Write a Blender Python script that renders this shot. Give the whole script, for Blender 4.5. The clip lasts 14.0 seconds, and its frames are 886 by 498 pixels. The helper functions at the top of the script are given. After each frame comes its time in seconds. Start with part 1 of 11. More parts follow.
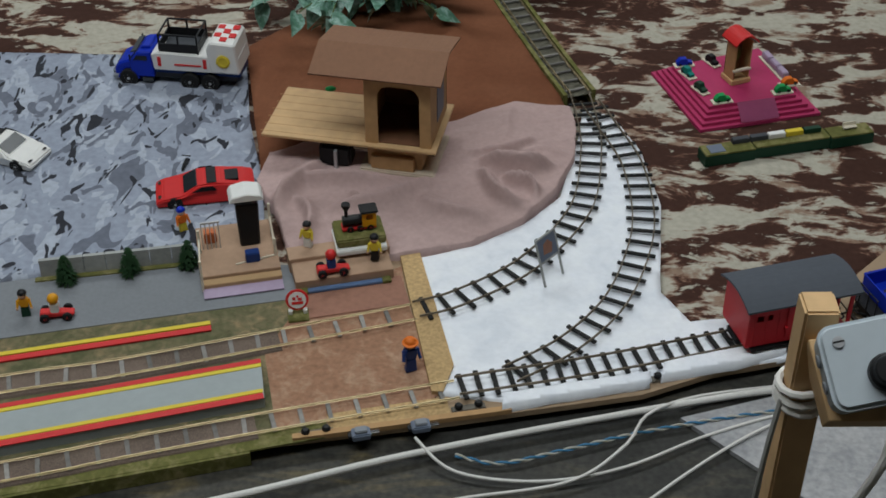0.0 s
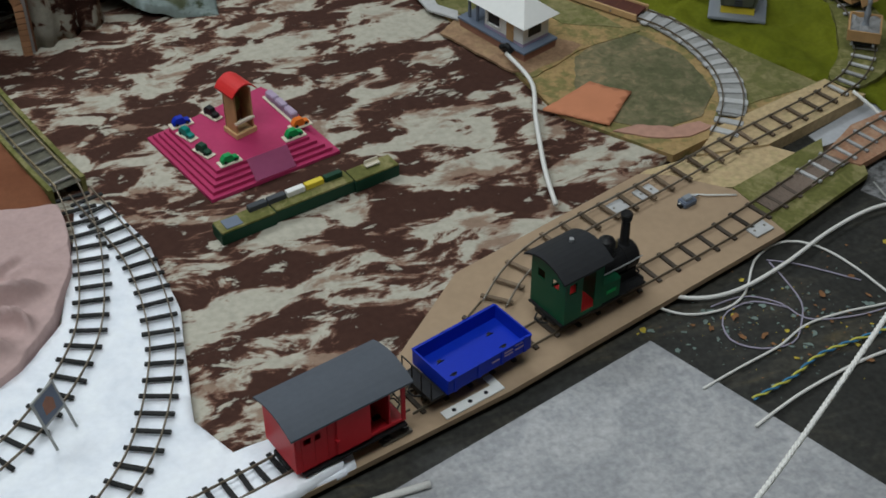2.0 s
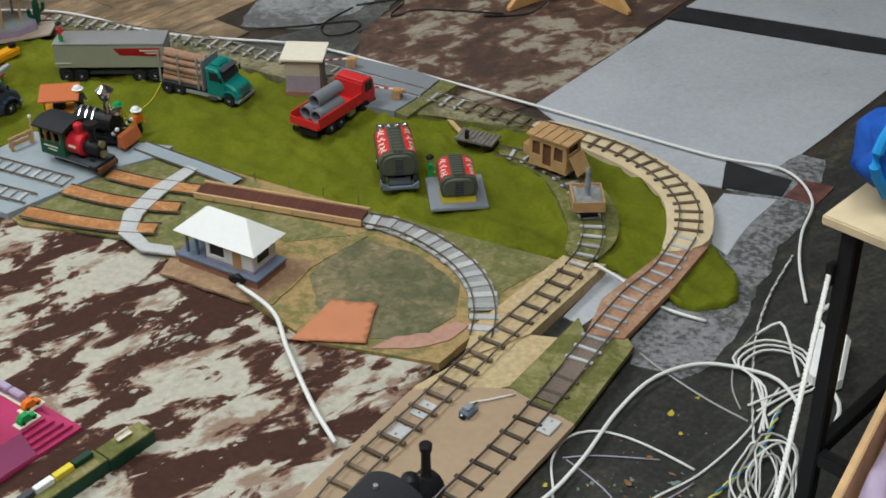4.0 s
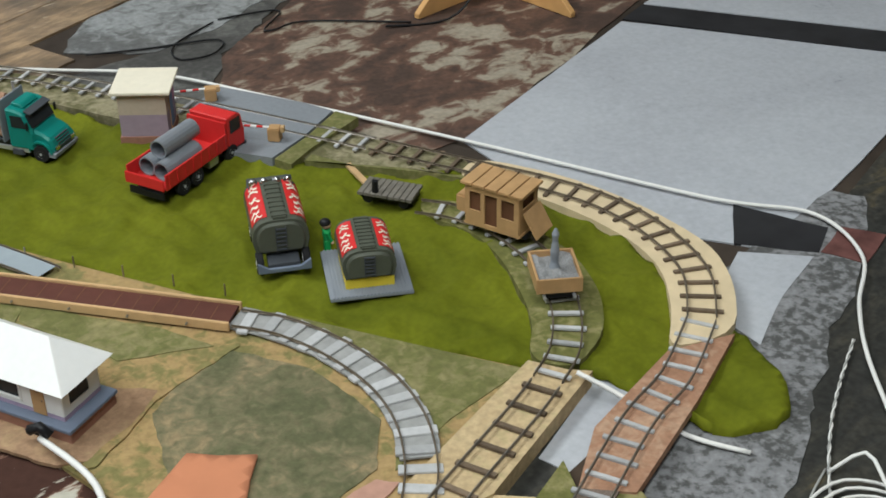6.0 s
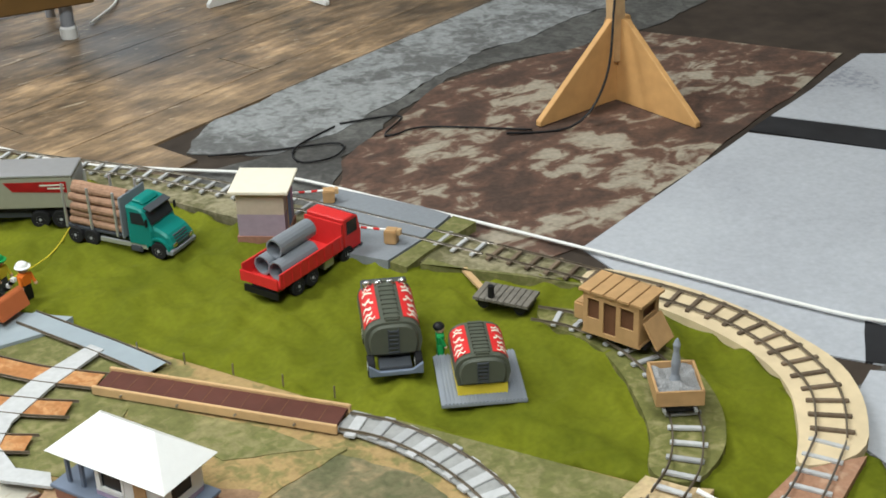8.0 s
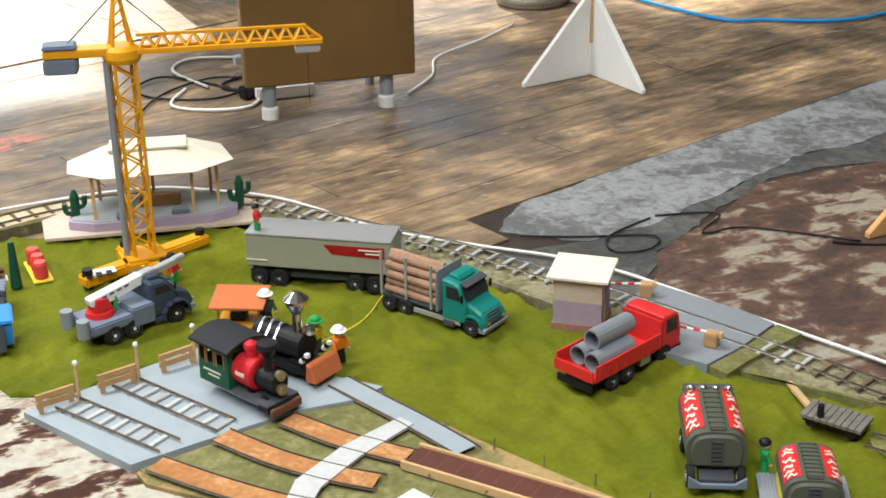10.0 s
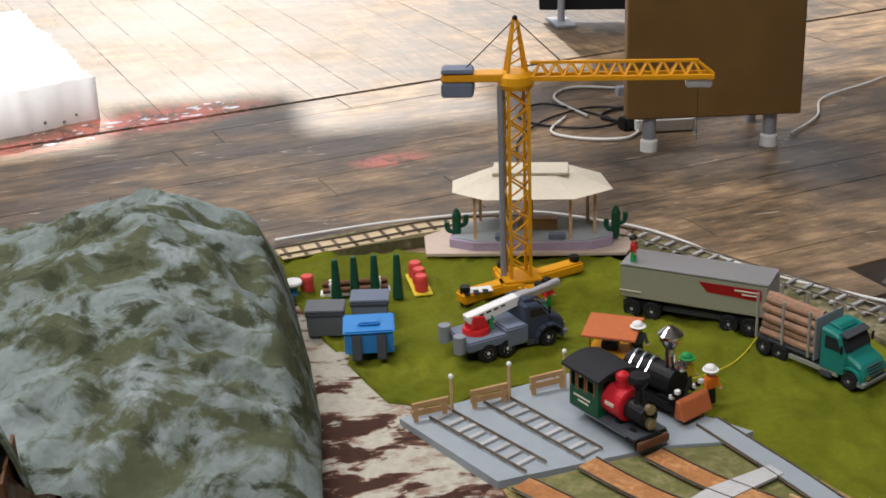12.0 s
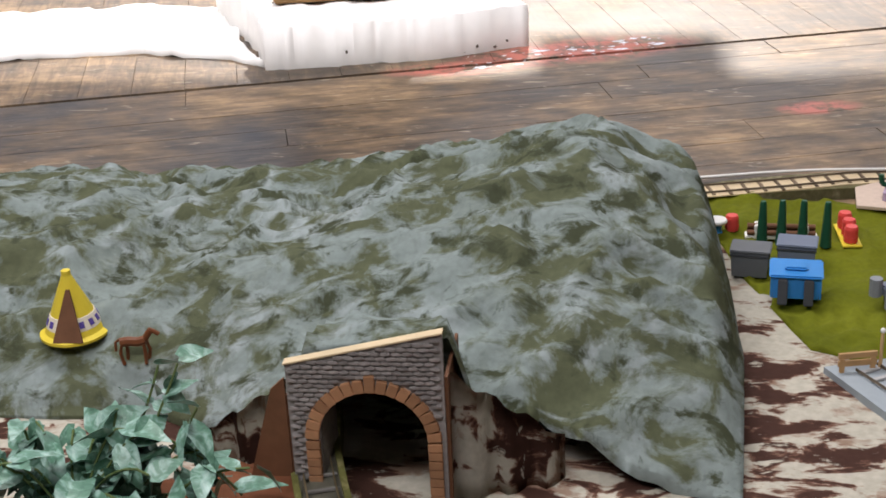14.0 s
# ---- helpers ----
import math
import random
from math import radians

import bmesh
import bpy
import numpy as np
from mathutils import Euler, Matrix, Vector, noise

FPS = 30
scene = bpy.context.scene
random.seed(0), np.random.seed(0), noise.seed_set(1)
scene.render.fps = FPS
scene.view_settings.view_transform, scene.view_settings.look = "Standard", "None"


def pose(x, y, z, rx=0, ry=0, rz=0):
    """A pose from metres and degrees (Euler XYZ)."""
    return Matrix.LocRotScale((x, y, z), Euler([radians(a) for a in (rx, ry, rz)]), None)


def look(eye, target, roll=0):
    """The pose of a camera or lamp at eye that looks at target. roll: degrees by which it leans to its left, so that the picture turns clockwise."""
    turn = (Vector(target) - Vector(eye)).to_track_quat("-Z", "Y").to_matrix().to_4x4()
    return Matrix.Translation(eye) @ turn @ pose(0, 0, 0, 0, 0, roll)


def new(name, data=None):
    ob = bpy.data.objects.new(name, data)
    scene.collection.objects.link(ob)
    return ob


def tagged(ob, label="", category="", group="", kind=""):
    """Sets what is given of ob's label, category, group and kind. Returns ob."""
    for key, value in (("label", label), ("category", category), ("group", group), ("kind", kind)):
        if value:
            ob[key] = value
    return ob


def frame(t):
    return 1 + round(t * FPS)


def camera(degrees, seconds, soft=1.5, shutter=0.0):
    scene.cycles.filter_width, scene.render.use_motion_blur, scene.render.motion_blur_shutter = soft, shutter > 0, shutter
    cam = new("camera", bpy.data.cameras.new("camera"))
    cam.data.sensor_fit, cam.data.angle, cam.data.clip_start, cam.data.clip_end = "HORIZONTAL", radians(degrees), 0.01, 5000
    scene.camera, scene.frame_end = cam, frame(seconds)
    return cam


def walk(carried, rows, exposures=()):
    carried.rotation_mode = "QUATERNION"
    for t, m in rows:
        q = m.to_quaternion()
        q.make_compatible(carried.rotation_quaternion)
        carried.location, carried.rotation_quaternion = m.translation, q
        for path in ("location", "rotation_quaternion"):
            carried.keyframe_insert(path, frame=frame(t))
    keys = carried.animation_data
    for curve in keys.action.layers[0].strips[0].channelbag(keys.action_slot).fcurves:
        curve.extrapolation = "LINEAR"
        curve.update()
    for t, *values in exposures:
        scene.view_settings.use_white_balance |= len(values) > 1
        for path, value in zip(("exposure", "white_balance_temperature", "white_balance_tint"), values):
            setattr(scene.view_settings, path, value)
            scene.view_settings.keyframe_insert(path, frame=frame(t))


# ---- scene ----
cam = camera(35.0, 14.0, soft=1.7)
PATH = [
    (0, (0.124, 0.002, 1.767), (0.130, 1.587, 0.548), -0.18),
    (0.5, (0.209, 0.054, 1.761), (0.322, 1.637, 0.544), -1.12),
    (1, (0.314, 0.131, 1.730), (0.515, 1.712, 0.521), -0.43),
    (1.5, (0.360, 0.240, 1.774), (0.689, 1.762, 0.519), -0.79),
    (2, (0.392, 0.451, 1.765), (0.918, 1.890, 0.480), -0.34),
    (2.5, (0.405, 0.587, 1.753), (0.994, 1.962, 0.426), -0.36),
    (3, (0.458, 0.692, 1.682), (1.213, 2.064, 0.438), -0.23),
    (3.5, (0.366, 0.758, 1.746), (1.294, 2.077, 0.564), -0.92),
    (4, (0.323, 0.751, 1.759), (1.337, 2.077, 0.658), -0.40),
    (4.2, (0.310, 0.780, 1.747), (1.360, 2.096, 0.667), -0.71),
    (6.3, (0.898, 1.503, 1.276), (2.066, 2.739, 0.223), -0.01),
    (6.5, (0.897, 1.498, 1.272), (2.093, 2.735, 0.251), 0.37),
    (7, (0.894, 1.497, 1.277), (2.104, 2.761, 0.308), 0.56),
    (7.2, (0.897, 1.488, 1.278), (2.080, 2.779, 0.313), 0.09),
    (9.3, (0.860, 1.599, 1.233), (1.792, 3.167, 0.412), -0.76),
    (9.5, (0.850, 1.621, 1.244), (1.757, 3.205, 0.427), -0.36),
    (10, (0.828, 1.638, 1.242), (1.623, 3.286, 0.435), -0.78),
    (10.5, (0.833, 1.632, 1.250), (1.529, 3.331, 0.457), -1.28),
    (11, (0.823, 1.642, 1.248), (1.394, 3.386, 0.453), -1.77),
    (11.5, (0.798, 1.653, 1.245), (1.223, 3.446, 0.468), -2.41),
    (12, (0.777, 1.651, 1.248), (1.111, 3.472, 0.492), -2.17),
    (12.5, (0.756, 1.653, 1.250), (0.933, 3.499, 0.502), -2.75),
    (13, (0.723, 1.643, 1.252), (0.724, 3.488, 0.480), -3.14),
    (13.5, (0.697, 1.631, 1.249), (0.581, 3.464, 0.456), -3.15),
    (14, (0.667, 1.624, 1.237), (0.471, 3.443, 0.430), -2.88),
]
walk(cam, [(t, look(e, a, r)) for t, e, a, r in PATH], [(0.0, -1.08, 6350, 4), (1.0, -1.05, 6300, 4), (1.5, -0.90, 6200, 4), (2.0, -0.83, 6200, 3), (2.6, -0.22, 6300, 4), (4.2, -0.15, 6350, 4), (7.0, 0.20, 6350, 3), (9.5, 0.60, 6600, 5), (10.5, 0.50, 6600, 8), (11.5, 0.06, 6650, 12), (12.5, -0.42, 6700, 14), (13.5, -0.52, 6700, 14), (14.0, -0.15, 6700, 16)])

# ---- world and light ----
world = bpy.data.worlds.new("sky")
scene.world = world
world.use_nodes = True
wn = world.node_tree
sky = wn.nodes.new("ShaderNodeTexSky")
sky.sky_type = "NISHITA"
sky.sun_disc = False
sky.sun_elevation, sky.sun_rotation = radians(38), radians(8)
wn.links.new(sky.outputs[0], wn.nodes["Background"].inputs[0])
wn.nodes["Background"].inputs[1].default_value = 0.15


def lamp(name, kind, m, energy, color, **more):
    data = bpy.data.lights.new(name, kind)
    data.energy, data.color = energy, color
    for key, value in more.items():
        setattr(data, key, value)
    ob = new(name, data)
    ob.matrix_world = m
    return ob


lamp("sun", "SUN", look((0, 12, 9.0), (0.0, 0, -0.4), 0), 5.0, (1.0, 0.93, 0.82), angle=radians(1.0))
# two area lamps added under the closed ceiling, for the hall's soft overhead light
lamp("roof_light_sky", "AREA", look((-0.5, 1.0, 4.72), (-0.5, 1.01, 0)), 275, (0.97, 0.98, 1.0), shape="RECTANGLE", size=4.8, size_y=1.1)
lamp("roof_light_sky", "AREA", look((-0.5, 5.5, 4.72), (-0.5, 5.51, 0)), 275, (0.97, 0.98, 1.0), shape="RECTANGLE", size=4.8, size_y=1.1)

# ---- materials ----
def material(name, color, rough=0.6, metal=0.0, vary=0.12, grain=60.0, blotch=6.0, bump=0.15, bump_scale=None, island=0.0, coat=0.0):
    """A plain surface with fine grain, larger blotches and a fine relief."""
    mat = bpy.data.materials.new(name)
    mat.use_nodes = True
    n, l = mat.node_tree.nodes, mat.node_tree.links
    b = n["Principled BSDF"]
    geo = n.new("ShaderNodeNewGeometry")
    fine, big = n.new("ShaderNodeTexNoise"), n.new("ShaderNodeTexNoise")
    fine.inputs["Scale"].default_value, big.inputs["Scale"].default_value = grain, blotch
    fine.inputs["Detail"].default_value = big.inputs["Detail"].default_value = 4
    for x in (fine, big):
        l.new(geo.outputs["Position"], x.inputs["Vector"])
    add = n.new("ShaderNodeMath"); add.operation = "ADD"
    l.new(fine.outputs["Fac"], add.inputs[0]); l.new(big.outputs["Fac"], add.inputs[1])
    rng = n.new("ShaderNodeMapRange")
    rng.inputs["From Min"].default_value, rng.inputs["From Max"].default_value = 0.6, 1.4
    rng.inputs["To Min"].default_value, rng.inputs["To Max"].default_value = 1 - vary, 1 + vary
    l.new(add.outputs[0], rng.inputs["Value"])
    value = rng.outputs[0]
    if island:
        info = n.new("ShaderNodeObjectInfo")
        r2 = n.new("ShaderNodeMapRange")
        r2.inputs["To Min"].default_value, r2.inputs["To Max"].default_value = 1 - island, 1 + island
        l.new(info.outputs["Random"], r2.inputs["Value"])
        mul = n.new("ShaderNodeMath"); mul.operation = "MULTIPLY"
        l.new(value, mul.inputs[0]); l.new(r2.outputs[0], mul.inputs[1])
        value = mul.outputs[0]
    sc = n.new("ShaderNodeVectorMath"); sc.operation = "SCALE"
    sc.inputs[0].default_value = color[:3]
    l.new(value, sc.inputs["Scale"])
    l.new(sc.outputs[0], b.inputs["Base Color"])
    b.inputs["Roughness"].default_value, b.inputs["Metallic"].default_value = rough, metal
    b.inputs["Coat Weight"].default_value = coat
    b.inputs["Specular IOR Level"].default_value = 0.22
    if bump:
        bm = n.new("ShaderNodeBump")
        bm.inputs["Strength"].default_value, bm.inputs["Distance"].default_value = bump, 0.002
        src = fine
        if bump_scale:
            src = n.new("ShaderNodeTexNoise"); src.inputs["Scale"].default_value = bump_scale
            l.new(geo.outputs["Position"], src.inputs["Vector"])
        l.new(src.outputs["Fac"], bm.inputs["Height"])
        l.new(bm.outputs[0], b.inputs["Normal"])
    return mat


def patterned(name, layers, stops, rough=0.85, weave=900.0, bump=0.2, constant=False, tint=0.15, detail=5, spec=0.12):
    """Cloth or floor whose colours follow warped noise. layers: (scale, stretch xyz, distortion, weight); stops: (position, colour)."""
    mat = bpy.data.materials.new(name)
    mat.use_nodes = True
    n, l = mat.node_tree.nodes, mat.node_tree.links
    b = n["Principled BSDF"]
    geo = n.new("ShaderNodeNewGeometry")
    total = None
    for scale, stretch, warp, weight, shift in layers:
        mp = n.new("ShaderNodeMapping")
        mp.inputs["Scale"].default_value = stretch
        mp.inputs["Rotation"].default_value = (0, 0, shift)
        mp.inputs["Location"].default_value = (shift * 3, shift * 7, 0)
        l.new(geo.outputs["Position"], mp.inputs["Vector"])
        t = n.new("ShaderNodeTexNoise")
        t.inputs["Scale"].default_value, t.inputs["Detail"].default_value, t.inputs["Distortion"].default_value = scale, detail, warp
        t.inputs["Roughness"].default_value = 0.55
        l.new(mp.outputs[0], t.inputs["Vector"])
        m = n.new("ShaderNodeMath"); m.operation = "MULTIPLY_ADD"
        l.new(t.outputs["Fac"], m.inputs[0])
        m.inputs[1].default_value = weight
        if total:
            l.new(total, m.inputs[2])
        else:
            m.inputs[2].default_value = 0
        total = m.outputs[0]
    ramp = n.new("ShaderNodeValToRGB")
    ramp.color_ramp.interpolation = "CONSTANT" if constant else "LINEAR"
    el = ramp.color_ramp.elements
    while len(el) < len(stops):
        el.new(0.5)
    for e, (p, c) in zip(el, stops):
        e.position, e.color = p, (*c, 1)
    l.new(total, ramp.inputs[0])
    fine = n.new("ShaderNodeTexNoise"); fine.inputs["Scale"].default_value = 90; fine.inputs["Detail"].default_value = 6
    l.new(geo.outputs["Position"], fine.inputs["Vector"])
    rng = n.new("ShaderNodeMapRange")
    rng.inputs["From Min"].default_value, rng.inputs["From Max"].default_value = 0.3, 0.7
    rng.inputs["To Min"].default_value, rng.inputs["To Max"].default_value = 1 - tint, 1 + tint
    l.new(fine.outputs["Fac"], rng.inputs["Value"])
    sc = n.new("ShaderNodeVectorMath"); sc.operation = "SCALE"
    l.new(ramp.outputs[0], sc.inputs[0]); l.new(rng.outputs[0], sc.inputs["Scale"])
    l.new(sc.outputs[0], b.inputs["Base Color"])
    b.inputs["Roughness"].default_value = rough
    b.inputs["Specular IOR Level"].default_value = spec
    w = n.new("ShaderNodeTexNoise"); w.inputs["Scale"].default_value = weave; w.inputs["Detail"].default_value = 3
    l.new(geo.outputs["Position"], w.inputs["Vector"])
    bm = n.new("ShaderNodeBump"); bm.inputs["Strength"].default_value, bm.inputs["Distance"].default_value = bump, 0.002
    l.new(w.outputs["Fac"], bm.inputs["Height"]); l.new(bm.outputs[0], b.inputs["Normal"])
    return mat


def printed(name, base, prints, weave=900.0, bump=0.2, tint=0.12, jag=0.5):
    """Printed camouflage cloth: patches of colour laid over one another. prints: (colour, scale, stretch, angle, warp, detail, low, high)."""
    mat = bpy.data.materials.new(name)
    mat.use_nodes = True
    n, l = mat.node_tree.nodes, mat.node_tree.links
    b = n["Principled BSDF"]
    geo = n.new("ShaderNodeNewGeometry")
    last = None
    for k, (color, scale, stretch, angle, warp, detail, low, high) in enumerate(prints):
        mp = n.new("ShaderNodeMapping")
        mp.inputs["Scale"].default_value = (*stretch, 1)
        mp.inputs["Rotation"].default_value = (0, 0, angle)
        mp.inputs["Location"].default_value = (3.1 + scale * 5.7, 1.3 - scale * 4.1, scale * 2.3)
        l.new(geo.outputs["Position"], mp.inputs["Vector"])
        t = n.new("ShaderNodeTexNoise")
        t.inputs["Scale"].default_value, t.inputs["Detail"].default_value, t.inputs["Distortion"].default_value = scale, detail, warp
        t.inputs["Roughness"].default_value = jag
        l.new(mp.outputs[0], t.inputs["Vector"])
        r = n.new("ShaderNodeMapRange")
        r.inputs["From Min"].default_value, r.inputs["From Max"].default_value = low, high
        l.new(t.outputs["Fac"], r.inputs["Value"])
        mix = n.new("ShaderNodeMix"); mix.data_type = "RGBA"
        mix.inputs[6].default_value, mix.inputs[7].default_value = (*base, 1), (*color, 1)
        l.new(r.outputs[0], mix.inputs[0])
        if last:
            l.new(last, mix.inputs[6])
        last = mix.outputs[2]
    fine = n.new("ShaderNodeTexNoise"); fine.inputs["Scale"].default_value = 70; fine.inputs["Detail"].default_value = 6
    l.new(geo.outputs["Position"], fine.inputs["Vector"])
    rng = n.new("ShaderNodeMapRange")
    rng.inputs["From Min"].default_value, rng.inputs["From Max"].default_value = 0.3, 0.7
    rng.inputs["To Min"].default_value, rng.inputs["To Max"].default_value = 1 - tint, 1 + tint
    l.new(fine.outputs["Fac"], rng.inputs["Value"])
    sc = n.new("ShaderNodeVectorMath"); sc.operation = "SCALE"
    l.new(last, sc.inputs[0]); l.new(rng.outputs[0], sc.inputs["Scale"])
    l.new(sc.outputs[0], b.inputs["Base Color"])
    b.inputs["Roughness"].default_value, b.inputs["Specular IOR Level"].default_value = 0.85, 0.12
    w = n.new("ShaderNodeTexNoise"); w.inputs["Scale"].default_value = weave; w.inputs["Detail"].default_value = 3
    l.new(geo.outputs["Position"], w.inputs["Vector"])
    bm = n.new("ShaderNodeBump"); bm.inputs["Strength"].default_value, bm.inputs["Distance"].default_value = bump, 0.002
    l.new(w.outputs["Fac"], bm.inputs["Height"]); l.new(bm.outputs[0], b.inputs["Normal"])
    return mat


M = {}
M["camo"] = printed("camo_cloth", (0.44, 0.415, 0.345), [((0.27, 0.19, 0.14), 10, (0.7, 1.2), 0.3, 0.3, 8, 0.53, 0.60), ((0.20, 0.105, 0.072), 11, (0.66, 1.25), 0.3, 0.45, 9, 0.468, 0.503),
                                                         ((0.055, 0.026, 0.019), 11, (0.66, 1.25), 0.3, 0.45, 9, 0.485, 0.528), ((0.43, 0.405, 0.335), 24, (0.7, 1.3), 0.3, 0.4, 8, 0.60, 0.65)], jag=0.6)
M["hillcloth"] = printed("green_camo_cloth", (0.20, 0.242, 0.232), [((0.265, 0.31, 0.31), 7, (0.9, 1.1), 0.2, 0.5, 5, 0.52, 0.64), ((0.085, 0.096, 0.055), 9, (0.9, 1.2), 0.2, 0.5, 7, 0.455, 0.55),
                                                                     ((0.17, 0.205, 0.19), 14, (0.9, 1.2), 0.9, 0.5, 6, 0.55, 0.63), ((0.048, 0.056, 0.032), 15, (0.9, 1.2), 0.2, 0.5, 7, 0.53, 0.62)], jag=0.62)
M["greycamo"] = printed("grey_camo_cloth", (0.30, 0.335, 0.415), [((0.40, 0.44, 0.52), 13, (1.5, 0.8), 0.2, 0.8, 2, 0.54, 0.555), ((0.15, 0.165, 0.21), 13, (1.5, 0.75), -0.15, 0.9, 2, 0.555, 0.57),
                                                                   ((0.035, 0.037, 0.046), 16, (1.6, 0.75), 0.1, 0.9, 2, 0.615, 0.63)])
M["greencloth"] = patterned("green_cloth", [(5, (1, 1, 1), 0.3, 1.0, 0.0)], [(0.3, (0.090, 0.104, 0.006)), (0.7, (0.150, 0.164, 0.010))], tint=0.12)
M["browncloth"] = patterned("brown_cloth", [(6, (1, 1, 1), 0.3, 1.0, 0.2)], [(0.3, (0.16, 0.060, 0.030)), (0.7, (0.215, 0.088, 0.046))], tint=0.08)
M["pinkcloth"] = patterned("pink_cloth", [(6, (1, 1, 1), 0.3, 1.0, 0.2)], [(0.3, (0.43, 0.31, 0.295)), (0.7, (0.50, 0.365, 0.35))], tint=0.06)
M["snow"] = patterned("white_foam", [(14, (1, 1, 1), 0.3, 1.0, 0.2)], [(0.3, (0.74, 0.78, 0.85)), (0.5, (0.84, 0.87, 0.93)), (0.7, (0.89, 0.92, 0.96))], tint=0.03, weave=60, bump=0.5)
M["floor"] = patterned("worn_floor", [(1.3, (0.35, 1.6, 1), 1.0, 0.55, -0.4), (9, (0.3, 1.5, 1), 1.2, 0.45, -0.4)],
                       [(0.0, (0.03, 0.024, 0.02)), (0.42, (0.085, 0.06, 0.045)), (0.5, (0.17, 0.115, 0.08)), (0.58, (0.24, 0.165, 0.11)), (1.0, (0.34, 0.26, 0.19))], rough=0.6, weave=40, tint=0.3)
M["darkfloor"] = patterned("dark_floor", [(2.2, (0.6, 1.3, 1), 1.0, 0.5, 0.25), (15, (0.4, 1.5, 1), 1.3, 0.5, 0.25)],
                           [(0.0, (0.014, 0.014, 0.013)), (0.48, (0.030, 0.030, 0.027)), (0.57, (0.050, 0.047, 0.038)), (0.64, (0.10, 0.082, 0.045)), (1.0, (0.2, 0.18, 0.14))], rough=0.55, weave=50, tint=0.35, spec=0.3)
M["greypaint"] = patterned("grey_floor_paint", [(2.5, (1, 1, 1), 0.5, 0.72, 0.3), (60, (1, 1, 1), 0.3, 0.28, 0.3)],
                           [(0.0, (0.06, 0.06, 0.065)), (0.335, (0.26, 0.27, 0.30)), (0.38, (0.37, 0.38, 0.41)), (0.55, (0.42, 0.435, 0.465)), (1.0, (0.50, 0.51, 0.53))], rough=0.55, weave=70, bump=0.15, tint=0.06, spec=0.3)
M["patchy"] = patterned("flaked_floor", [(3.6, (0.8, 1.2, 1), 0.8, 0.55, 0.8), (17, (0.8, 1.2, 1), 0.8, 0.45, 0.8)],
                        [(0.0, (0.03, 0.026, 0.024)), (0.44, (0.075, 0.05, 0.04)), (0.52, (0.13, 0.075, 0.055)), (0.57, (0.3, 0.26, 0.2)), (1.0, (0.46, 0.43, 0.36))], rough=0.6, weave=50)
M["edgestrip"] = patterned("cement_strip", [(4, (1, 1, 1), 0.8, 0.55, 0.8), (30, (1, 1, 1), 0.8, 0.45, 0.8)],
                           [(0.0, (0.05, 0.05, 0.047)), (0.45, (0.13, 0.13, 0.128)), (0.56, (0.25, 0.258, 0.258)), (1.0, (0.38, 0.38, 0.38))], rough=0.8, weave=50)
M["grass"] = patterned("painted_grass", [(9, (1, 1, 1), 0.8, 0.55, 0.8), (40, (1, 1, 1), 0.8, 0.45, 0.8)],
                       [(0.0, (0.055, 0.055, 0.03)), (0.42, (0.11, 0.112, 0.058)), (0.54, (0.17, 0.15, 0.085)), (0.63, (0.28, 0.215, 0.12)), (1.0, (0.34, 0.28, 0.17))], weave=150, bump=0.5)
M["ochre"] = patterned("ochre_ground", [(11, (1, 1, 1), 0.8, 0.55, 0.8), (40, (1, 1, 1), 0.8, 0.45, 0.8)],
                       [(0.0, (0.11, 0.11, 0.04)), (0.45, (0.20, 0.175, 0.07)), (0.53, (0.34, 0.235, 0.105)), (1.0, (0.44, 0.30, 0.16))], weave=150, bump=0.5)
M["underfloor"] = material("dark_subfloor", (0.045, 0.034, 0.026), 0.8, vary=0.5, grain=14, blotch=2)
M["flaky"] = patterned("flaky_grey_paint", [(5, (1, 1, 1), 0.8, 0.4, 0.8), (70, (1, 1, 1), 0.2, 0.6, 0.8)],
                       [(0.0, (0.04, 0.04, 0.04)), (0.44, (0.09, 0.09, 0.088)), (0.52, (0.2, 0.2, 0.205)), (1.0, (0.40, 0.41, 0.42))], rough=0.8, weave=50)
M["splashteal"] = material("grey_green_paint", (0.17, 0.22, 0.20), 0.6, vary=0.4)
M["splashyellow"] = material("yellow_paint", (0.46, 0.36, 0.05), 0.6, vary=0.3)
M["splashrust"] = material("rusty_paint", (0.22, 0.11, 0.05), 0.7, vary=0.4)
M["brickspot"] = material("brick_red_floor", (0.13, 0.055, 0.048), 0.75, vary=0.5, grain=30, blotch=9)
M["card"] = material("brown_card", (0.36, 0.26, 0.17), 0.8, vary=0.1, bump=0.1)
M["ply"] = material("pale_plywood", (0.62, 0.50, 0.32), 0.6, vary=0.14, grain=30)
M["chip"] = material("chipboard", (0.48, 0.33, 0.16), 0.8, vary=0.4, grain=140)
M["hallwall"] = material("hall_wall", (0.34, 0.32, 0.29), 0.85, grain=8, blotch=0.7)
M["plaster"] = material("hall_ceiling_paint", (0.5, 0.5, 0.48), 0.9, grain=8, blotch=0.7)


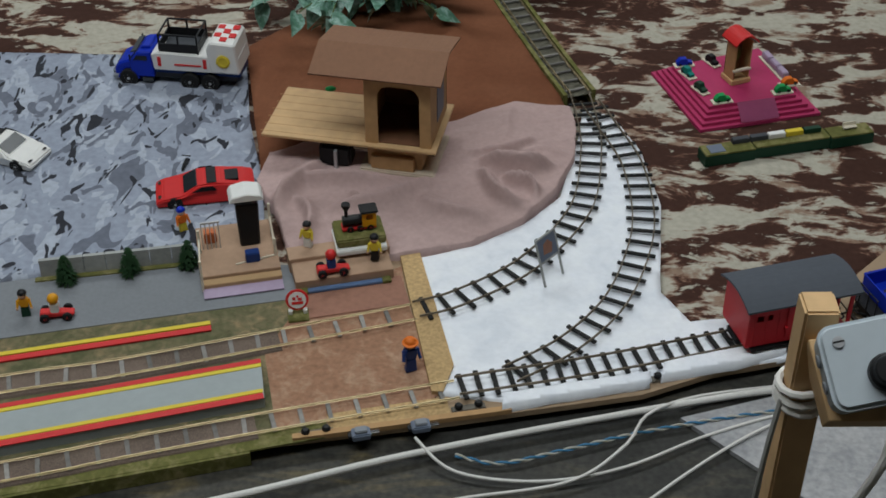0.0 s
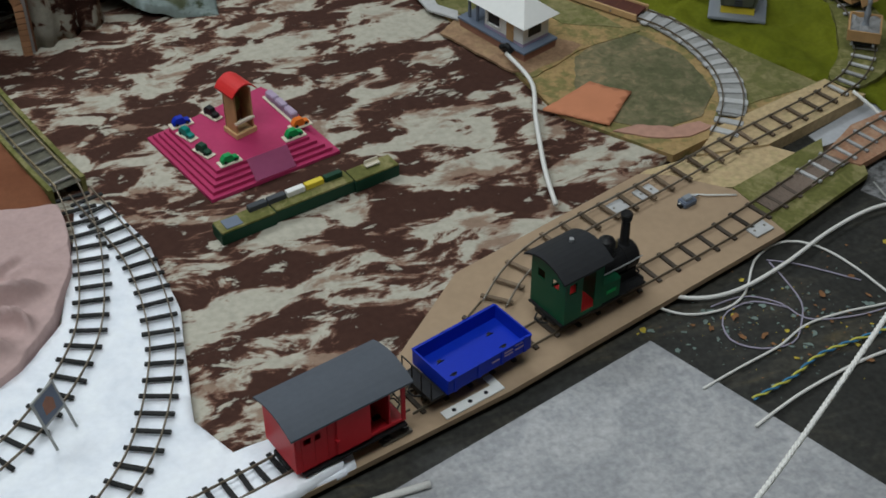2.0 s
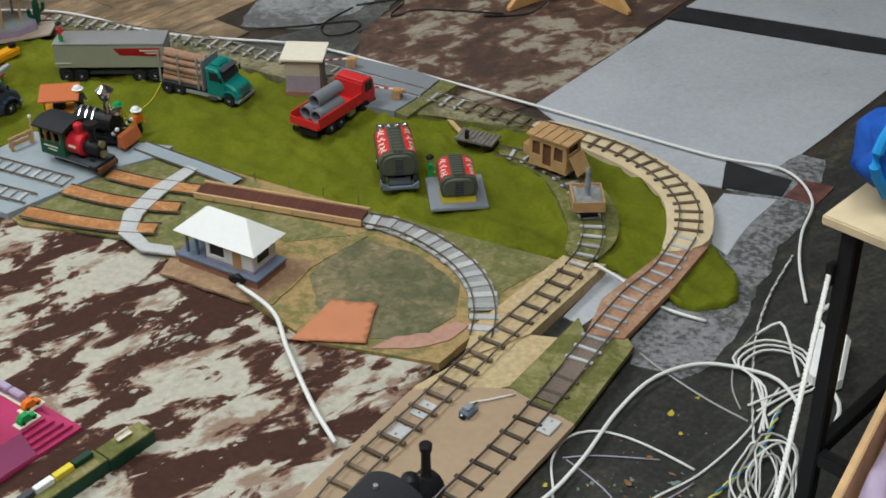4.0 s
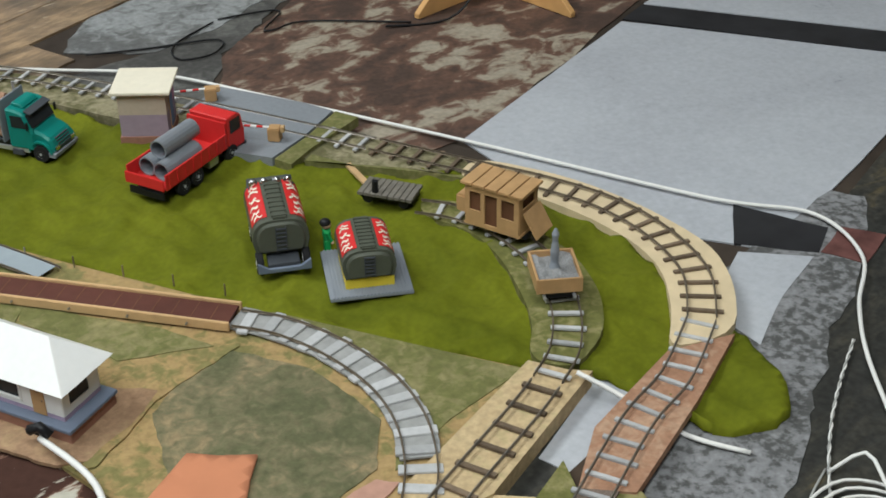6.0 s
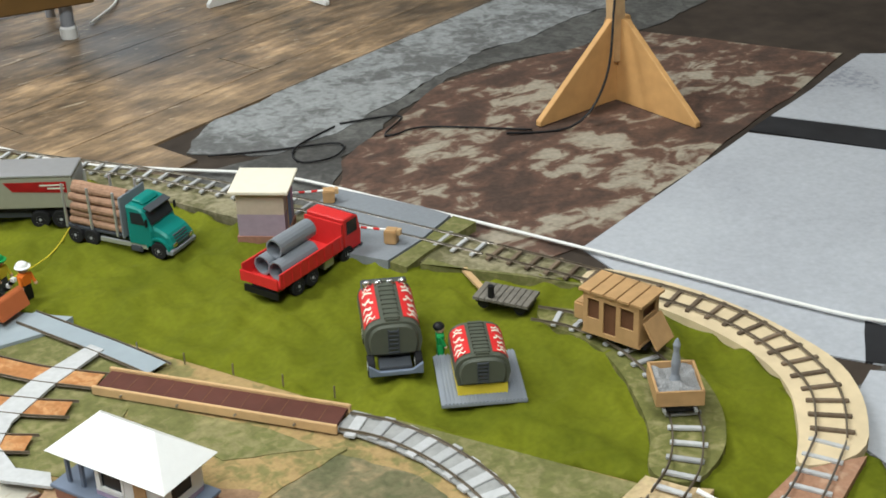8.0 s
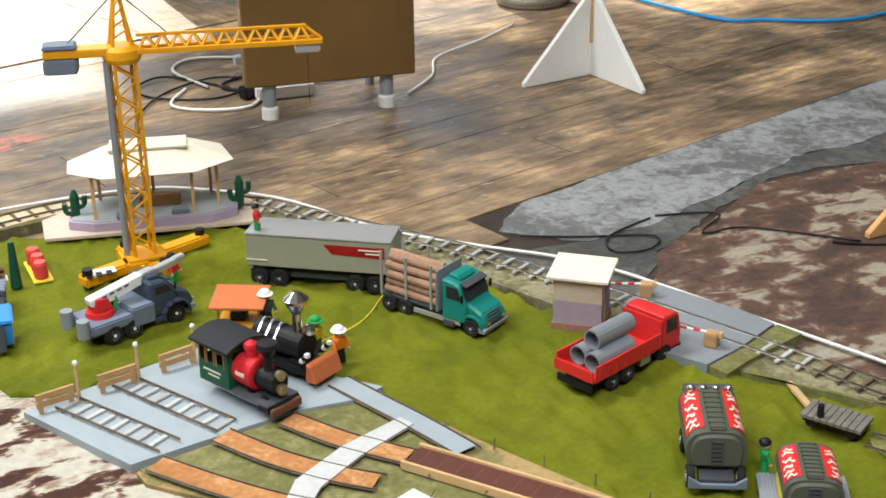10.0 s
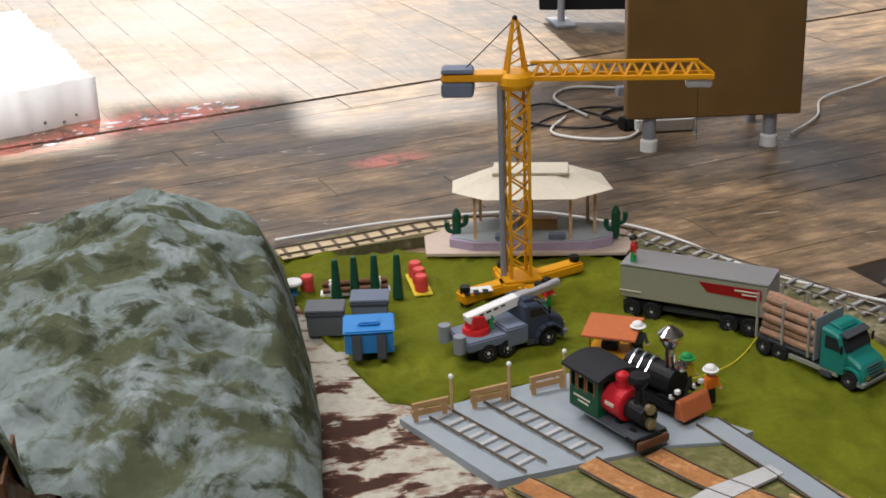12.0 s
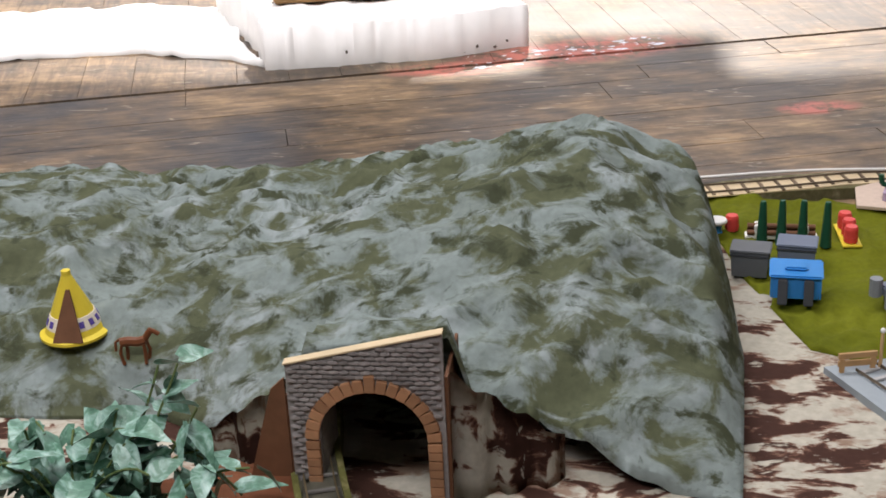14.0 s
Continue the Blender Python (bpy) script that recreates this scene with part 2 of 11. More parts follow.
M["edgestrip2"] = patterned("damp_cement", [(4, (1, 1, 1), 0.8, 0.55, 0.8), (30, (1, 1, 1), 0.8, 0.45, 0.8)],
                            [(0.0, (0.03, 0.03, 0.028)), (0.45, (0.07, 0.068, 0.064)), (0.58, (0.12, 0.118, 0.11)), (1.0, (0.26, 0.25, 0.23))], rough=0.7, weave=50)
M["blackpaint"] = material("black_floor_paint", (0.022, 0.022, 0.024), 0.6, vary=0.4, grain=20)
M["greyboard"] = patterned("grey_board", [(7, (1, 1, 1), 1.2, 0.5, 0.3), (40, (1, 1, 1), 0.8, 0.5, 0.3)],
                           [(0.0, (0.22, 0.225, 0.24)), (0.45, (0.33, 0.335, 0.35)), (0.6, (0.42, 0.42, 0.43)), (1.0, (0.5, 0.5, 0.5))], rough=0.6, weave=120)
M["grass2"] = patterned("pale_grass", [(12, (1, 1, 1), 0.8, 0.55, 0.8), (50, (1, 1, 1), 0.8, 0.45, 0.8)],
                        [(0.0, (0.09, 0.09, 0.03)), (0.48, (0.15, 0.15, 0.055)), (0.58, (0.22, 0.20, 0.09)), (1.0, (0.34, 0.29, 0.15))], weave=150, bump=0.5)
M["moss"] = patterned("moss_board", [(14, (1, 1, 1), 0.8, 0.55, 0.8), (50, (1, 1, 1), 0.8, 0.45, 0.8)],
                      [(0.0, (0.08, 0.08, 0.025)), (0.48, (0.14, 0.14, 0.045)), (0.58, (0.23, 0.21, 0.09)), (1.0, (0.38, 0.3, 0.17))], weave=150, bump=0.5)
M["bridgedeck0"] = material("dark_frame_wood", (0.055, 0.038, 0.026), 0.8, vary=0.3, grain=40)
M["trackcement"] = material("worn_cement", (0.30, 0.30, 0.29), 0.85, vary=0.25, grain=60, blotch=18)
M["terracotta"] = material("terracotta", (0.52, 0.21, 0.11), 0.8, vary=0.08, grain=25)
M["pinkedge"] = material("pink_soil", (0.42, 0.24, 0.18), 0.9, vary=0.2)
M["apronsoil"] = patterned("house_soil", [(14, (1, 1, 1), 0.8, 0.6, 0.8), (60, (1, 1, 1), 0.8, 0.4, 0.8)], [(0.3, (0.20, 0.12, 0.07)), (0.5, (0.30, 0.19, 0.115)), (0.65, (0.36, 0.25, 0.14))], weave=150, bump=0.5)
M["rampdeck"] = material("ramp_boards", (0.21, 0.20, 0.155), 0.85, vary=0.25, grain=60, blotch=14)
M["concrete"] = material("slate_grey", (0.215, 0.23, 0.25), 0.75, vary=0.1, grain=120, blotch=7)
M["deckgrey"] = material("deck_grey", (0.30, 0.345, 0.375), 0.55, vary=0.07, grain=40, blotch=5)
M["ply2"] = patterned("worn_ply", [(12, (1, 1, 1), 0.8, 0.55, 0.8), (50, (1, 1, 1), 0.8, 0.45, 0.8)],
                      [(0.0, (0.3, 0.2, 0.1)), (0.5, (0.5, 0.38, 0.22)), (0.62, (0.42, 0.34, 0.18)), (1.0, (0.3, 0.27, 0.12))], weave=150)
M["rustboard"] = patterned("rust_board", [(12, (1, 1, 1), 0.8, 0.55, 0.8), (50, (1, 1, 1), 0.8, 0.45, 0.8)],
                           [(0.0, (0.2, 0.1, 0.06)), (0.5, (0.34, 0.19, 0.12)), (0.62, (0.42, 0.27, 0.18)), (1.0, (0.5, 0.38, 0.26))], weave=150)
M["backboard"] = patterned("back_board", [(5, (1, 1, 1), 0.8, 0.6, 0.8), (40, (1, 1, 1), 0.8, 0.4, 0.8)],
                           [(0.0, (0.07, 0.065, 0.035)), (0.47, (0.13, 0.12, 0.06)), (0.57, (0.27, 0.24, 0.15)), (1.0, (0.45, 0.39, 0.28))], weave=150)


# ---- shape helpers ----
def link(name, bm, mat, parent=None, m=None, smooth=False):
    mesh = bpy.data.meshes.new(name)
    if smooth:
        for f in bm.faces:
            f.smooth = True
    bm.to_mesh(mesh)
    bm.free()
    if mat:
        mesh.materials.append(mat)
    ob = new(name, mesh)
    if parent:
        ob.parent = parent
    if m:
        ob.matrix_basis = m
    return ob


def part(name, bm, mat, parent, label="", m=None, smooth=False):
    ob = link(name, bm, mat, parent, m, smooth)
    if label:
        ob["label"] = label
    return ob


def empty(name, m, label, category, group=""):
    ob = new(name)
    ob.matrix_basis = m
    ob.empty_display_size = 0.02
    return tagged(ob, label, category, group)


def inside(x, y, poly):
    hit, n = False, len(poly)
    for i in range(n):
        (x1, y1), (x2, y2) = poly[i], poly[i - 1]
        if (y1 > y) != (y2 > y) and x < (x2 - x1) * (y - y1) / (y2 - y1) + x1:
            hit = not hit
    return hit


def spline(pts, step=0.02, closed=False):
    """Catmull-Rom through the points, resampled at even steps."""
    p = [Vector(q) for q in pts]
    n = len(p)
    dense = []
    for i in range(n if closed else n - 1):
        a, b, c, d = (p[(i + k) % n] if closed else p[min(max(i + k, 0), n - 1)] for k in (-1, 0, 1, 2))
        for k in range(24):
            u = k / 24
            dense.append(0.5 * (2 * b + (c - a) * u + (2 * a - 5 * b + 4 * c - d) * u * u + (3 * b - a - 3 * c + d) * u**3))
    if not closed:
        dense.append(p[-1])
    out, left = [dense[0]], step
    for a, b in zip(dense, dense[1:]):
        while (b - a).length >= left and left > 0:
            a = a + (b - a).normalized() * left
            out.append(a)
            left = step
        left -= (b - a).length
    return out


def sheet(poly, cell, height, thick, drop=None):
    """A cloth or board over a plan outline: gridded top that follows height(x, y), with an edge thick deep."""
    bm = bmesh.new()
    bm.faces.new([bm.verts.new((x, y, 0)) for x, y in poly])
    xs, ys = [p[0] for p in poly], [p[1] for p in poly]
    if cell:
        for axis, lo, hi in ((0, min(xs), max(xs)), (1, min(ys), max(ys))):
            k = math.ceil(lo / cell)
            while k * cell < hi:
                co, no = [0, 0, 0], [0, 0, 0]
                co[axis], no[axis] = k * cell, 1
                bmesh.ops.bisect_plane(bm, geom=bm.verts[:] + bm.edges[:] + bm.faces[:], plane_co=co, plane_no=no)
                k += 1
        bmesh.ops.triangulate(bm, faces=[f for f in bm.faces if len(f.verts) > 4])
    for f in bm.faces:
        if f.normal.z < 0:
            f.normal_flip()
    bm.normal_update()
    if sum(f.normal.z for f in bm.faces) < 0:
        bmesh.ops.reverse_faces(bm, faces=bm.faces)
    for v in bm.verts:
        v.co.z = height(v.co.x, v.co.y)
    rim = [e for e in bm.edges if e.is_boundary]
    made = bmesh.ops.extrude_edge_only(bm, edges=rim)["geom"]
    for v in made:
        if isinstance(v, bmesh.types.BMVert):
            v.co.z = max(v.co.z - thick, 0.001)
    bmesh.ops.recalc_face_normals(bm, faces=bm.faces)
    return bm


def folds(amount, scale, seed=0.0, base=0.0, stretch=(1, 1)):
    """Soft wrinkles of a cloth, in metres."""
    def height(x, y):
        p = Vector((x * scale * stretch[0] + seed, y * scale * stretch[1], seed))
        r = noise.noise(p) * 0.6 + (0.5 - abs(noise.noise(p * 1.9 + Vector((7, 3, 1))))) * 0.8
        return base + amount * max(r, -0.2)
    return height


def flat(z):
    return lambda x, y: z


def box_into(bm, x0, y0, z0, x1, y1, z1, bevel=0.0, m=None):
    r = bmesh.ops.create_cube(bm, size=1)["verts"]
    for v in r:
        v.co = Vector((x0 + (v.co.x + 0.5) * (x1 - x0), y0 + (v.co.y + 0.5) * (y1 - y0), z0 + (v.co.z + 0.5) * (z1 - z0)))
    if bevel:
        es = list({e for v in r for e in v.link_edges})
        r = bmesh.ops.bevel(bm, geom=es, offset=bevel, segments=2, affect="EDGES")["verts"]
    if m:
        bmesh.ops.transform(bm, matrix=m, verts=r)
    return r


def box(x0, y0, z0, x1, y1, z1, bevel=0.0, m=None):
    bm = bmesh.new()
    box_into(bm, x0, y0, z0, x1, y1, z1, bevel, m)
    return bm


def cyl_into(bm, a, b, r0, r1=None, seg=12):
    a, b = Vector(a), Vector(b)
    d = b - a
    m = Matrix.Translation((a + b) / 2) @ d.to_track_quat("Z", "Y").to_matrix().to_4x4()
    return bmesh.ops.create_cone(bm, cap_ends=True, segments=seg, radius1=r0, radius2=r0 if r1 is None else r1, depth=d.length, matrix=m)["verts"]


def cyl(a, b, r0, r1=None, seg=12):
    bm = bmesh.new()
    cyl_into(bm, a, b, r0, r1, seg)
    return bm


def lathe(profile, seg=20):
    """A turned solid: (radius, z) from the bottom up."""
    bm = bmesh.new()
    rings = [[bm.verts.new((r * math.cos(2 * math.pi * k / seg), r * math.sin(2 * math.pi * k / seg), z)) for k in range(seg)] for r, z in profile]
    for a, b in zip(rings, rings[1:]):
        for k in range(seg):
            bm.faces.new((a[k], a[(k + 1) % seg], b[(k + 1) % seg], b[k]))
    bm.faces.new(rings[0][::-1]); bm.faces.new(rings[-1])
    return bm


def ball(c, r, scale=(1, 1, 1), u=12, v=8):
    bm = bmesh.new()
    bmesh.ops.create_uvsphere(bm, u_segments=u, v_segments=v, radius=r, matrix=Matrix.Translation(c) @ Matrix.Diagonal((*scale, 1)))
    return bm


def prism(outline, depth, axis="y", bevel=0.0):
    """An outline in the x-z plane (axis y) or in plan (axis z), centred on and extruded along the axis."""
    bm = bmesh.new()
    lo = [bm.verts.new((p, -depth / 2, q) if axis == "y" else (p, q, 0)) for p, q in outline]
    f = bm.faces.new(lo)
    made = bmesh.ops.extrude_face_region(bm, geom=[f])["geom"]
    bmesh.ops.translate(bm, vec=(0, depth, 0) if axis == "y" else (0, 0, depth), verts=[v for v in made if isinstance(v, bmesh.types.BMVert)])
    bmesh.ops.recalc_face_normals(bm, faces=bm.faces)
    if bevel:
        bmesh.ops.bevel(bm, geom=bm.edges[:], offset=bevel, segments=1, affect="EDGES")
    return bm


def tube(pts, r, seg=8, step=None):
    """A round cable or bar through the points."""
    p = spline(pts, step) if step else [Vector(q) for q in pts]
    bm = bmesh.new()
    rings = []
    for i, c in enumerate(p):
        d = (p[min(i + 1, len(p) - 1)] - p[max(i - 1, 0)]).normalized()
        s = d.cross(Vector((0, 0, 1)))
        s = s.normalized() if s.length > 1e-4 else Vector((1, 0, 0))
        u = s.cross(d)
        rings.append([bm.verts.new(c + r * (math.cos(2 * math.pi * k / seg) * s + math.sin(2 * math.pi * k / seg) * u)) for k in range(seg)])
    for a, b in zip(rings, rings[1:]):
        for k in range(seg):
            bm.faces.new((a[k], a[(k + 1) % seg], b[(k + 1) % seg], b[k]))
    bm.faces.new(rings[0][::-1]); bm.faces.new(rings[-1])
    bmesh.ops.recalc_face_normals(bm, faces=bm.faces)
    return bm


# ---- hall ----
def structure(name, bm, mat, label, category, smooth=False):
    return tagged(link(name, bm, mat, smooth=smooth), label, category, kind="structure")


def box_wall(name, x0, y0, x1, y1, z0, z1, holes, mat, label):
    """A wall along x or y, cut into upright and level pieces round its openings (along, z0, along, z1)."""
    along_x = abs(x1 - x0) > abs(y1 - y0)
    a0, a1 = (x0, x1) if along_x else (y0, y1)
    cuts = sorted({a0, a1, *(h[0] for h in holes), *(h[2] for h in holes)})
    bm = bmesh.new()
    for a, b in zip(cuts, cuts[1:]):
        spans, low = [], z0
        for h in sorted((h for h in holes if h[0] <= a and h[2] >= b), key=lambda h: h[1]):
            spans.append((low, h[1])); low = h[3]
        spans.append((low, z1))
        for p, q in spans:
            if q - p > 1e-4:
                box_into(bm, a if along_x else x0, y0 if along_x else a, p, b if along_x else x1, y1 if along_x else b, q)
    return structure(name, bm, mat, label, "wall")


floor = structure("floor", sheet([(-7, -5), (8, -5), (8, 11), (-7, 11)], 0, flat(0), 0.2), M["underfloor"], "worn dark brown wooden floor of a hall", "floor")
box_wall("wall_south", -7.2, -5.2, 8.2, -5.0, 0, 4.8, [], M["hallwall"], "plain grey plastered hall wall")
box_wall("wall_west", -7.2, -5.0, -7.0, 11.0, 0, 4.8, [], M["hallwall"], "plain grey plastered hall wall")
box_wall("wall_east", 8.0, -5.0, 8.2, 11.0, 0, 4.8, [], M["hallwall"], "plain grey plastered hall wall")
# unseen wall added, its openings stepped to shape the sun patches on the floor
box_wall("wall_north", -7.2, 11.0, 8.2, 11.2, 0, 4.8, [(-4.8, 0.1, -0.7, 4.3), (-0.7, 0.1, 0.52, 4.32), (0.52, 0.1, 1.12, 4.0), (1.12, 0.1, 1.72, 4.36), (1.72, 0.1, 2.2, 4.05), (2.2, 0.1, 2.75, 3.9), (2.75, 0.1, 3.6, 4.25), (3.6, 0.1, 4.3, 4.4), (4.3, 0.1, 5.6, 4.2)], M["hallwall"], "pale unseen hall wall, openings stepped to shape the sunlight")
box_wall("ceiling", -7.2, -5.2, 8.2, 11.2, 4.8, 4.95, [], M["plaster"], "plain grey painted hall ceiling")
bpy.data.objects["ceiling"]["category"] = "ceiling"

# ---- floor areas ----
G = {}
def ground(name, poly, cell, height, thick, mat, label, category):
    G[name] = structure(name, sheet(poly, cell, height, thick), M[mat], label, category, smooth=cell > 0)


def ragged(poly, amount, step, seed):
    """An outline with a worn, wavering edge."""
    out, k = [], 0
    for (x1, y1), (x2, y2) in zip(poly, poly[1:] + poly[:1]):
        n = max(1, int(math.hypot(x2 - x1, y2 - y1) / step))
        for i in range(n):
            u = i / n
            x, y = x1 + (x2 - x1) * u, y1 + (y2 - y1) * u
            d = noise.noise_vector(Vector((x * 5 + seed, y * 5, seed))) * amount + noise.noise_vector(Vector((x * 37 + seed, y * 37, seed))) * amount * 0.45
            out.append((x + d.x, y + d.y))
    return out


ground("dark_floor", ragged([(-6.95, -4.95), (7.95, -4.95), (7.95, 2.0), (3.6, 2.3), (3.35, 2.72), (2.8, 2.6), (2.62, 2.45), (2.5, 2.62), (1.9, 2.6), (1.2, 2.15), (-3, 1.95), (-6.95, 1.85)], 0.02, 0.12, 2), 0, flat(0.003), 0.003, "darkfloor", "dark grey painted floor with scuffs and paint spots", "floor")
ground("flaked_floor", ragged([(2.2, 3.62), (2.5, 3.28), (2.62, 3.275), (3.25, 3.46), (3.8, 3.62), (3.55, 4.12), (2.9, 4.17), (2.45, 3.93)], 0.03, 0.08, 5), 0, flat(0.003), 0.003, "patchy", "brown floor with flaking pale paint", "floor")
ground("cement_strip", ragged([(2.2, 4.2), (2.33, 4.32), (3.0, 4.52), (3.62, 4.70), (5.2, 5.1), (5.6, 4.8), (3.9, 4.36), (3.1, 4.27), (2.7, 4.12), (2.35, 4.05)], 0.03, 0.03, 7), 0, flat(0.004), 0.004, "edgestrip", "rough grey cement strip in the floor", "floor")
ground("dark_damp_floor", ragged([(2.1, 4.1), (2.35, 4.05), (2.7, 4.12), (3.1, 4.27), (3.9, 4.36), (5.6, 4.8), (5.8, 4.5), (3.6, 4.12), (2.95, 4.18), (2.45, 3.94), (2.2, 3.64)], 0.03, 0.03, 8), 0, flat(0.0025), 0.0025, "edgestrip2", "dark grey worn cement between two floors", "floor")
ground("grey_floor_slab", ragged([(2.56, 3.27), (3.235, 3.44), (3.555, 2.86), (3.38, 2.745), (2.82, 2.63), (2.66, 2.62), (2.5, 2.9)], 0.006, 0.1, 11), 0, flat(0.0042), 0.004, "greypaint", "pale grey painted floor rectangle with small marks", "floor")
ground("black_floor_line", [(3.245, 3.448), (3.344, 3.473), (3.80, 2.66), (3.70, 2.59)], 0, flat(0.0045), 0.004, "blackpaint", "black painted line across the floor", "floor")
ground("grey_floor_slab_far", ragged([(3.352, 3.473), (3.85, 3.60), (4.9, 2.6), (4.4, 2.0), (3.808, 2.66)], 0.006, 0.1, 12), 0, flat(0.0042), 0.004, "greypaint", "pale grey painted floor rectangle", "floor")
ground("grey_floor_patch", ragged([(2.55, 2.62), (2.9, 2.66), (2.93, 2.6), (2.8, 2.5), (2.62, 2.42), (2.48, 2.37), (2.335, 2.30), (2.20, 2.235), (2.10, 2.195), (2.02, 2.215), (1.97, 2.30), (2.2, 2.46), (2.42, 2.5)], 0.03, 0.03, 13), 0, flat(0.0046), 0.004, "flaky", "patch of flaking pale grey floor paint", "floor")
ground("grey_board", [(1.37, 2.042), (1.66, 1.42), (1.2, 1.1), (0.55, 1.79)], 0, flat(0.012), 0.012, "greyboard", "pale grey speckled board lying on the floor", "board")
# ---- layout ground ----
def rounded(poly, n=2):
    """The outline with its corners cut twice, so that curves run smooth."""
    for _ in range(n):
        poly = [q for a, b in zip(poly, poly[1:] + poly[:1]) for q in ((a[0] * 0.78 + b[0] * 0.22, a[1] * 0.78 + b[1] * 0.22), (a[0] * 0.22 + b[0] * 0.78, a[1] * 0.22 + b[1] * 0.78))]
    return poly


def near_line(x, y, a, b):
    """Distance from the line a-b in plan."""
    dx, dy = b[0] - a[0], b[1] - a[1]
    return abs((x - a[0]) * dy - (y - a[1]) * dx) / math.hypot(dx, dy)


ground("camo_cloth", rounded([(-1.6, 2.1), (0.1, 2.2), (0.56, 2.1), (0.6, 2.02), (0.88, 2.1), (1.08, 2.29), (1.58, 2.49), (1.72, 2.56), (1.58, 2.76), (1.52, 2.97), (1.46, 3.3), (1.27, 3.58), (1.23, 3.68), (1.14, 3.86), (1.06, 4.1), (0.97, 4.7), (-1.6, 4.7)], 1), 0.035, folds(0.007, 6, 3, 0.017), 0.016, "camo", "brown and cream camouflage cloth spread over the floor", "cloth")
ground("grey_camo_cloth", [(-1.6, 3.1), (-0.347, 3.035), (-0.31, 2.75), (-0.256, 2.5), (-0.22, 2.2), (-0.37, 2.225), (-0.66, 2.175), (-1.6, 1.97)], 0.04, folds(0.003, 6, 4, 0.033), 0.014, "greycamo", "grey and blue urban camouflage cloth lying flat", "cloth")


def crease(x, y, lines):
    """Height of the soft ridges along the lines, fading at both ends."""
    z = 0.0
    for (ax, ay), (bx, by), h, w in lines:
        dx, dy = bx - ax, by - ay
        u = ((x - ax) * dx + (y - ay) * dy) / (dx * dx + dy * dy)
        if -0.15 < u < 1.15:
            wob = 0.012 * math.sin(u * 5 + ax * 40)
            d = ((x - ax) * dy - (y - ay) * dx) / math.hypot(dx, dy) + wob
            fade = max(0, 1 - abs(2 * u - 1) ** 3 * 0.8) if 0 <= u <= 1 else 0.2 * (1 - min(abs(u), abs(u - 1)) / 0.15)
            z = max(z, 1.3 * h * fade * math.exp(-(abs(d) / (w if d > 0 else w * 2.0)) ** 1.4))
    return z


def brown_h(x, y):
    return 0.035 + 0.03 * max(0.0, min(1.0, (y - 2.6) / 0.6)) + folds(0.005, 5, 5)(x, y) + crease(x, y, [((-0.32, 2.95), (-0.18, 2.78), 0.020, 0.0068), ((0.22, 2.80), (0.38, 2.84), 0.024, 0.0102), ((-0.2, 2.62), (-0.3, 2.7), 0.017, 0.0085), ((0.1, 3.2), (0.24, 2.95), 0.014, 0.0170)])


ground("brown_cloth", [(-0.345, 3.04), (-0.30, 2.76), (-0.255, 2.5), (-0.1, 2.56), (0.2, 2.68), (0.425, 2.745), (0.405, 2.85), (0.245, 3.36), (0.2, 3.5), (-0.05, 3.35)], 0.03, brown_h, 0.03, "browncloth", "dark brown cloth draped beside the ramp", "cloth")


CREASES = [((0.20, 2.54), (0.34, 2.61), 0.020, 0.0093), ((0.21, 2.51), (0.37, 2.50), 0.041, 0.0085), ((0.20, 2.48), (0.29, 2.36), 0.034, 0.0085), ((0.27, 2.47), (0.33, 2.40), 0.031, 0.0059),
           ((0.12, 2.45), (-0.10, 2.35), 0.027, 0.0102), ((0.02, 2.47), (-0.21, 2.43), 0.031, 0.0085), ((-0.14, 2.53), (-0.21, 2.36), 0.034, 0.0102), ((0.25, 2.60), (0.31, 2.75), 0.008, 0.0102),
           ((0.08, 2.40), (0.22, 2.31), 0.020, 0.0119), ((-0.17, 2.40), (-0.13, 2.24), 0.024, 0.0085), ((0.30, 2.56), (0.41, 2.57), 0.008, 0.0076), ((-0.05, 2.42), (-0.02, 2.33), 0.017, 0.0085)]


def pink_h(x, y):
    p = Vector((x * 5, y * 5, 2))
    q = Vector((x * 9 + y * 6, y * 22 - x * 9, 5)) + noise.noise_vector(p) * 1.2
    return 0.046 + 0.006 * noise.noise(p) + 0.003 * max(0.0, 0.25 - abs(noise.noise(q))) / 0.25 + crease(x, y, CREASES) + 0.012 * max(0.0, min(1.0, (y - 2.24) / 0.12))


ground("pink_cloth", ragged([(-0.245, 2.575), (-0.26, 2.47), (-0.205, 2.34), (-0.165, 2.205), (-0.13, 2.195), (0.045, 2.222), (0.19, 2.265), (0.30, 2.33), (0.375, 2.435), (0.425, 2.56), (0.437, 2.66), (0.428, 2.755), (0.3, 2.78), (0.164, 2.71), (0.0, 2.66), (-0.12, 2.64)], 0.008, 0.03, 3), 0.005, pink_h, 0.035, "pinkcloth", "dusty pink cloth crumpled into folds", "cloth")


REAR = [(2.49, 2.98), (2.4, 3.2), (2.16, 3.52), (2.05, 3.8), (1.97, 4.06), (1.86, 4.28), (1.7, 4.46), (1.45, 4.60), (1.0, 4.655)]


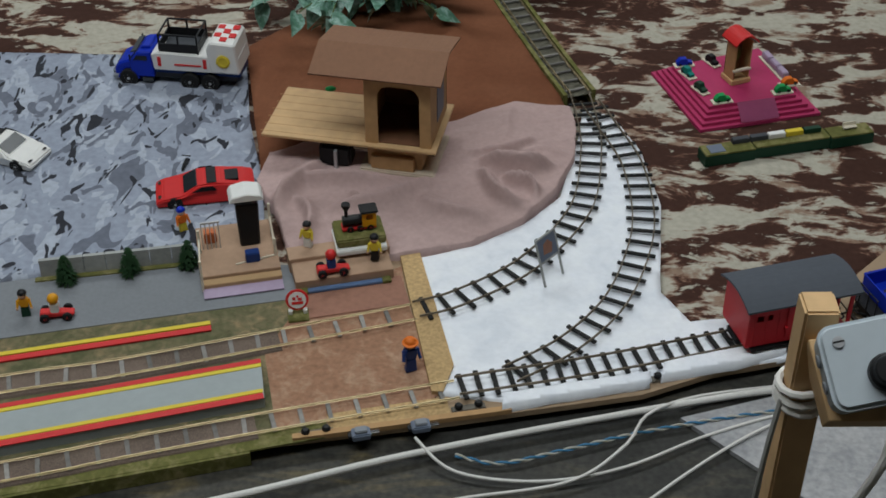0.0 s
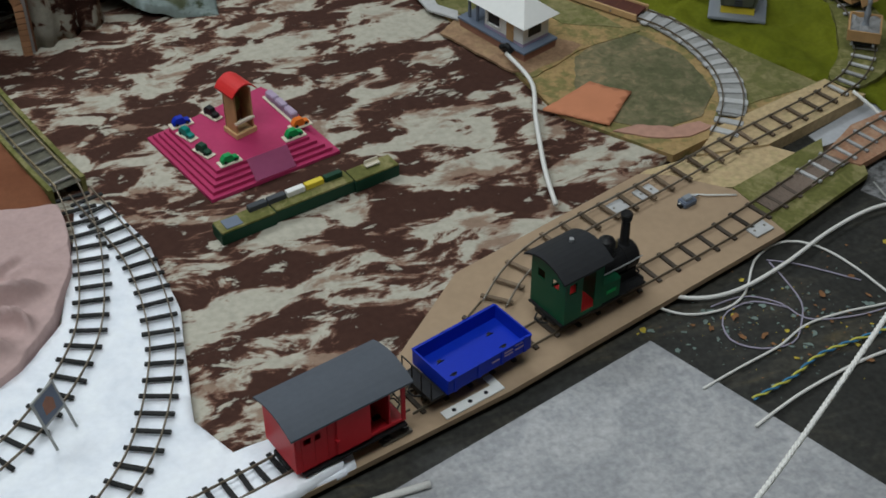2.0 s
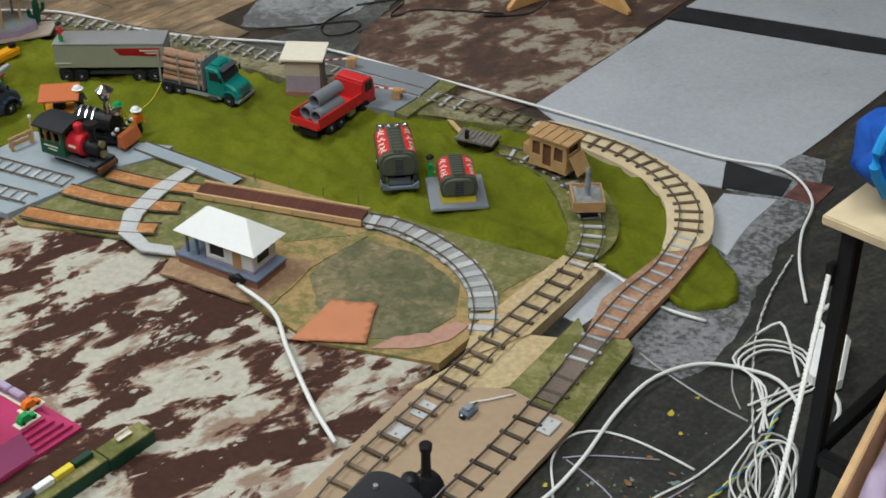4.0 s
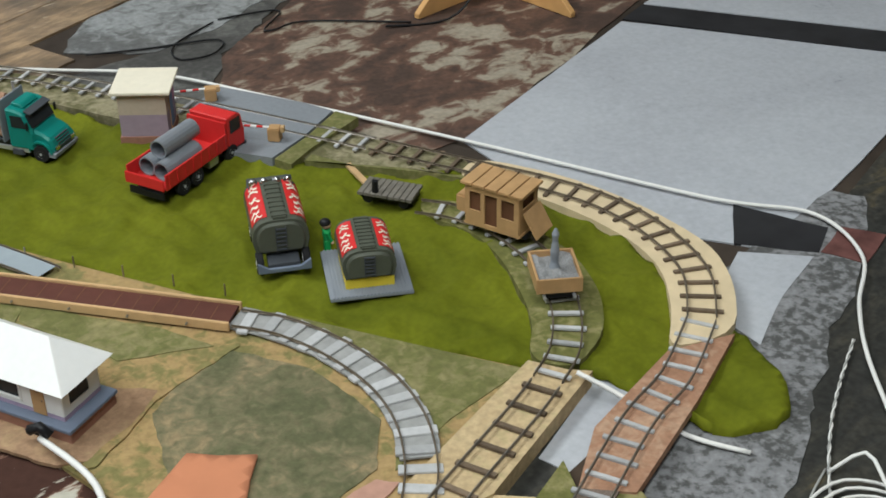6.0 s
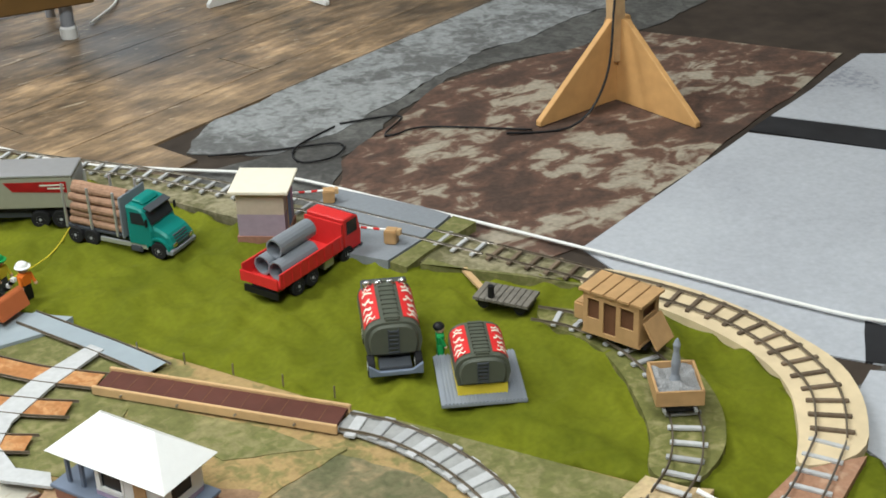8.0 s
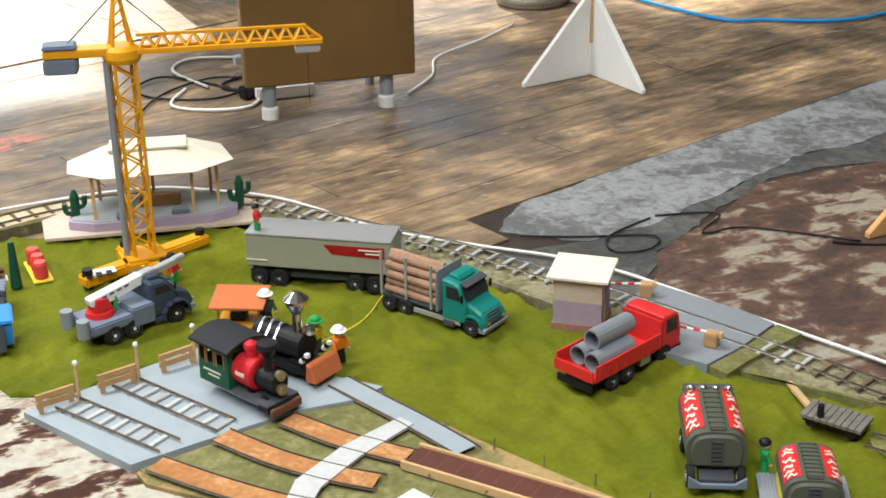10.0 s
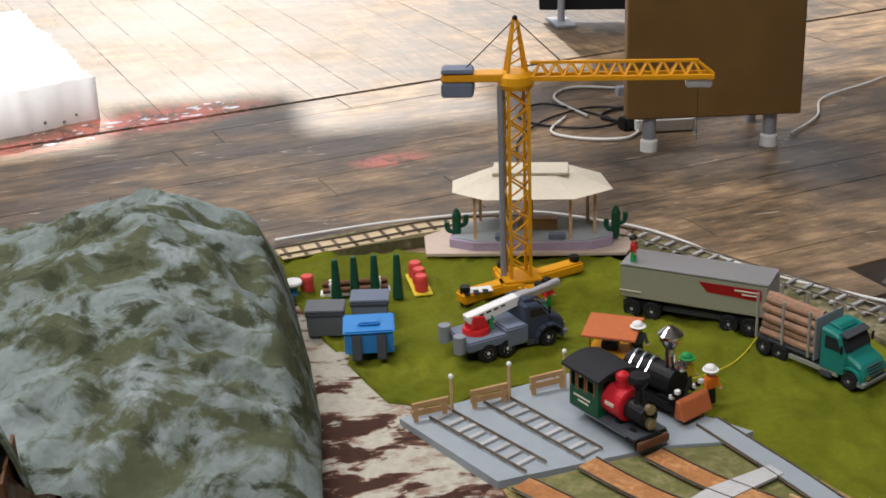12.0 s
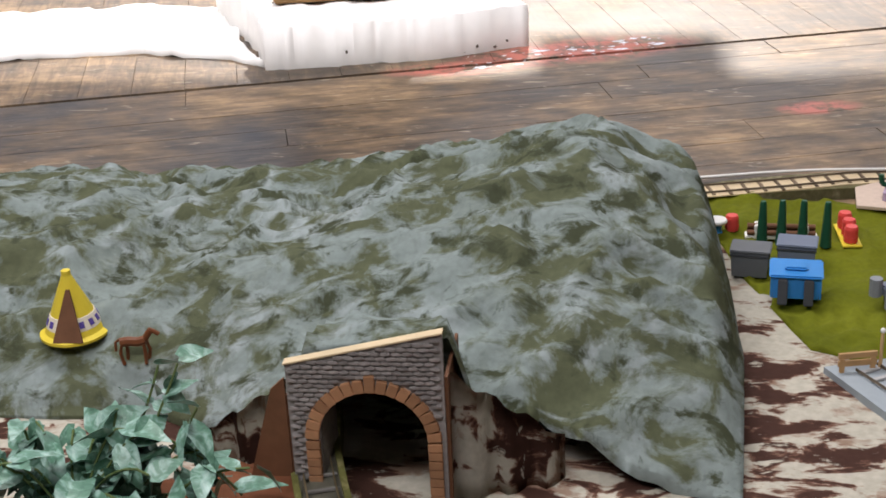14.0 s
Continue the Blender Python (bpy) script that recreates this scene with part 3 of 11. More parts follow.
def green_h(x, y):
    near = 9.0
    for (ax, ay), (bx, by) in zip(REAR, REAR[1:]):
        u = max(0.0, min(1.0, ((x - ax) * (bx - ax) + (y - ay) * (by - ay)) / ((bx - ax) ** 2 + (by - ay) ** 2)))
        near = min(near, math.hypot(x - ax - (bx - ax) * u, y - ay - (by - ay) * u))
    rise = 0.007 * max(0.0, 1 - near / 0.07) ** 2
    p = Vector((x * 5 + 9, y * 5, 4))
    q = Vector((x * 15, y * 9, 2))
    r = Vector((x * 4 + y * 5, y * 13 - x * 9, 6))
    return 0.018 + rise + 0.007 * noise.noise(p) + 0.034 * max(0, 0.30 - abs(noise.noise(q + noise.noise_vector(p) * 0.8))) + 0.030 * max(0, 0.22 - abs(noise.noise(r)))


ground("green_cloth", ragged(rounded([(0.9, 4.66), (1.0, 4.655), (1.26, 4.60), (1.7, 4.44), (1.86, 4.28), (2.0, 4.03), (2.05, 3.8), (2.16, 3.52), (2.4, 3.2), (2.49, 2.98), (2.47, 2.72), (2.40, 2.58), (2.42, 2.5), (2.36, 2.36), (2.30, 2.30), (2.19, 2.355), (2.2, 2.44), (2.17, 2.58), (2.1, 2.64), (1.89, 3.06), (1.737, 3.408), (1.63, 3.72), (1.4, 3.93), (1.1, 3.84), (1.01, 4.14), (0.935, 4.5)], 1), 0.006, 0.05, 6), 0.013, green_h, 0.019, "greencloth", "olive green cloth with soft wrinkles", "cloth")


def hill_h(x, y):
    ridge = 0.222 + 0.115 * math.exp(-((x - 0.65) / (0.33 if x < 0.65 else 0.2)) ** 2)
    front = 3.44 if x > 0.42 else 3.44 + 0.22 * min(1, max(0, (0.24 - x) / 0.3))
    u = max(0.0, min(1.0, (y - front) / (4.12 - front)))
    z = ridge * (0.10 + 0.90 * math.sin(u * math.pi / 2) ** 0.8)
    near = max(0.0, 1 - math.hypot((x - 0.345) / (0.16 if x < 0.345 else 0.205), (y - 3.46) / 0.16))
    z = max(z, (0.245 + 0.17 * max(0, min(0.25, x - 0.21))) * min(1, near * 2.6))
    z *= 1 - max(0.0, (y - 4.2) / 0.55) ** 1.6 if y > 4.2 else 1
    z *= min(1.0, max(0.0, (0.955 - x) / 0.07)) ** 0.6 if x > 0.885 else 1
    p = Vector((x * 4.5, y * 8, 1))
    wr = (0.4 - abs(noise.noise(p + noise.noise_vector(p * 0.6) * 1.1))) * 0.062 + (0.4 - abs(noise.noise(p * 2.3 + Vector((4, 1, 0))))) * 0.024 - 0.008
    q = Vector((x * 3.5 + y * 3, y * 15 - x * 4, 3)) + noise.noise_vector(p * 0.7) * 1.3
    wr += (0.35 + 0.65 * u) * (0.017 * (1 - abs(noise.noise(q))) ** 4 + 0.005 * (1 - abs(noise.noise(q * 2.1))) ** 3) - 0.008
    return max(0.018, z + wr * min(1, z * 6))


ground("camo_hill", [(-1.7, 4.7), (-1.7, 3.66), (-0.054, 3.66), (0.12, 3.56), (0.215, 3.462), (0.47, 3.462), (0.53, 3.475), (0.60, 3.53), (0.66, 3.50), (0.75, 3.46), (0.905, 3.42), (0.945, 3.8), (0.957, 4.1), (0.95, 4.62), (0.85, 4.72)], 0.012, hill_h, 0.02, "hillcloth", "green camouflage cloth draped over a low hill", "cloth")
ground("grass_board", [(1.5, 2.735), (1.66, 2.515), (1.78, 2.55), (2.1, 2.61), (2.09, 2.65), (1.89, 3.05), (1.737, 3.40), (1.64, 3.64), (1.5, 3.62), (1.21, 3.56), (1.215, 3.52), (1.39, 3.32), (1.47, 2.95)], 0, flat(0.026), 0.02, "ochre", "painted ground board with ochre soil", "baseboard")
ground("grass_patch", ragged([(1.53, 2.74), (1.66, 2.60), (1.78, 2.62), (1.85, 2.70), (1.86, 2.86), (1.80, 2.99), (1.74, 3.0), (1.63, 2.94)], 0.011, 0.012, 21), 0, flat(0.0276), 0.006, "grass", "patch of dull green scattered grass", "grass patch")
ground("grass_corner", [(1.80, 2.60), (1.93, 2.63), (2.09, 2.64), (1.91, 3.02), (1.87, 3.045), (1.93, 2.88), (1.91, 2.72)], 0, flat(0.0274), 0.006, "grass2", "pale green painted corner of the ground board", "grass patch")
ground("grass_strip", ragged([(1.66, 3.08), (1.79, 3.01), (1.76, 3.10), (1.62, 3.33), (1.6, 3.28)], 0.009, 0.012, 23), 0, flat(0.0276), 0.006, "grass2", "pale green scattered grass between house and bridge", "grass patch")
ground("yard_grass", ragged([(1.215, 3.56), (1.50, 3.61), (1.63, 3.62), (1.725, 3.40), (1.61, 3.30), (1.47, 3.17), (1.39, 3.30), (1.3, 3.42)], 0.004, 0.015, 31), 0, flat(0.0278), 0.006, "grass2", "dull green ground between the yard tracks", "grass patch")
ground("ochre_band", ragged([(1.475, 2.905), (1.50, 2.895), (1.64, 2.955), (1.82, 2.978), (1.825, 2.998), (1.64, 2.982)], 0.010, 0.010, 28), 0, flat(0.0288), 0.006, "ochre", "ochre band between two grassy patches", "ground sheet")
ground("house_apron", ragged([(1.375, 3.14), (1.41, 3.06), (1.465, 2.93), (1.50, 2.905), (1.60, 2.935), (1.66, 2.975), (1.62, 3.02), (1.50, 3.18), (1.43, 3.19)], 0.012, 0.012, 29), 0, flat(0.0290), 0.006, "apronsoil", "trodden red-brown soil round the toy house", "ground sheet")
ground("terracotta_patch", ragged([(1.467, 2.755), (1.612, 2.822), (1.68, 2.752), (1.578, 2.652)], 0.006, 0.04, 25), 0.02, folds(0.006, 12, 2, 0.034), 0.005, "terracotta", "terracotta orange painted sheet with a wavy edge", "ground sheet")
ground("pink_edge", ragged([(1.58, 2.635), (1.66, 2.575), (1.72, 2.556), (1.79, 2.575), (1.77, 2.60), (1.71, 2.60), (1.64, 2.635)], 0.009, 0.012, 26), 0, flat(0.0290), 0.006, "pinkedge", "pinkish bare patch of the ground board", "ground sheet")
ground("front_board", [(-1.3, 1.42), (-0.6, 1.6), (-0.2, 1.71), (0.14, 1.765), (0.485, 1.83), (0.62, 1.885), (1.08, 1.998), (1.745, 2.208), (1.72, 2.36), (1.62, 2.45), (1.56, 2.478), (1.1, 2.32), (0.9, 2.12), (0.6, 2.02), (0.55, 2.1), (0.1, 2.24), (0.06, 2.24), (-0.12, 2.24), (-0.13, 2.05), (-1.3, 1.78)], 0, flat(0.03), 0.012, "card", "long brown board carrying the front tracks", "baseboard")
ground("under_frame", [(-1.25, 1.46), (-0.6, 1.63), (-0.2, 1.735), (0.14, 1.795), (0.485, 1.86), (0.62, 1.91), (1.08, 2.03), (1.745, 2.24), (2.0, 2.345), (2.22, 2.435), (2.1, 2.46), (1.7, 2.40), (1.1, 2.26), (0.6, 2.0), (0.0, 2.1), (-1.25, 1.75)], 0, flat(0.0175), 0.0175, "bridgedeck0", "dark wooden frame under the front boards", "baseboard")
ground("station_board", [(-1.3, 1.85), (-0.69, 1.99), (-0.135, 2.105), (-0.17, 2.205), (-0.37, 2.222), (-0.66, 2.172), (-1.3, 2.03)], 0, flat(0.034), 0.034, "concrete", "grey station forecourt board", "baseboard")
ground("snow_sheet", ragged([(0.06, 2.215), (0.125, 1.83), (0.26, 1.81), (0.45, 1.845), (0.62, 1.89), (0.78, 1.925), (0.79, 2.045), (0.6, 2.02), (0.555, 2.11), (0.59, 2.4), (0.575, 2.6), (0.525, 2.75), (0.46, 2.78), (0.44, 2.66), (0.385, 2.43), (0.30, 2.33), (0.19, 2.26)], 0.004, 0.03, 9), 0.02, folds(0.004, 14, 1, 0.036), 0.012, "snow", "white foam sheet like snow under the curved tracks", "snow sheet")
for poly, seed in (([(0.235, 1.785), (0.5, 1.845), (0.505, 1.87), (0.24, 1.815)], 41), ([(0.52, 1.86), (0.66, 1.89), (0.76, 1.925), (0.75, 1.95), (0.53, 1.895)], 42)):
    ground("foam_roll", ragged(poly, 0.004, 0.03, seed), 0.012, folds(0.004, 20, 3, 0.052), 0.022, "snow", "puffy white foam roll along the board edge", "snow sheet")
ground("chipboard_step", [(0.045, 2.235), (0.085, 2.24), (0.15, 1.9), (0.13, 1.83), (0.11, 1.83)], 0, flat(0.042), 0.012, "chip", "narrow chipboard strip with torn edge", "baseboard")
ground("spur_board", [(1.7, 2.49), (1.86, 2.47), (2.156, 2.56), (2.13, 2.59), (2.105, 2.645), (1.79, 2.565)], 0, flat(0.034), 0.03, "ply2", "pale board with mossy edge under the siding", "baseboard")
ground("spur_grass_board", rounded([(2.105, 2.645), (2.14, 2.58), (2.24, 2.61), (2.32, 2.69), (2.375, 2.80), (2.385, 2.92), (2.36, 3.05), (2.31, 3.115), (2.275, 3.075), (2.30, 2.96), (2.27, 2.86), (2.19, 2.715)]), 0, flat(0.036), 0.03, "moss", "curved mossy green board under the spur", "baseboard")
ground("curve_board", rounded([(2.275, 2.515), (2.36, 2.575), (2.44, 2.66), (2.475, 2.75), (2.48, 2.88), (2.455, 3.03), (2.41, 3.13), (2.49, 3.16), (2.56, 2.99), (2.58, 2.83), (2.565, 2.66), (2.50, 2.56), (2.39, 2.47)]), 0, flat(0.036), 0.03, "ply", "curved pale plywood board under the main track", "baseboard")
ground("rust_board", [(2.06, 2.47), (2.275, 2.515), (2.385, 2.472), (2.22, 2.41), (2.0, 2.34), (1.95, 2.40)], 0, flat(0.034), 0.014, "rustboard", "reddish brown board end under the main track", "baseboard")
ground("moss_edge_board", [(1.745, 2.208), (2.0, 2.312), (2.01, 2.34), (1.95, 2.40), (1.98, 2.455), (1.72, 2.37)], 0, flat(0.03), 0.012, "moss", "mossy green and brown board beside the main track", "baseboard")
ground("back_board", rounded([(2.41, 3.13), (2.49, 3.16), (2.4, 3.36), (2.28, 3.6), (2.1, 4.02), (2.02, 4.16), (1.93, 4.3), (1.8, 4.52), (1.66, 4.66), (1.53, 4.755), (1.3, 4.78), (0.93, 4.71), (0.94, 4.62), (1.3, 4.675), (1.5, 4.655), (1.7, 4.53), (1.86, 4.27), (1.97, 4.08), (2.12, 3.7), (2.25, 3.4), (2.30, 3.3)]), 0, flat(0.032), 0.03, "backboard", "long narrow board under the rear track", "baseboard")
ground("moss_wedge_board", [(2.27, 3.38), (2.30, 3.29), (2.42, 3.12), (2.43, 3.08), (2.36, 3.22), (2.245, 3.37)], 0, flat(0.038), 0.03, "grass2", "mossy strip of board along the rear track", "baseboard")
ground("yard_deck", [(1.085, 3.82), (1.42, 3.91), (1.665, 3.62), (1.6, 3.60), (1.50, 3.612), (1.205, 3.573)], 0, flat(0.034), 0.03, "deckgrey", "smooth grey yard deck", "baseboard")
ground("crossing_pad", [(2.139, 3.53), (2.203, 3.415), (2.30, 3.443), (2.41, 3.49), (2.391, 3.56), (2.308, 3.746), (2.2, 3.69)], 0, flat(0.0418), 0.02, "concrete", "slate grey road crossing pad", "baseboard")
ground("crossing_verge", [(2.206, 3.412), (2.216, 3.373), (2.284, 3.398), (2.432, 3.436), (2.415, 3.487), (2.302, 3.440)], 0, flat(0.0395), 0.02, "grass2", "pale mossy verge beside the crossing", "baseboard")
ground("station_soil", ragged([(-1.3, 1.45), (-0.6, 1.63), (-0.13, 1.752), (-0.15, 1.95), (-0.12, 2.112), (-0.69, 2.0), (-1.3, 1.86)], 0.006, 0.05, 44), 0, flat(0.0325), 0.004, "grass", "mossy brown ground between the station tracks", "ground sheet")
ground("red_brown_board", [(-0.16, 1.745), (0.105, 1.805), (0.125, 1.84), (0.06, 2.10), (0.05, 2.2), (-0.135, 2.10), (-0.2, 1.95)], 0, flat(0.0335), 0.004, "rustboard", "red-brown board crossed by the station tracks", "baseboard")
ground("grey_floor_triangle", ragged([(2.0, 2.40), (2.06, 2.47), (2.27, 2.515), (2.36, 2.575), (2.30, 2.66), (2.16, 2.57), (1.98, 2.5)], 0.01, 0.05, 45), 0, flat(0.0052), 0.004, "greypaint", "pale grey floor paint between two boards", "floor")
ground("dark_floor_strip", ragged([(2.74, 2.742), (2.80, 2.58), (2.715, 2.545), (2.63, 2.66)], 0.008, 0.04, 51), 0, flat(0.0058), 0.004, "blackpaint", "dark strip of worn floor beside the slab", "floor")
ground("red_floor_patch", ragged([(2.719, 2.542), (2.815, 2.566), (2.849, 2.492), (2.745, 2.465)], 0.008, 0.04, 52), 0, flat(0.0062), 0.004, "brickspot", "faded red-brown patch of the floor", "floor")
ground("blue_grey_slab", ragged([(2.618, 2.64), (2.70, 2.545), (2.56, 2.50), (2.42, 2.45), (2.44, 2.56)], 0.008, 0.04, 53), 0, flat(0.0056), 0.004, "greypaint", "pale blue-grey painted corner of the floor", "floor")
def splashes(name, mat, label, spots, z):
    """Many small drops and smears of paint, each with an uneven outline, in one thin mesh."""
    bm = bmesh.new()
    for k, (x, y, r, turn, long_) in enumerate(spots):
        g = random.Random(k * 7 + 3)
        ring = []
        for j in range(11):
            a, q = 2 * math.pi * j / 11, r * g.uniform(0.45, 1.25)
            u, v = q * long_ * math.cos(a), q * math.sin(a)
            ring.append(bm.verts.new((x + u * math.cos(turn) - v * math.sin(turn), y + u * math.sin(turn) + v * math.cos(turn), z + k * 0.000004)))
        bm.faces.new(ring)
    bmesh.ops.recalc_face_normals(bm, faces=bm.faces)
    bmesh.ops.solidify(bm, geom=bm.faces[:], thickness=0.0004)
    tagged(link(name, bm, M[mat]), label, "paint stain", kind="stuff")


rnd = random.Random(33)
drops = {"splashteal": [], "splashyellow": [], "splashrust": []}
while sum(len(v) for v in drops.values()) < 330:
    c = rnd.choice(((1.60, 1.985, 0.10, 0.05), (1.66, 1.94, 0.09, 0.05), (1.72, 2.06, 0.16, 0.07), (1.50, 2.03, 0.10, 0.04)))
    x, y = rnd.gauss(c[0], c[2]), rnd.gauss(c[1], c[3])
    if y > 2.09 + (x - 1.3) * 0.30 or inside(x, y, [(1.37, 2.06), (1.70, 1.42), (1.2, 1.1), (0.55, 1.79)]):
        continue
    drops[rnd.choice(("splashteal", "splashteal", "splashteal", "splashyellow", "splashrust", "splashrust"))].append((x, y, 0.0008 + 0.0055 * rnd.random() ** 4, rnd.uniform(0, 3), rnd.uniform(1.0, 2.0)))
for k, (mat, colour) in enumerate((("splashteal", "grey green"), ("splashyellow", "yellow"), ("splashrust", "rusty brown"))):
    splashes("paint_splashes", mat, colour + " paint splashes on the dark floor", drops[mat], 0.0045 + k * 0.0015)
rnd = random.Random(17)
splashes("white_paint_specks", "snow", "white paint specks on the worn planks", [(0.30 + 0.62 * u, 5.82 + 0.19 * u + rnd.uniform(-0.09, 0.07), 0.002 + 0.012 * rnd.random() ** 3, 0.25, 2.0) for u in [rnd.random() for _ in range(60)]], 0.0066)
ground("turnout_board", [(1.5, 2.45), (1.62, 2.405), (1.74, 2.365), (1.90, 2.43), (1.86, 2.474), (1.7, 2.492), (1.58, 2.485)], 0, flat(0.0292), 0.028, "ply2", "worn pale board between siding and main track", "baseboard")

# ---- materials of the things ----
def paint(name, color, rough=0.4, **k):
    M[name] = material(name, color, rough, vary=k.pop("vary", 0.05), grain=k.pop("grain", 80), bump=k.pop("bump", 0.05), **k)


paint("red", (0.52, 0.02, 0.03), 0.42)
paint("brightred", (0.60, 0.03, 0.03), 0.4)
paint("blue", (0.006, 0.028, 0.42), 0.4)
paint("navy", (0.02, 0.05, 0.2), 0.4)
paint("skyblue", (0.03, 0.22, 0.56), 0.45)
paint("green", (0.012, 0.085, 0.04), 0.4)
paint("darkgreen", (0.012, 0.05, 0.028), 0.5)
paint("toygreen", (0.02, 0.3, 0.08), 0.5)
paint("teal", (0.012, 0.20, 0.17), 0.35)
paint("black", (0.012, 0.012, 0.013), 0.45, vary=0.2)
paint("rubber", (0.016, 0.016, 0.017), 0.8, vary=0.2)
paint("roofgrey", (0.085, 0.095, 0.115), 0.7, vary=0.08)
paint("blackroof", (0.022, 0.023, 0.026), 0.7, vary=0.15)
paint("yellow", (0.72, 0.33, 0.012), 0.4)
paint("lemon", (0.70, 0.55, 0.05), 0.5)
paint("orange", (0.72, 0.17, 0.02), 0.5)
paint("rustorange", (0.50, 0.14, 0.05), 0.6)
paint("white", (0.78, 0.78, 0.76), 0.5, vary=0.04)
paint("cream", (0.74, 0.68, 0.55), 0.7, vary=0.06)
paint("pinkbeige", (0.56, 0.45, 0.37), 0.8, vary=0.1)
paint("hubgrey", (0.42, 0.43, 0.44), 0.5)
paint("silver", (0.52, 0.53, 0.55), 0.35, metal=0.6)
paint("chrome", (0.7, 0.7, 0.72), 0.15, metal=1.0)
paint("steel", (0.33, 0.30, 0.26), 0.4, metal=0.8, vary=0.25)
paint("darkrail", (0.17, 0.14, 0.105), 0.5, metal=0.6, vary=0.25)
paint("brassrail", (0.42, 0.34, 0.20), 0.35, metal=0.8, vary=0.2)
paint("plasticgrey", (0.24, 0.26, 0.29), 0.55)
paint("darkgrey", (0.06, 0.066, 0.075), 0.6)
paint("slateblue", (0.15, 0.18, 0.24), 0.5)
paint("pipe", (0.26, 0.28, 0.31), 0.4, metal=0.3)
paint("wood", (0.46, 0.28, 0.13), 0.6, vary=0.2, grain=45)
paint("palewood", (0.56, 0.37, 0.19), 0.6, vary=0.15, grain=45)
paint("darkwood", (0.16, 0.075, 0.04), 0.65, vary=0.25, grain=45)
paint("greywood", (0.17, 0.155, 0.13), 0.8, vary=0.3, grain=60)
paint("log", (0.36, 0.215, 0.14), 0.9, vary=0.3, grain=120, island=0.2)
paint("roofbrown", (0.24, 0.125, 0.075), 0.75, vary=0.1)
paint("magenta", (0.42, 0.035, 0.12), 0.6, vary=0.08)
paint("lilac", (0.40, 0.32, 0.44), 0.7, vary=0.1)
paint("pinklilac", (0.50, 0.27, 0.40), 0.7, vary=0.12)
paint("beige", (0.50, 0.42, 0.33), 0.8, vary=0.12)
paint("oldrose", (0.52, 0.13, 0.28), 0.7, vary=0.06)
paint("brickpaint", (0.30, 0.155, 0.11), 0.8, vary=0.2)
paint("olive", (0.085, 0.092, 0.07), 0.5, vary=0.08)
paint("khaki", (0.31, 0.31, 0.235), 0.55, vary=0.05)
paint("stone", (0.25, 0.235, 0.225), 0.9, vary=0.25, grain=120, bump=0.9)
paint("archbrick", (0.36, 0.19, 0.10), 0.85, vary=0.15, island=0.2)
paint("skin", (0.6, 0.38, 0.26), 0.6)
paint("slpblack", (0.02, 0.02, 0.02), 0.75, vary=0.3, island=0.3)
paint("slpdark", (0.075, 0.06, 0.048), 0.85, vary=0.3, island=0.35)
paint("slpbrown", (0.15, 0.11, 0.075), 0.85, vary=0.3, island=0.3)
paint("slpmid", (0.25, 0.24, 0.225), 0.85, vary=0.3, island=0.35)
paint("slppale", (0.42, 0.42, 0.42), 0.8, vary=0.15, island=0.2)
paint("ballast", (0.17, 0.13, 0.105), 0.95, vary=0.45, grain=400, bump=0.8)
paint("cable", (0.72, 0.71, 0.68), 0.5, vary=0.06)
paint("greycable", (0.36, 0.36, 0.34), 0.6)
paint("bronze", (0.34, 0.205, 0.095), 0.5, metal=0.5, vary=0.35)
paint("limewash", (0.92, 0.91, 0.89), 0.9, vary=0.05, grain=12)
paint("panelwood", (0.17, 0.095, 0.032), 0.5, vary=0.15, grain=9, blotch=2)
paint("bridgedeck", (0.10, 0.036, 0.026), 0.6, vary=0.2, grain=40)
paint("amber", (0.6, 0.3, 0.02), 0.3)
M["rustinfill"] = patterned("rusty_infill", [(14, (1, 1, 1), 0.8, 0.55, 0.8), (60, (1, 1, 1), 0.8, 0.45, 0.8)],
                            [(0.0, (0.22, 0.09, 0.03)), (0.5, (0.40, 0.18, 0.07)), (0.6, (0.5, 0.27, 0.12)), (1.0, (0.36, 0.3, 0.2))], weave=150)
M["windowglass"] = material("dark_window", (0.02, 0.025, 0.03), 0.12, vary=0.2, bump=0)


M["hutlilac"] = material("hut_lilac", (0.34, 0.27, 0.33), 0.8, vary=0.12, grain=90)
paint("gravel", (0.27, 0.27, 0.27), 0.95, vary=0.5, grain=500, bump=0.9)
paint("darkgreen2", (0.012, 0.075, 0.04), 0.45, vary=0.15)
paint("darkgrey2", (0.12, 0.13, 0.14), 0.5)
paint("coral", (0.68, 0.07, 0.06), 0.4)
paint("stone2", (0.27, 0.25, 0.24), 0.9, vary=0.25, grain=120, bump=0.8, island=0.22)
paint("darkstone", (0.20, 0.185, 0.165), 0.95, vary=0.3)
paint("platgrey", (0.36, 0.40, 0.41), 0.7, vary=0.07, grain=60)
paint("stonepale", (0.36, 0.37, 0.36), 0.9, vary=0.2, grain=90, island=0.08)
paint("fir", (0.018, 0.05, 0.018), 0.8, vary=0.3)
paint("beige2", (0.45, 0.30, 0.16), 0.8)
paint("beige3", (0.42, 0.28, 0.19), 0.8, vary=0.12)
paint("waterblue", (0.12, 0.19, 0.34), 0.5, vary=0.15)
paint("stem", (0.10, 0.14, 0.05), 0.7)
M["horsebrown"] = material("brown_plastic", (0.16, 0.055, 0.022), 0.45)
M["purple"] = material("purple_print", (0.10, 0.07, 0.30), 0.5)
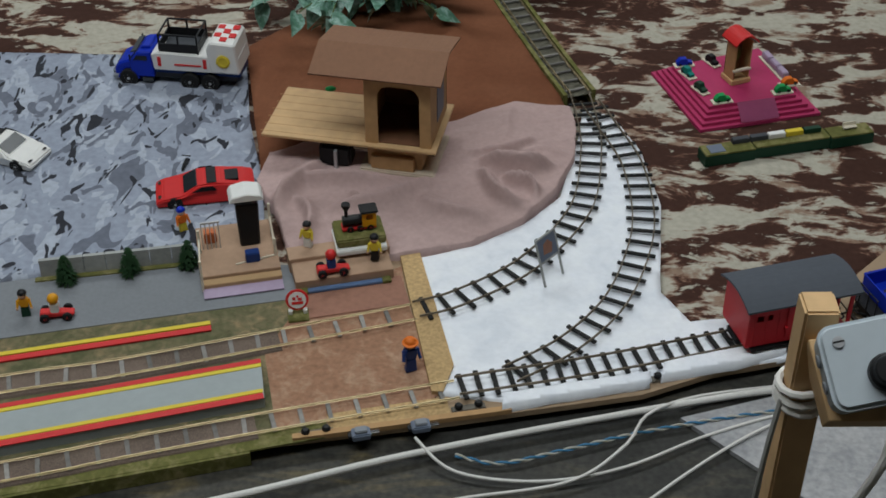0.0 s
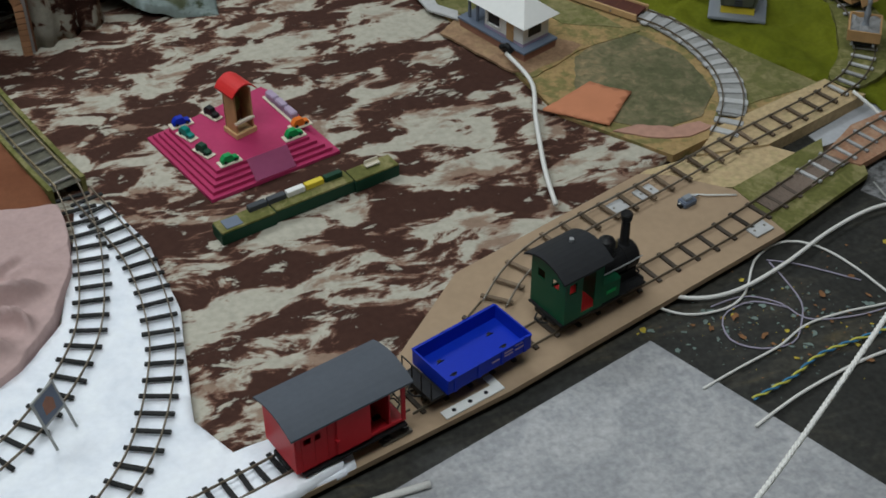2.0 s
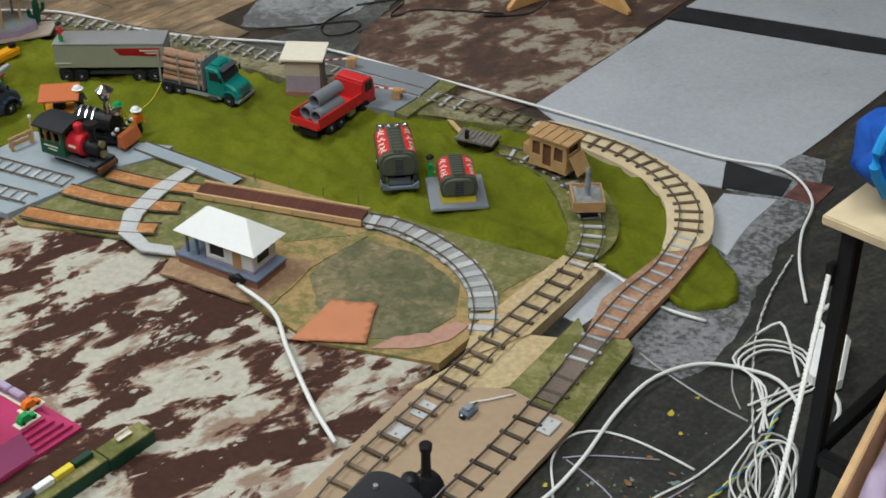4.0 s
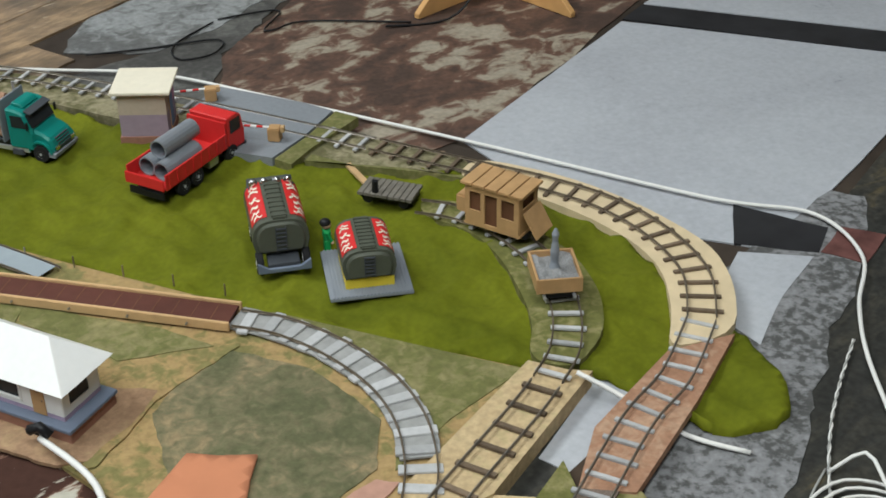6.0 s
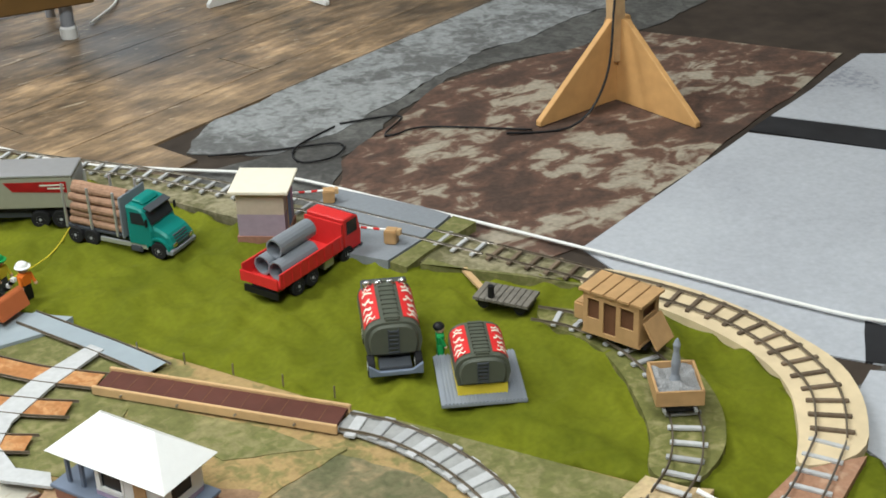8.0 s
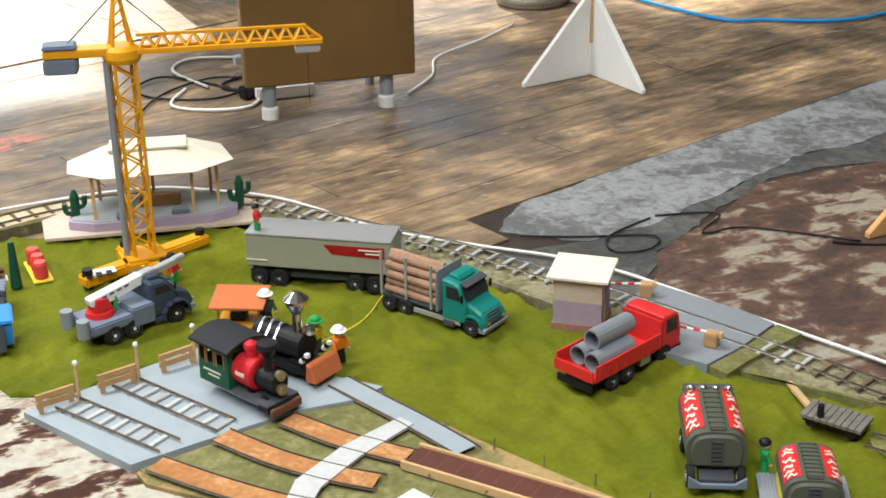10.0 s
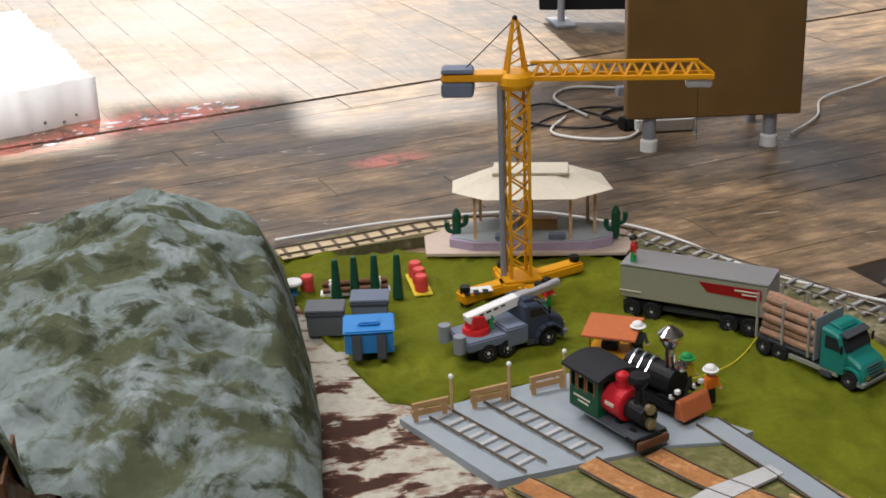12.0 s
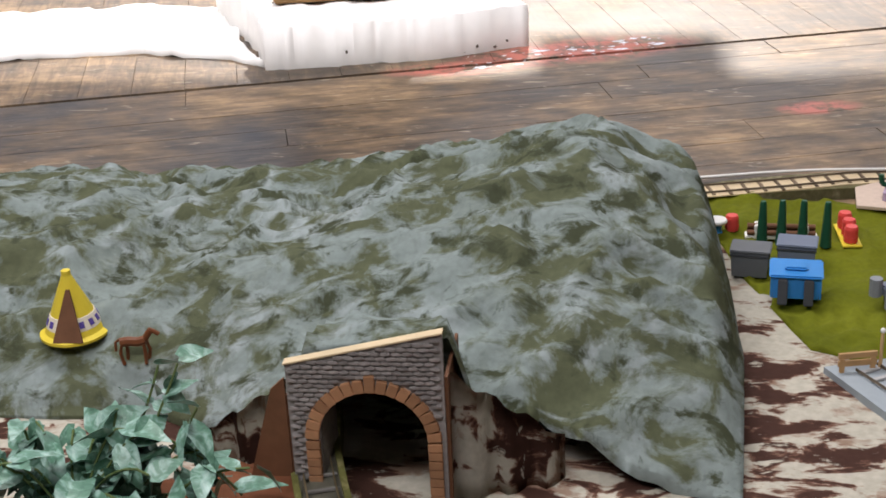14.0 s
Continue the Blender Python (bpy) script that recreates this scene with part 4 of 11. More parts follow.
M["leaf"] = patterned("ivy_leaf", [(55, (1, 1, 1), 0.6, 0.7, 0.3), (12, (1, 1, 1), 0.2, 0.3, 0.3)], [(0.30, (0.05, 0.12, 0.08)), (0.47, (0.11, 0.24, 0.17)), (0.56, (0.26, 0.42, 0.36)), (0.68, (0.42, 0.56, 0.52))], rough=0.4, weave=200, bump=0.1, spec=0.4)


# ---- tracks ----
MAIN = [(-1.3, 1.47), (-0.606, 1.641), (-0.426, 1.691), (-0.19, 1.752), (0.155, 1.835), (0.427, 1.893), (0.69, 1.965), (0.896, 2.022), (1.162, 2.107),
        (1.409, 2.180), (1.646, 2.252), (1.86, 2.335), (2.101, 2.43), (2.232, 2.463), (2.377, 2.53), (2.47, 2.618), (2.52, 2.74), (2.53, 2.87), (2.50, 3.0),
        (2.45, 3.13), (2.374, 3.328), (2.2, 3.753), (2.053, 4.06), (1.9, 4.30), (1.758, 4.53), (1.62, 4.64), (1.5, 4.70), (1.33, 4.725), (1.1, 4.68), (0.94, 4.65)]
GAUGE = 0.045


def line(pts, step=0.01):
    return spline([(x, y, p[2] if len(p) > 2 else 0.0) for p in pts for x, y in [p[:2]]], step)


def rail_mesh(path, off, z, w=0.0025, h=0.0048):
    bm = bmesh.new()
    rings = []
    for i, c in enumerate(path):
        d = (path[min(i + 1, len(path) - 1)] - path[max(i - 1, 0)])
        n = Vector((-d.y, d.x, 0)).normalized()
        ring = []
        for u, v in ((-1.1, 0), (1.1, 0), (1.1, 0.25), (0.45, 0.35), (0.45, 0.7), (0.8, 0.75), (0.8, 1), (-0.8, 1), (-0.8, 0.75), (-0.45, 0.7), (-0.45, 0.35), (-1.1, 0.25)):
            ring.append(bm.verts.new(c + n * (off + u * w / 2) + Vector((0, 0, z + v * h))))
        rings.append(ring)
    for a, b in zip(rings, rings[1:]):
        for k in range(12):
            bm.faces.new((a[k], a[(k + 1) % 12], b[(k + 1) % 12], b[k]))
    bm.faces.new(rings[0][::-1]); bm.faces.new(rings[-1])
    bmesh.ops.recalc_face_normals(bm, faces=bm.faces)
    return bm


SLEEPERS = {}
def sleeper_mesh(length, width, mat):
    key = (length, width, mat)
    if key not in SLEEPERS:
        bm = box(-width / 2, -length / 2, 0, width / 2, length / 2, 0.005, 0.0008)
        mesh = bpy.data.meshes.new("sleeper")
        bm.to_mesh(mesh); bm.free()
        mesh.materials.append(M[mat])
        SLEEPERS[key] = mesh
    return SLEEPERS[key]


def track(name, pts, z, label, rail="darkrail", slp="slpdark", gap=0.042, length=0.075, width=0.011, group="model tracks"):
    path = line(pts)
    thing = empty(name, Matrix.Translation((path[0].x, path[0].y, z)), label, "track", group)
    inv = Matrix.Translation((-path[0].x, -path[0].y, -z))
    for off in (-GAUGE / 2, GAUGE / 2):
        bm = rail_mesh(path, off, z + 0.0045)
        bmesh.ops.transform(bm, matrix=inv, verts=bm.verts)
        part("rail", bm, M[rail], thing)
    step = max(1, round(gap / 0.01))
    rnd = random.Random(len(path))
    for i in range(step // 2, len(path) - 1, step):
        d = path[i + 1] - path[i]
        ob = new("sleeper", sleeper_mesh(length, width, slp))
        ob.parent = thing
        ob.matrix_basis = inv @ Matrix.Translation(path[i] + Vector((0, 0, z))) @ Matrix.Rotation(math.atan2(d.y, d.x) + rnd.uniform(-0.05, 0.05), 4, "Z") @ Matrix.Translation((0, rnd.uniform(-0.003, 0.003), 0))
    return path


def cut(path, a, b):
    """The part of the main line from point number a to b."""
    return path[a : b + 1]


track("station_track", cut(MAIN, 0, 4), 0.036, "brass-railed track with grey ties along the platform", "brassrail", "slpmid", 0.05, 0.044, 0.008)
track("front_track", cut(MAIN, 4, 7), 0.044, "steel track with black sleepers on white foam", "darkrail", "slpblack", 0.03, 0.066, 0.009)
track("board_track", cut(MAIN, 7, 11), 0.030, "steel track with dark sleepers on a brown board", "darkrail", "slpdark", 0.05, 0.062, 0.009)
track("moss_track", cut(MAIN, 11, 14), 0.034, "steel track with pale ties on rusty boards", "steel", "slppale", 0.042, 0.06, 0.008)
track("curve_track", cut(MAIN, 14, 20), 0.036, "steel track with brown sleepers round a plywood curve", "darkrail", "slpbrown", 0.042, 0.066, 0.008)
track("rear_track", cut(MAIN, 20, 24), 0.036, "steel track with pale ties behind the green cloth", "steel", "slppale", 0.045, 0.064, 0.008)
track("kiosk_track", cut(MAIN, 24, 29), 0.033, "steel track with brown sleepers behind the pavilion", "darkrail", "slpbrown", 0.045, 0.066, 0.008)
track("platform_track", [(-1.3, 1.70), (-0.66, 1.855), (-0.465, 1.896), (-0.2, 1.97), (-0.026, 2.02), (0.08, 2.05)], 0.036, "brass-railed track with grey ties behind the platform", "brassrail", "slpmid", 0.05, 0.044, 0.008)
track("snow_inner_track", [(0.08, 2.05, 0), (0.165, 2.085, 0), (0.301, 2.19, 0), (0.42, 2.374, 0), (0.462, 2.595, 0), (0.463, 2.74, 0), (0.452, 2.83, 0.01)], 0.042, "curved steel track with black sleepers on white foam", "darkrail", "slpblack", 0.04, 0.068, 0.0085)
track("snow_outer_track", [(0.25, 1.865), (0.36, 1.945), (0.455, 2.06), (0.515, 2.2), (0.548, 2.347), (0.546, 2.533), (0.51, 2.68), (0.475, 2.80)], 0.043, "curved steel track with black sleepers at the foam edge", "darkrail", "slpblack", 0.04, 0.068, 0.0085)
ramp = track("ramp_track", [(0.455, 2.82, 0.0), (0.40, 2.98, 0.005), (0.30, 3.30, 0.012), (0.27, 3.40, 0.014), (0.245, 3.5, 0.015), (0.23, 3.62, 0.015)], 0.052, "track with pale ties on a mossy ramp", "brassrail", "slpmid", 0.035, 0.052, 0.005)
track("siding_track", [(1.13, 2.20), (1.19, 2.262), (1.263, 2.312), (1.36, 2.352), (1.542, 2.41), (1.778, 2.49), (2.0, 2.555), (2.083, 2.583)], 0.036, "steel siding track with worn ties", "steel", "slpbrown", 0.05, 0.062, 0.009)
track("spur_track", [(2.083, 2.583), (2.16, 2.62), (2.24, 2.695), (2.305, 2.802), (2.33, 2.92), (2.315, 3.02), (2.277, 3.09)], 0.038, "curved spur track with pale ties on a mossy board", "darkrail", "slppale", 0.036, 0.056, 0.009)
track("house_curve_track", [(1.847, 3.035), (1.885, 2.97), (1.909, 2.873), (1.91, 2.76), (1.883, 2.664), (1.83, 2.58), (1.77, 2.52)], 0.032, "curved track with broad silvery ties", "darkrail", "slppale", 0.036, 0.062, 0.018)
track("turnout_track", [(0.915, 2.036), (0.975, 2.070), (1.03, 2.120), (1.085, 2.168), (1.13, 2.205)], 0.033, "curved turnout rails leaving the main track", "darkrail", "slpdark", 0.05, 0.062, 0.009)
structure("turnout_plate", sheet(ragged([(0.985, 2.062), (1.03, 2.068), (1.125, 2.115), (1.12, 2.185), (1.07, 2.168), (1.02, 2.12)], 0.004, 0.03, 91), 0, flat(0.0335), 0.003), M["stonepale"], "pale grey plate under the turnout", "plate")


def bed(pts, half, z, mat, label):
    """A thin flat strip that follows a track."""
    p = line(pts)
    bm = bmesh.new()
    rows = []
    for i, c in enumerate(p):
        d = p[min(i + 1, len(p) - 1)] - p[max(i - 1, 0)]
        n = Vector((-d.y, d.x, 0)).normalized()
        w = half + 0.0025 * noise.noise(Vector((c.x * 30, c.y * 30, 3)))
        rows.append([bm.verts.new(c + n * u + Vector((0, 0, z))) for u in (-w, w)])
    for a, b in zip(rows, rows[1:]):
        bm.faces.new((a[0], a[1], b[1], b[0]))
    bmesh.ops.recalc_face_normals(bm, faces=bm.faces)
    bmesh.ops.solidify(bm, geom=bm.faces[:], thickness=0.003)
    structure("track_bed", bm, M[mat], label, "track bed")


bed([(1.852, 3.045), (1.885, 2.97), (1.909, 2.873), (1.91, 2.76), (1.883, 2.664), (1.835, 2.585)], 0.030, 0.0335, "trackcement", "grey cement strip between the curved rails")
bed([(1.745, 2.291), (1.86, 2.335), (1.98, 2.383)], 0.024, 0.0338, "ballast", "grey-brown dirt between the rails")
bed(MAIN[25:30], 0.036, 0.0352, "ply", "pale plywood strip under the rails behind the pavilion")
for dx in (0.0, 0.105):
    track("deck_track", [(1.155 + dx, 3.81 + dx * 0.3), (1.21 + dx, 3.71 + dx * 0.2), (1.275 + dx, 3.59 + dx * 0.12)], 0.034, "rails with white ties let into the grey deck", "darkrail", "slppale", 0.03, 0.042, 0.009)
for name, pts in (("yard_track", [(1.24, 3.555), (1.31, 3.45), (1.385, 3.355), (1.46, 3.285)]), ("yard_track", [(1.36, 3.59), (1.42, 3.48), (1.485, 3.395), (1.545, 3.335)]), ("yard_track", [(1.475, 3.59), (1.53, 3.49), (1.575, 3.43), (1.615, 3.38)]),
                  ("yard_track", [(1.60, 3.67), (1.63, 3.58), (1.664, 3.48), (1.688, 3.40), (1.70, 3.355)])):
    p = line(pts)
    bm = bmesh.new()
    lo = [bm.verts.new((q.x, q.y, 0.0365)) for q in [c + Vector((-(b - a).y, (b - a).x, 0)).normalized() * 0.021 for a, b, c in zip(p, p[1:], p)]]
    hi = [bm.verts.new((q.x, q.y, 0.0365)) for q in [c - Vector((-(b - a).y, (b - a).x, 0)).normalized() * 0.021 for a, b, c in zip(p, p[1:], p)]]
    for i in range(len(lo) - 1):
        bm.faces.new((lo[i], lo[i + 1], hi[i + 1], hi[i]))
    bmesh.ops.recalc_face_normals(bm, faces=bm.faces)
    thing = empty(name, Matrix(), "worn yard track with rusty orange infill", "track", "model tracks")
    for off in (-GAUGE / 2, GAUGE / 2):
        part("rail", rail_mesh(p, off, 0.0345), M["darkrail"], thing)
    part("infill", bm, M["rustinfill"] if pts[0][0] != 1.60 else M["deckgrey"], thing, "rusty orange painted infill")
# grey road over the yard tracks
structure("yard_path", sheet([(1.645, 3.505), (1.655, 3.475), (1.54, 3.425), (1.45, 3.37), (1.408, 3.32), (1.405, 3.25), (1.44, 3.205), (1.428, 3.17), (1.375, 3.235), (1.368, 3.33), (1.42, 3.405), (1.525, 3.465)], 0, flat(0.0385), 0.005), M["slppale"], "pale grey footpath across the yard", "path")

# mossy side walls of the ramp
for side in (-1, 1):
    bm = bmesh.new()
    rows = []
    for i, c in enumerate(ramp):
        d = ramp[min(i + 1, len(ramp) - 1)] - ramp[max(i - 1, 0)]
        n = Vector((-d.y, d.x, 0)).normalized() * side
        rows.append([bm.verts.new(q) for q in (c + n * 0.031 + Vector((0, 0, 0.0)), c + n * 0.031 + Vector((0, 0, 0.058)), c + n * 0.041 + Vector((0, 0, 0.058)), c + n * 0.041 + Vector((0, 0, 0.0)))])
    for a, b in zip(rows, rows[1:]):
        for k in range(3):
            bm.faces.new((a[k], a[k + 1], b[k + 1], b[k]))
    bm.faces.new(rows[0]); bm.faces.new(rows[-1][::-1])
    bmesh.ops.recalc_face_normals(bm, faces=bm.faces)
    structure("ramp_side", bm, M["moss"], "mossy green side strip of the ramp", "ramp")
bm = bmesh.new()
rows = []
for i, c in enumerate(ramp):
    d = ramp[min(i + 1, len(ramp) - 1)] - ramp[max(i - 1, 0)]
    n = Vector((-d.y, d.x, 0)).normalized()
    rows.append([bm.verts.new(q) for q in (c - n * 0.031 + Vector((0, 0, 0.05)), c + n * 0.031 + Vector((0, 0, 0.05)))])
for a, b in zip(rows, rows[1:]):
    bm.faces.new((a[0], a[1], b[1], b[0]))
bmesh.ops.solidify(bm, geom=bm.faces[:], thickness=0.02)
structure("ramp_deck", bm, M["rampdeck"], "grey weathered ramp deck under the rails", "ramp")
# ballast beds along the platform
for a, b in ((MAIN[0:4], 0), ([(-1.3, 1.70), (-0.66, 1.855), (-0.465, 1.896), (-0.17, 1.98)], 1)):
    p = line(a)
    bm = bmesh.new()
    rows = []
    for i, c in enumerate(p):
        d = p[min(i + 1, len(p) - 1)] - p[max(i - 1, 0)]
        n = Vector((-d.y, d.x, 0)).normalized()
        rows.append([bm.verts.new(c + n * u + Vector((0, 0, z))) for u, z in ((-0.032, 0.031), (-0.028, 0.0365), (0.028, 0.0365), (0.032, 0.031))])
    for r, s in zip(rows, rows[1:]):
        for k in range(3):
            bm.faces.new((r[k], r[k + 1], s[k + 1], s[k]))
    bmesh.ops.recalc_face_normals(bm, faces=bm.faces)
    structure("ballast_bed", bm, M["ballast"], "brown gravel ballast between the rails", "ballast")

# ---- small shared parts ----
def wheel(parent, x, y, z, r, w, hub="hubgrey", tyre="rubber", name="wheel"):
    """A rubber-tyred wheel on a cross axle."""
    prof = [(r * 0.44, -w / 2), (r * 0.92, -w / 2), (r, -w * 0.32), (r, w * 0.32), (r * 0.92, w / 2), (r * 0.44, w / 2)]
    bm = lathe(prof, 18)
    bmesh.ops.rotate(bm, cent=(0, 0, 0), matrix=Matrix.Rotation(math.pi / 2, 3, "X"), verts=bm.verts)
    t = part(name, bm, M[tyre], parent, m=Matrix.Translation((x, y, z)))
    bm = lathe([(0.0003, -w * 0.56), (r * 0.16, -w * 0.54), (r * 0.2, -w * 0.36), (r * 0.38, -w * 0.34), (r * 0.45, -w * 0.52), (r * 0.43, -w * 0.3), (r * 0.43, w * 0.3), (r * 0.45, w * 0.52), (r * 0.38, w * 0.34), (r * 0.2, w * 0.36), (r * 0.16, w * 0.54), (0.0003, w * 0.56)], 14)
    bmesh.ops.rotate(bm, cent=(0, 0, 0), matrix=Matrix.Rotation(math.pi / 2, 3, "X"), verts=bm.verts)
    part("rim", bm, M[hub], t)
    return t


def rail_wheel(parent, x, y, z, r, mat="black"):
    s = 1 if y > 0 else -1
    prof = [(r * 0.25, -0.003), (r * 0.8, -0.0025), (r, -0.003), (r, 0.002), (r * 1.14, 0.0025), (r * 1.14, 0.004), (r * 0.3, 0.004)]
    bm = lathe(prof, 18)
    bmesh.ops.rotate(bm, cent=(0, 0, 0), matrix=Matrix.Rotation(s * math.pi / 2, 3, "X"), verts=bm.verts)
    return part("wheel", bm, M[mat], parent, m=Matrix.Translation((x, y, z)))


def curved_roof(length, width, z0, rise, thick=0.004):
    """A roof bowed across its width."""
    bm = bmesh.new()
    n = 10
    cols = []
    for i in range(n + 1):
        u = -1 + 2 * i / n
        z = z0 + rise * (1 - u * u)
        cols.append([bm.verts.new((x, u * width / 2, z + t)) for x in (-length / 2, length / 2) for t in (0, thick)])
    for a, b in zip(cols, cols[1:]):
        bm.faces.new((a[1], a[3], b[3], b[1])); bm.faces.new((a[0], b[0], b[2], a[2]))
        bm.faces.new((a[0], a[1], b[1], b[0])); bm.faces.new((a[2], b[2], b[3], a[3]))
    bm.faces.new((cols[0][0], cols[0][2], cols[0][3], cols[0][1])); bm.faces.new((cols[-1][0], cols[-1][1], cols[-1][3], cols[-1][2]))
    bmesh.ops.recalc_face_normals(bm, faces=bm.faces)
    return bm


def panel_wall(length, z0, z1, holes, thick=0.003):
    """An upright wall in the x-z plane with rectangular openings (x0, z0, x1, z1)."""
    xs = sorted({-length / 2, length / 2, *(h[0] for h in holes), *(h[2] for h in holes)})
    bm = bmesh.new()
    for a, b in zip(xs, xs[1:]):
        low = z0
        for h in sorted((h for h in holes if h[0] <= a + 1e-6 and h[2] >= b - 1e-6), key=lambda h: h[1]):
            if h[1] - low > 1e-5:
                box_into(bm, a, -thick / 2, low, b, thick / 2, h[1])
            low = h[3]
        if z1 - low > 1e-5:
            box_into(bm, a, -thick / 2, low, b, thick / 2, z1)
    bmesh.ops.remove_doubles(bm, verts=bm.verts, dist=1e-5)
    return bm


def main_pose(x, flip=False):
    """On the front line, at that x: the pose of a vehicle heading east."""
    path = line(MAIN[:13])
    i = min(range(len(path)), key=lambda k: abs(path[k].x - x))
    d = path[i + 1] - path[i - 1]
    return Matrix.Translation((path[i].x, path[i].y, 0.0)) @ Matrix.Rotation(math.atan2(d.y, d.x) + (math.pi if flip else 0), 4, "Z")


def coupling(parent, x, z):
    bm = tube([(x, -0.016, z), (x + 0.012 * (1 if x > 0 else -1), -0.008, z), (x + 0.012 * (1 if x > 0 else -1), 0.008, z), (x, 0.016, z)], 0.0018, 6)
    box_into(bm, min(x, x * 0.9), -0.004, z - 0.004, max(x, x * 0.9), 0.004, z + 0.004)
    part("coupling", bm, M["black"], parent)


RAIL_TOP = 0.0475


def red_wagon(m):
    w = empty("goods_wagon", m, "red toy goods wagon with grey roof and open door", "wagon", "toy train")
    L, W, z0, z1 = 0.205, 0.098, RAIL_TOP + 0.022, RAIL_TOP + 0.108
    for y, nm, holes in ((-W / 2, "side_wall", [(0.035, z0 + 0.006, 0.095, z1 - 0.008), (-0.088, z1 - 0.03, -0.075, z1 - 0.017), (-0.07, z1 - 0.03, -0.057, z1 - 0.017)]), (W / 2, "side_wall", [])):
        part(nm, panel_wall(L, z0, z1, holes), M["red"], w, m=Matrix.Translation((0, y, 0)))
    for x in (-L / 2, L / 2 - 0.03):
        bm = panel_wall(W, z0, z1, [])
        part("end_wall", bm, M["red"], w, m=Matrix.Translation((x, 0, 0)) @ Matrix.Rotation(math.pi / 2, 4, "Z"))
    part("gable", prism([(-W / 2, 0), (W / 2, 0), (W / 4, 0.0105), (0, 0.014), (-W / 4, 0.0105)], 0.003), M["red"], w, m=Matrix.Translation((-L / 2, 0, z1)) @ Matrix.Rotation(math.pi / 2, 4, "Z"))
    part("floor_plate", box(-L / 2, -W / 2 + 0.002, z0 - 0.004, L / 2, W / 2 - 0.002, z0), M["red"], w)
    part("roof", curved_roof(L + 0.022, W + 0.02, z1, 0.015), M["roofgrey"], w, "slate grey bowed roof")
    part("sliding_door", box(-0.03, -W / 2 - 0.005, z0 + 0.002, 0.034, -W / 2 - 0.0018, z1 - 0.004, 0.001), M["red"], w)
    for k in range(9):
        x = -L / 2 + 0.01 + k * 0.0235
        if not 0.03 < x < 0.1:
            part("batten", box(x, -W / 2 - 0.0026, z0, x + 0.0012, -W / 2 - 0.0012, z1), M["red"], w)
    part("door_latch", box(-0.032, -W / 2 - 0.008, z0 + 0.03, -0.026, -W / 2 - 0.0012, z0 + 0.036), M["red"], w)
    part("running_board", box(-L / 2 + 0.01, -W / 2 - 0.006, z0 - 0.010, L / 2, -W / 2 + 0.004, z0 - 0.006), M["black"], w)
    part("chassis", box(-L / 2 - 0.004, -0.022, z0 - 0.016, L / 2 + 0.004, 0.022, z0 - 0.004, 0.001), M["black"], w)
    for x in (-0.065, 0.065):
        for y in (-0.021, 0.021):
            rail_wheel(w, x, y, RAIL_TOP + 0.0125, 0.0125)
        part("axle_box", box(x - 0.010, -0.034, RAIL_TOP + 0.006, x + 0.010, -0.027, z0 - 0.004, 0.001), M["black"], w)
    bm = tube([(L / 2 - 0.003, -W / 2 + 0.004, z0), (L / 2 - 0.003, -W / 2 + 0.004, z0 + 0.035), (L / 2 - 0.003, 0.0, z0 + 0.035), (L / 2 - 0.003, W / 2 - 0.004, z0 + 0.035), (L / 2 - 0.003, W / 2 - 0.004, z0)], 0.0015, 6)
    part("end_railing", bm, M["black"], w)
    coupling(w, L / 2 + 0.004, z0 - 0.01); coupling(w, -L / 2 - 0.004, z0 - 0.01)
    return w


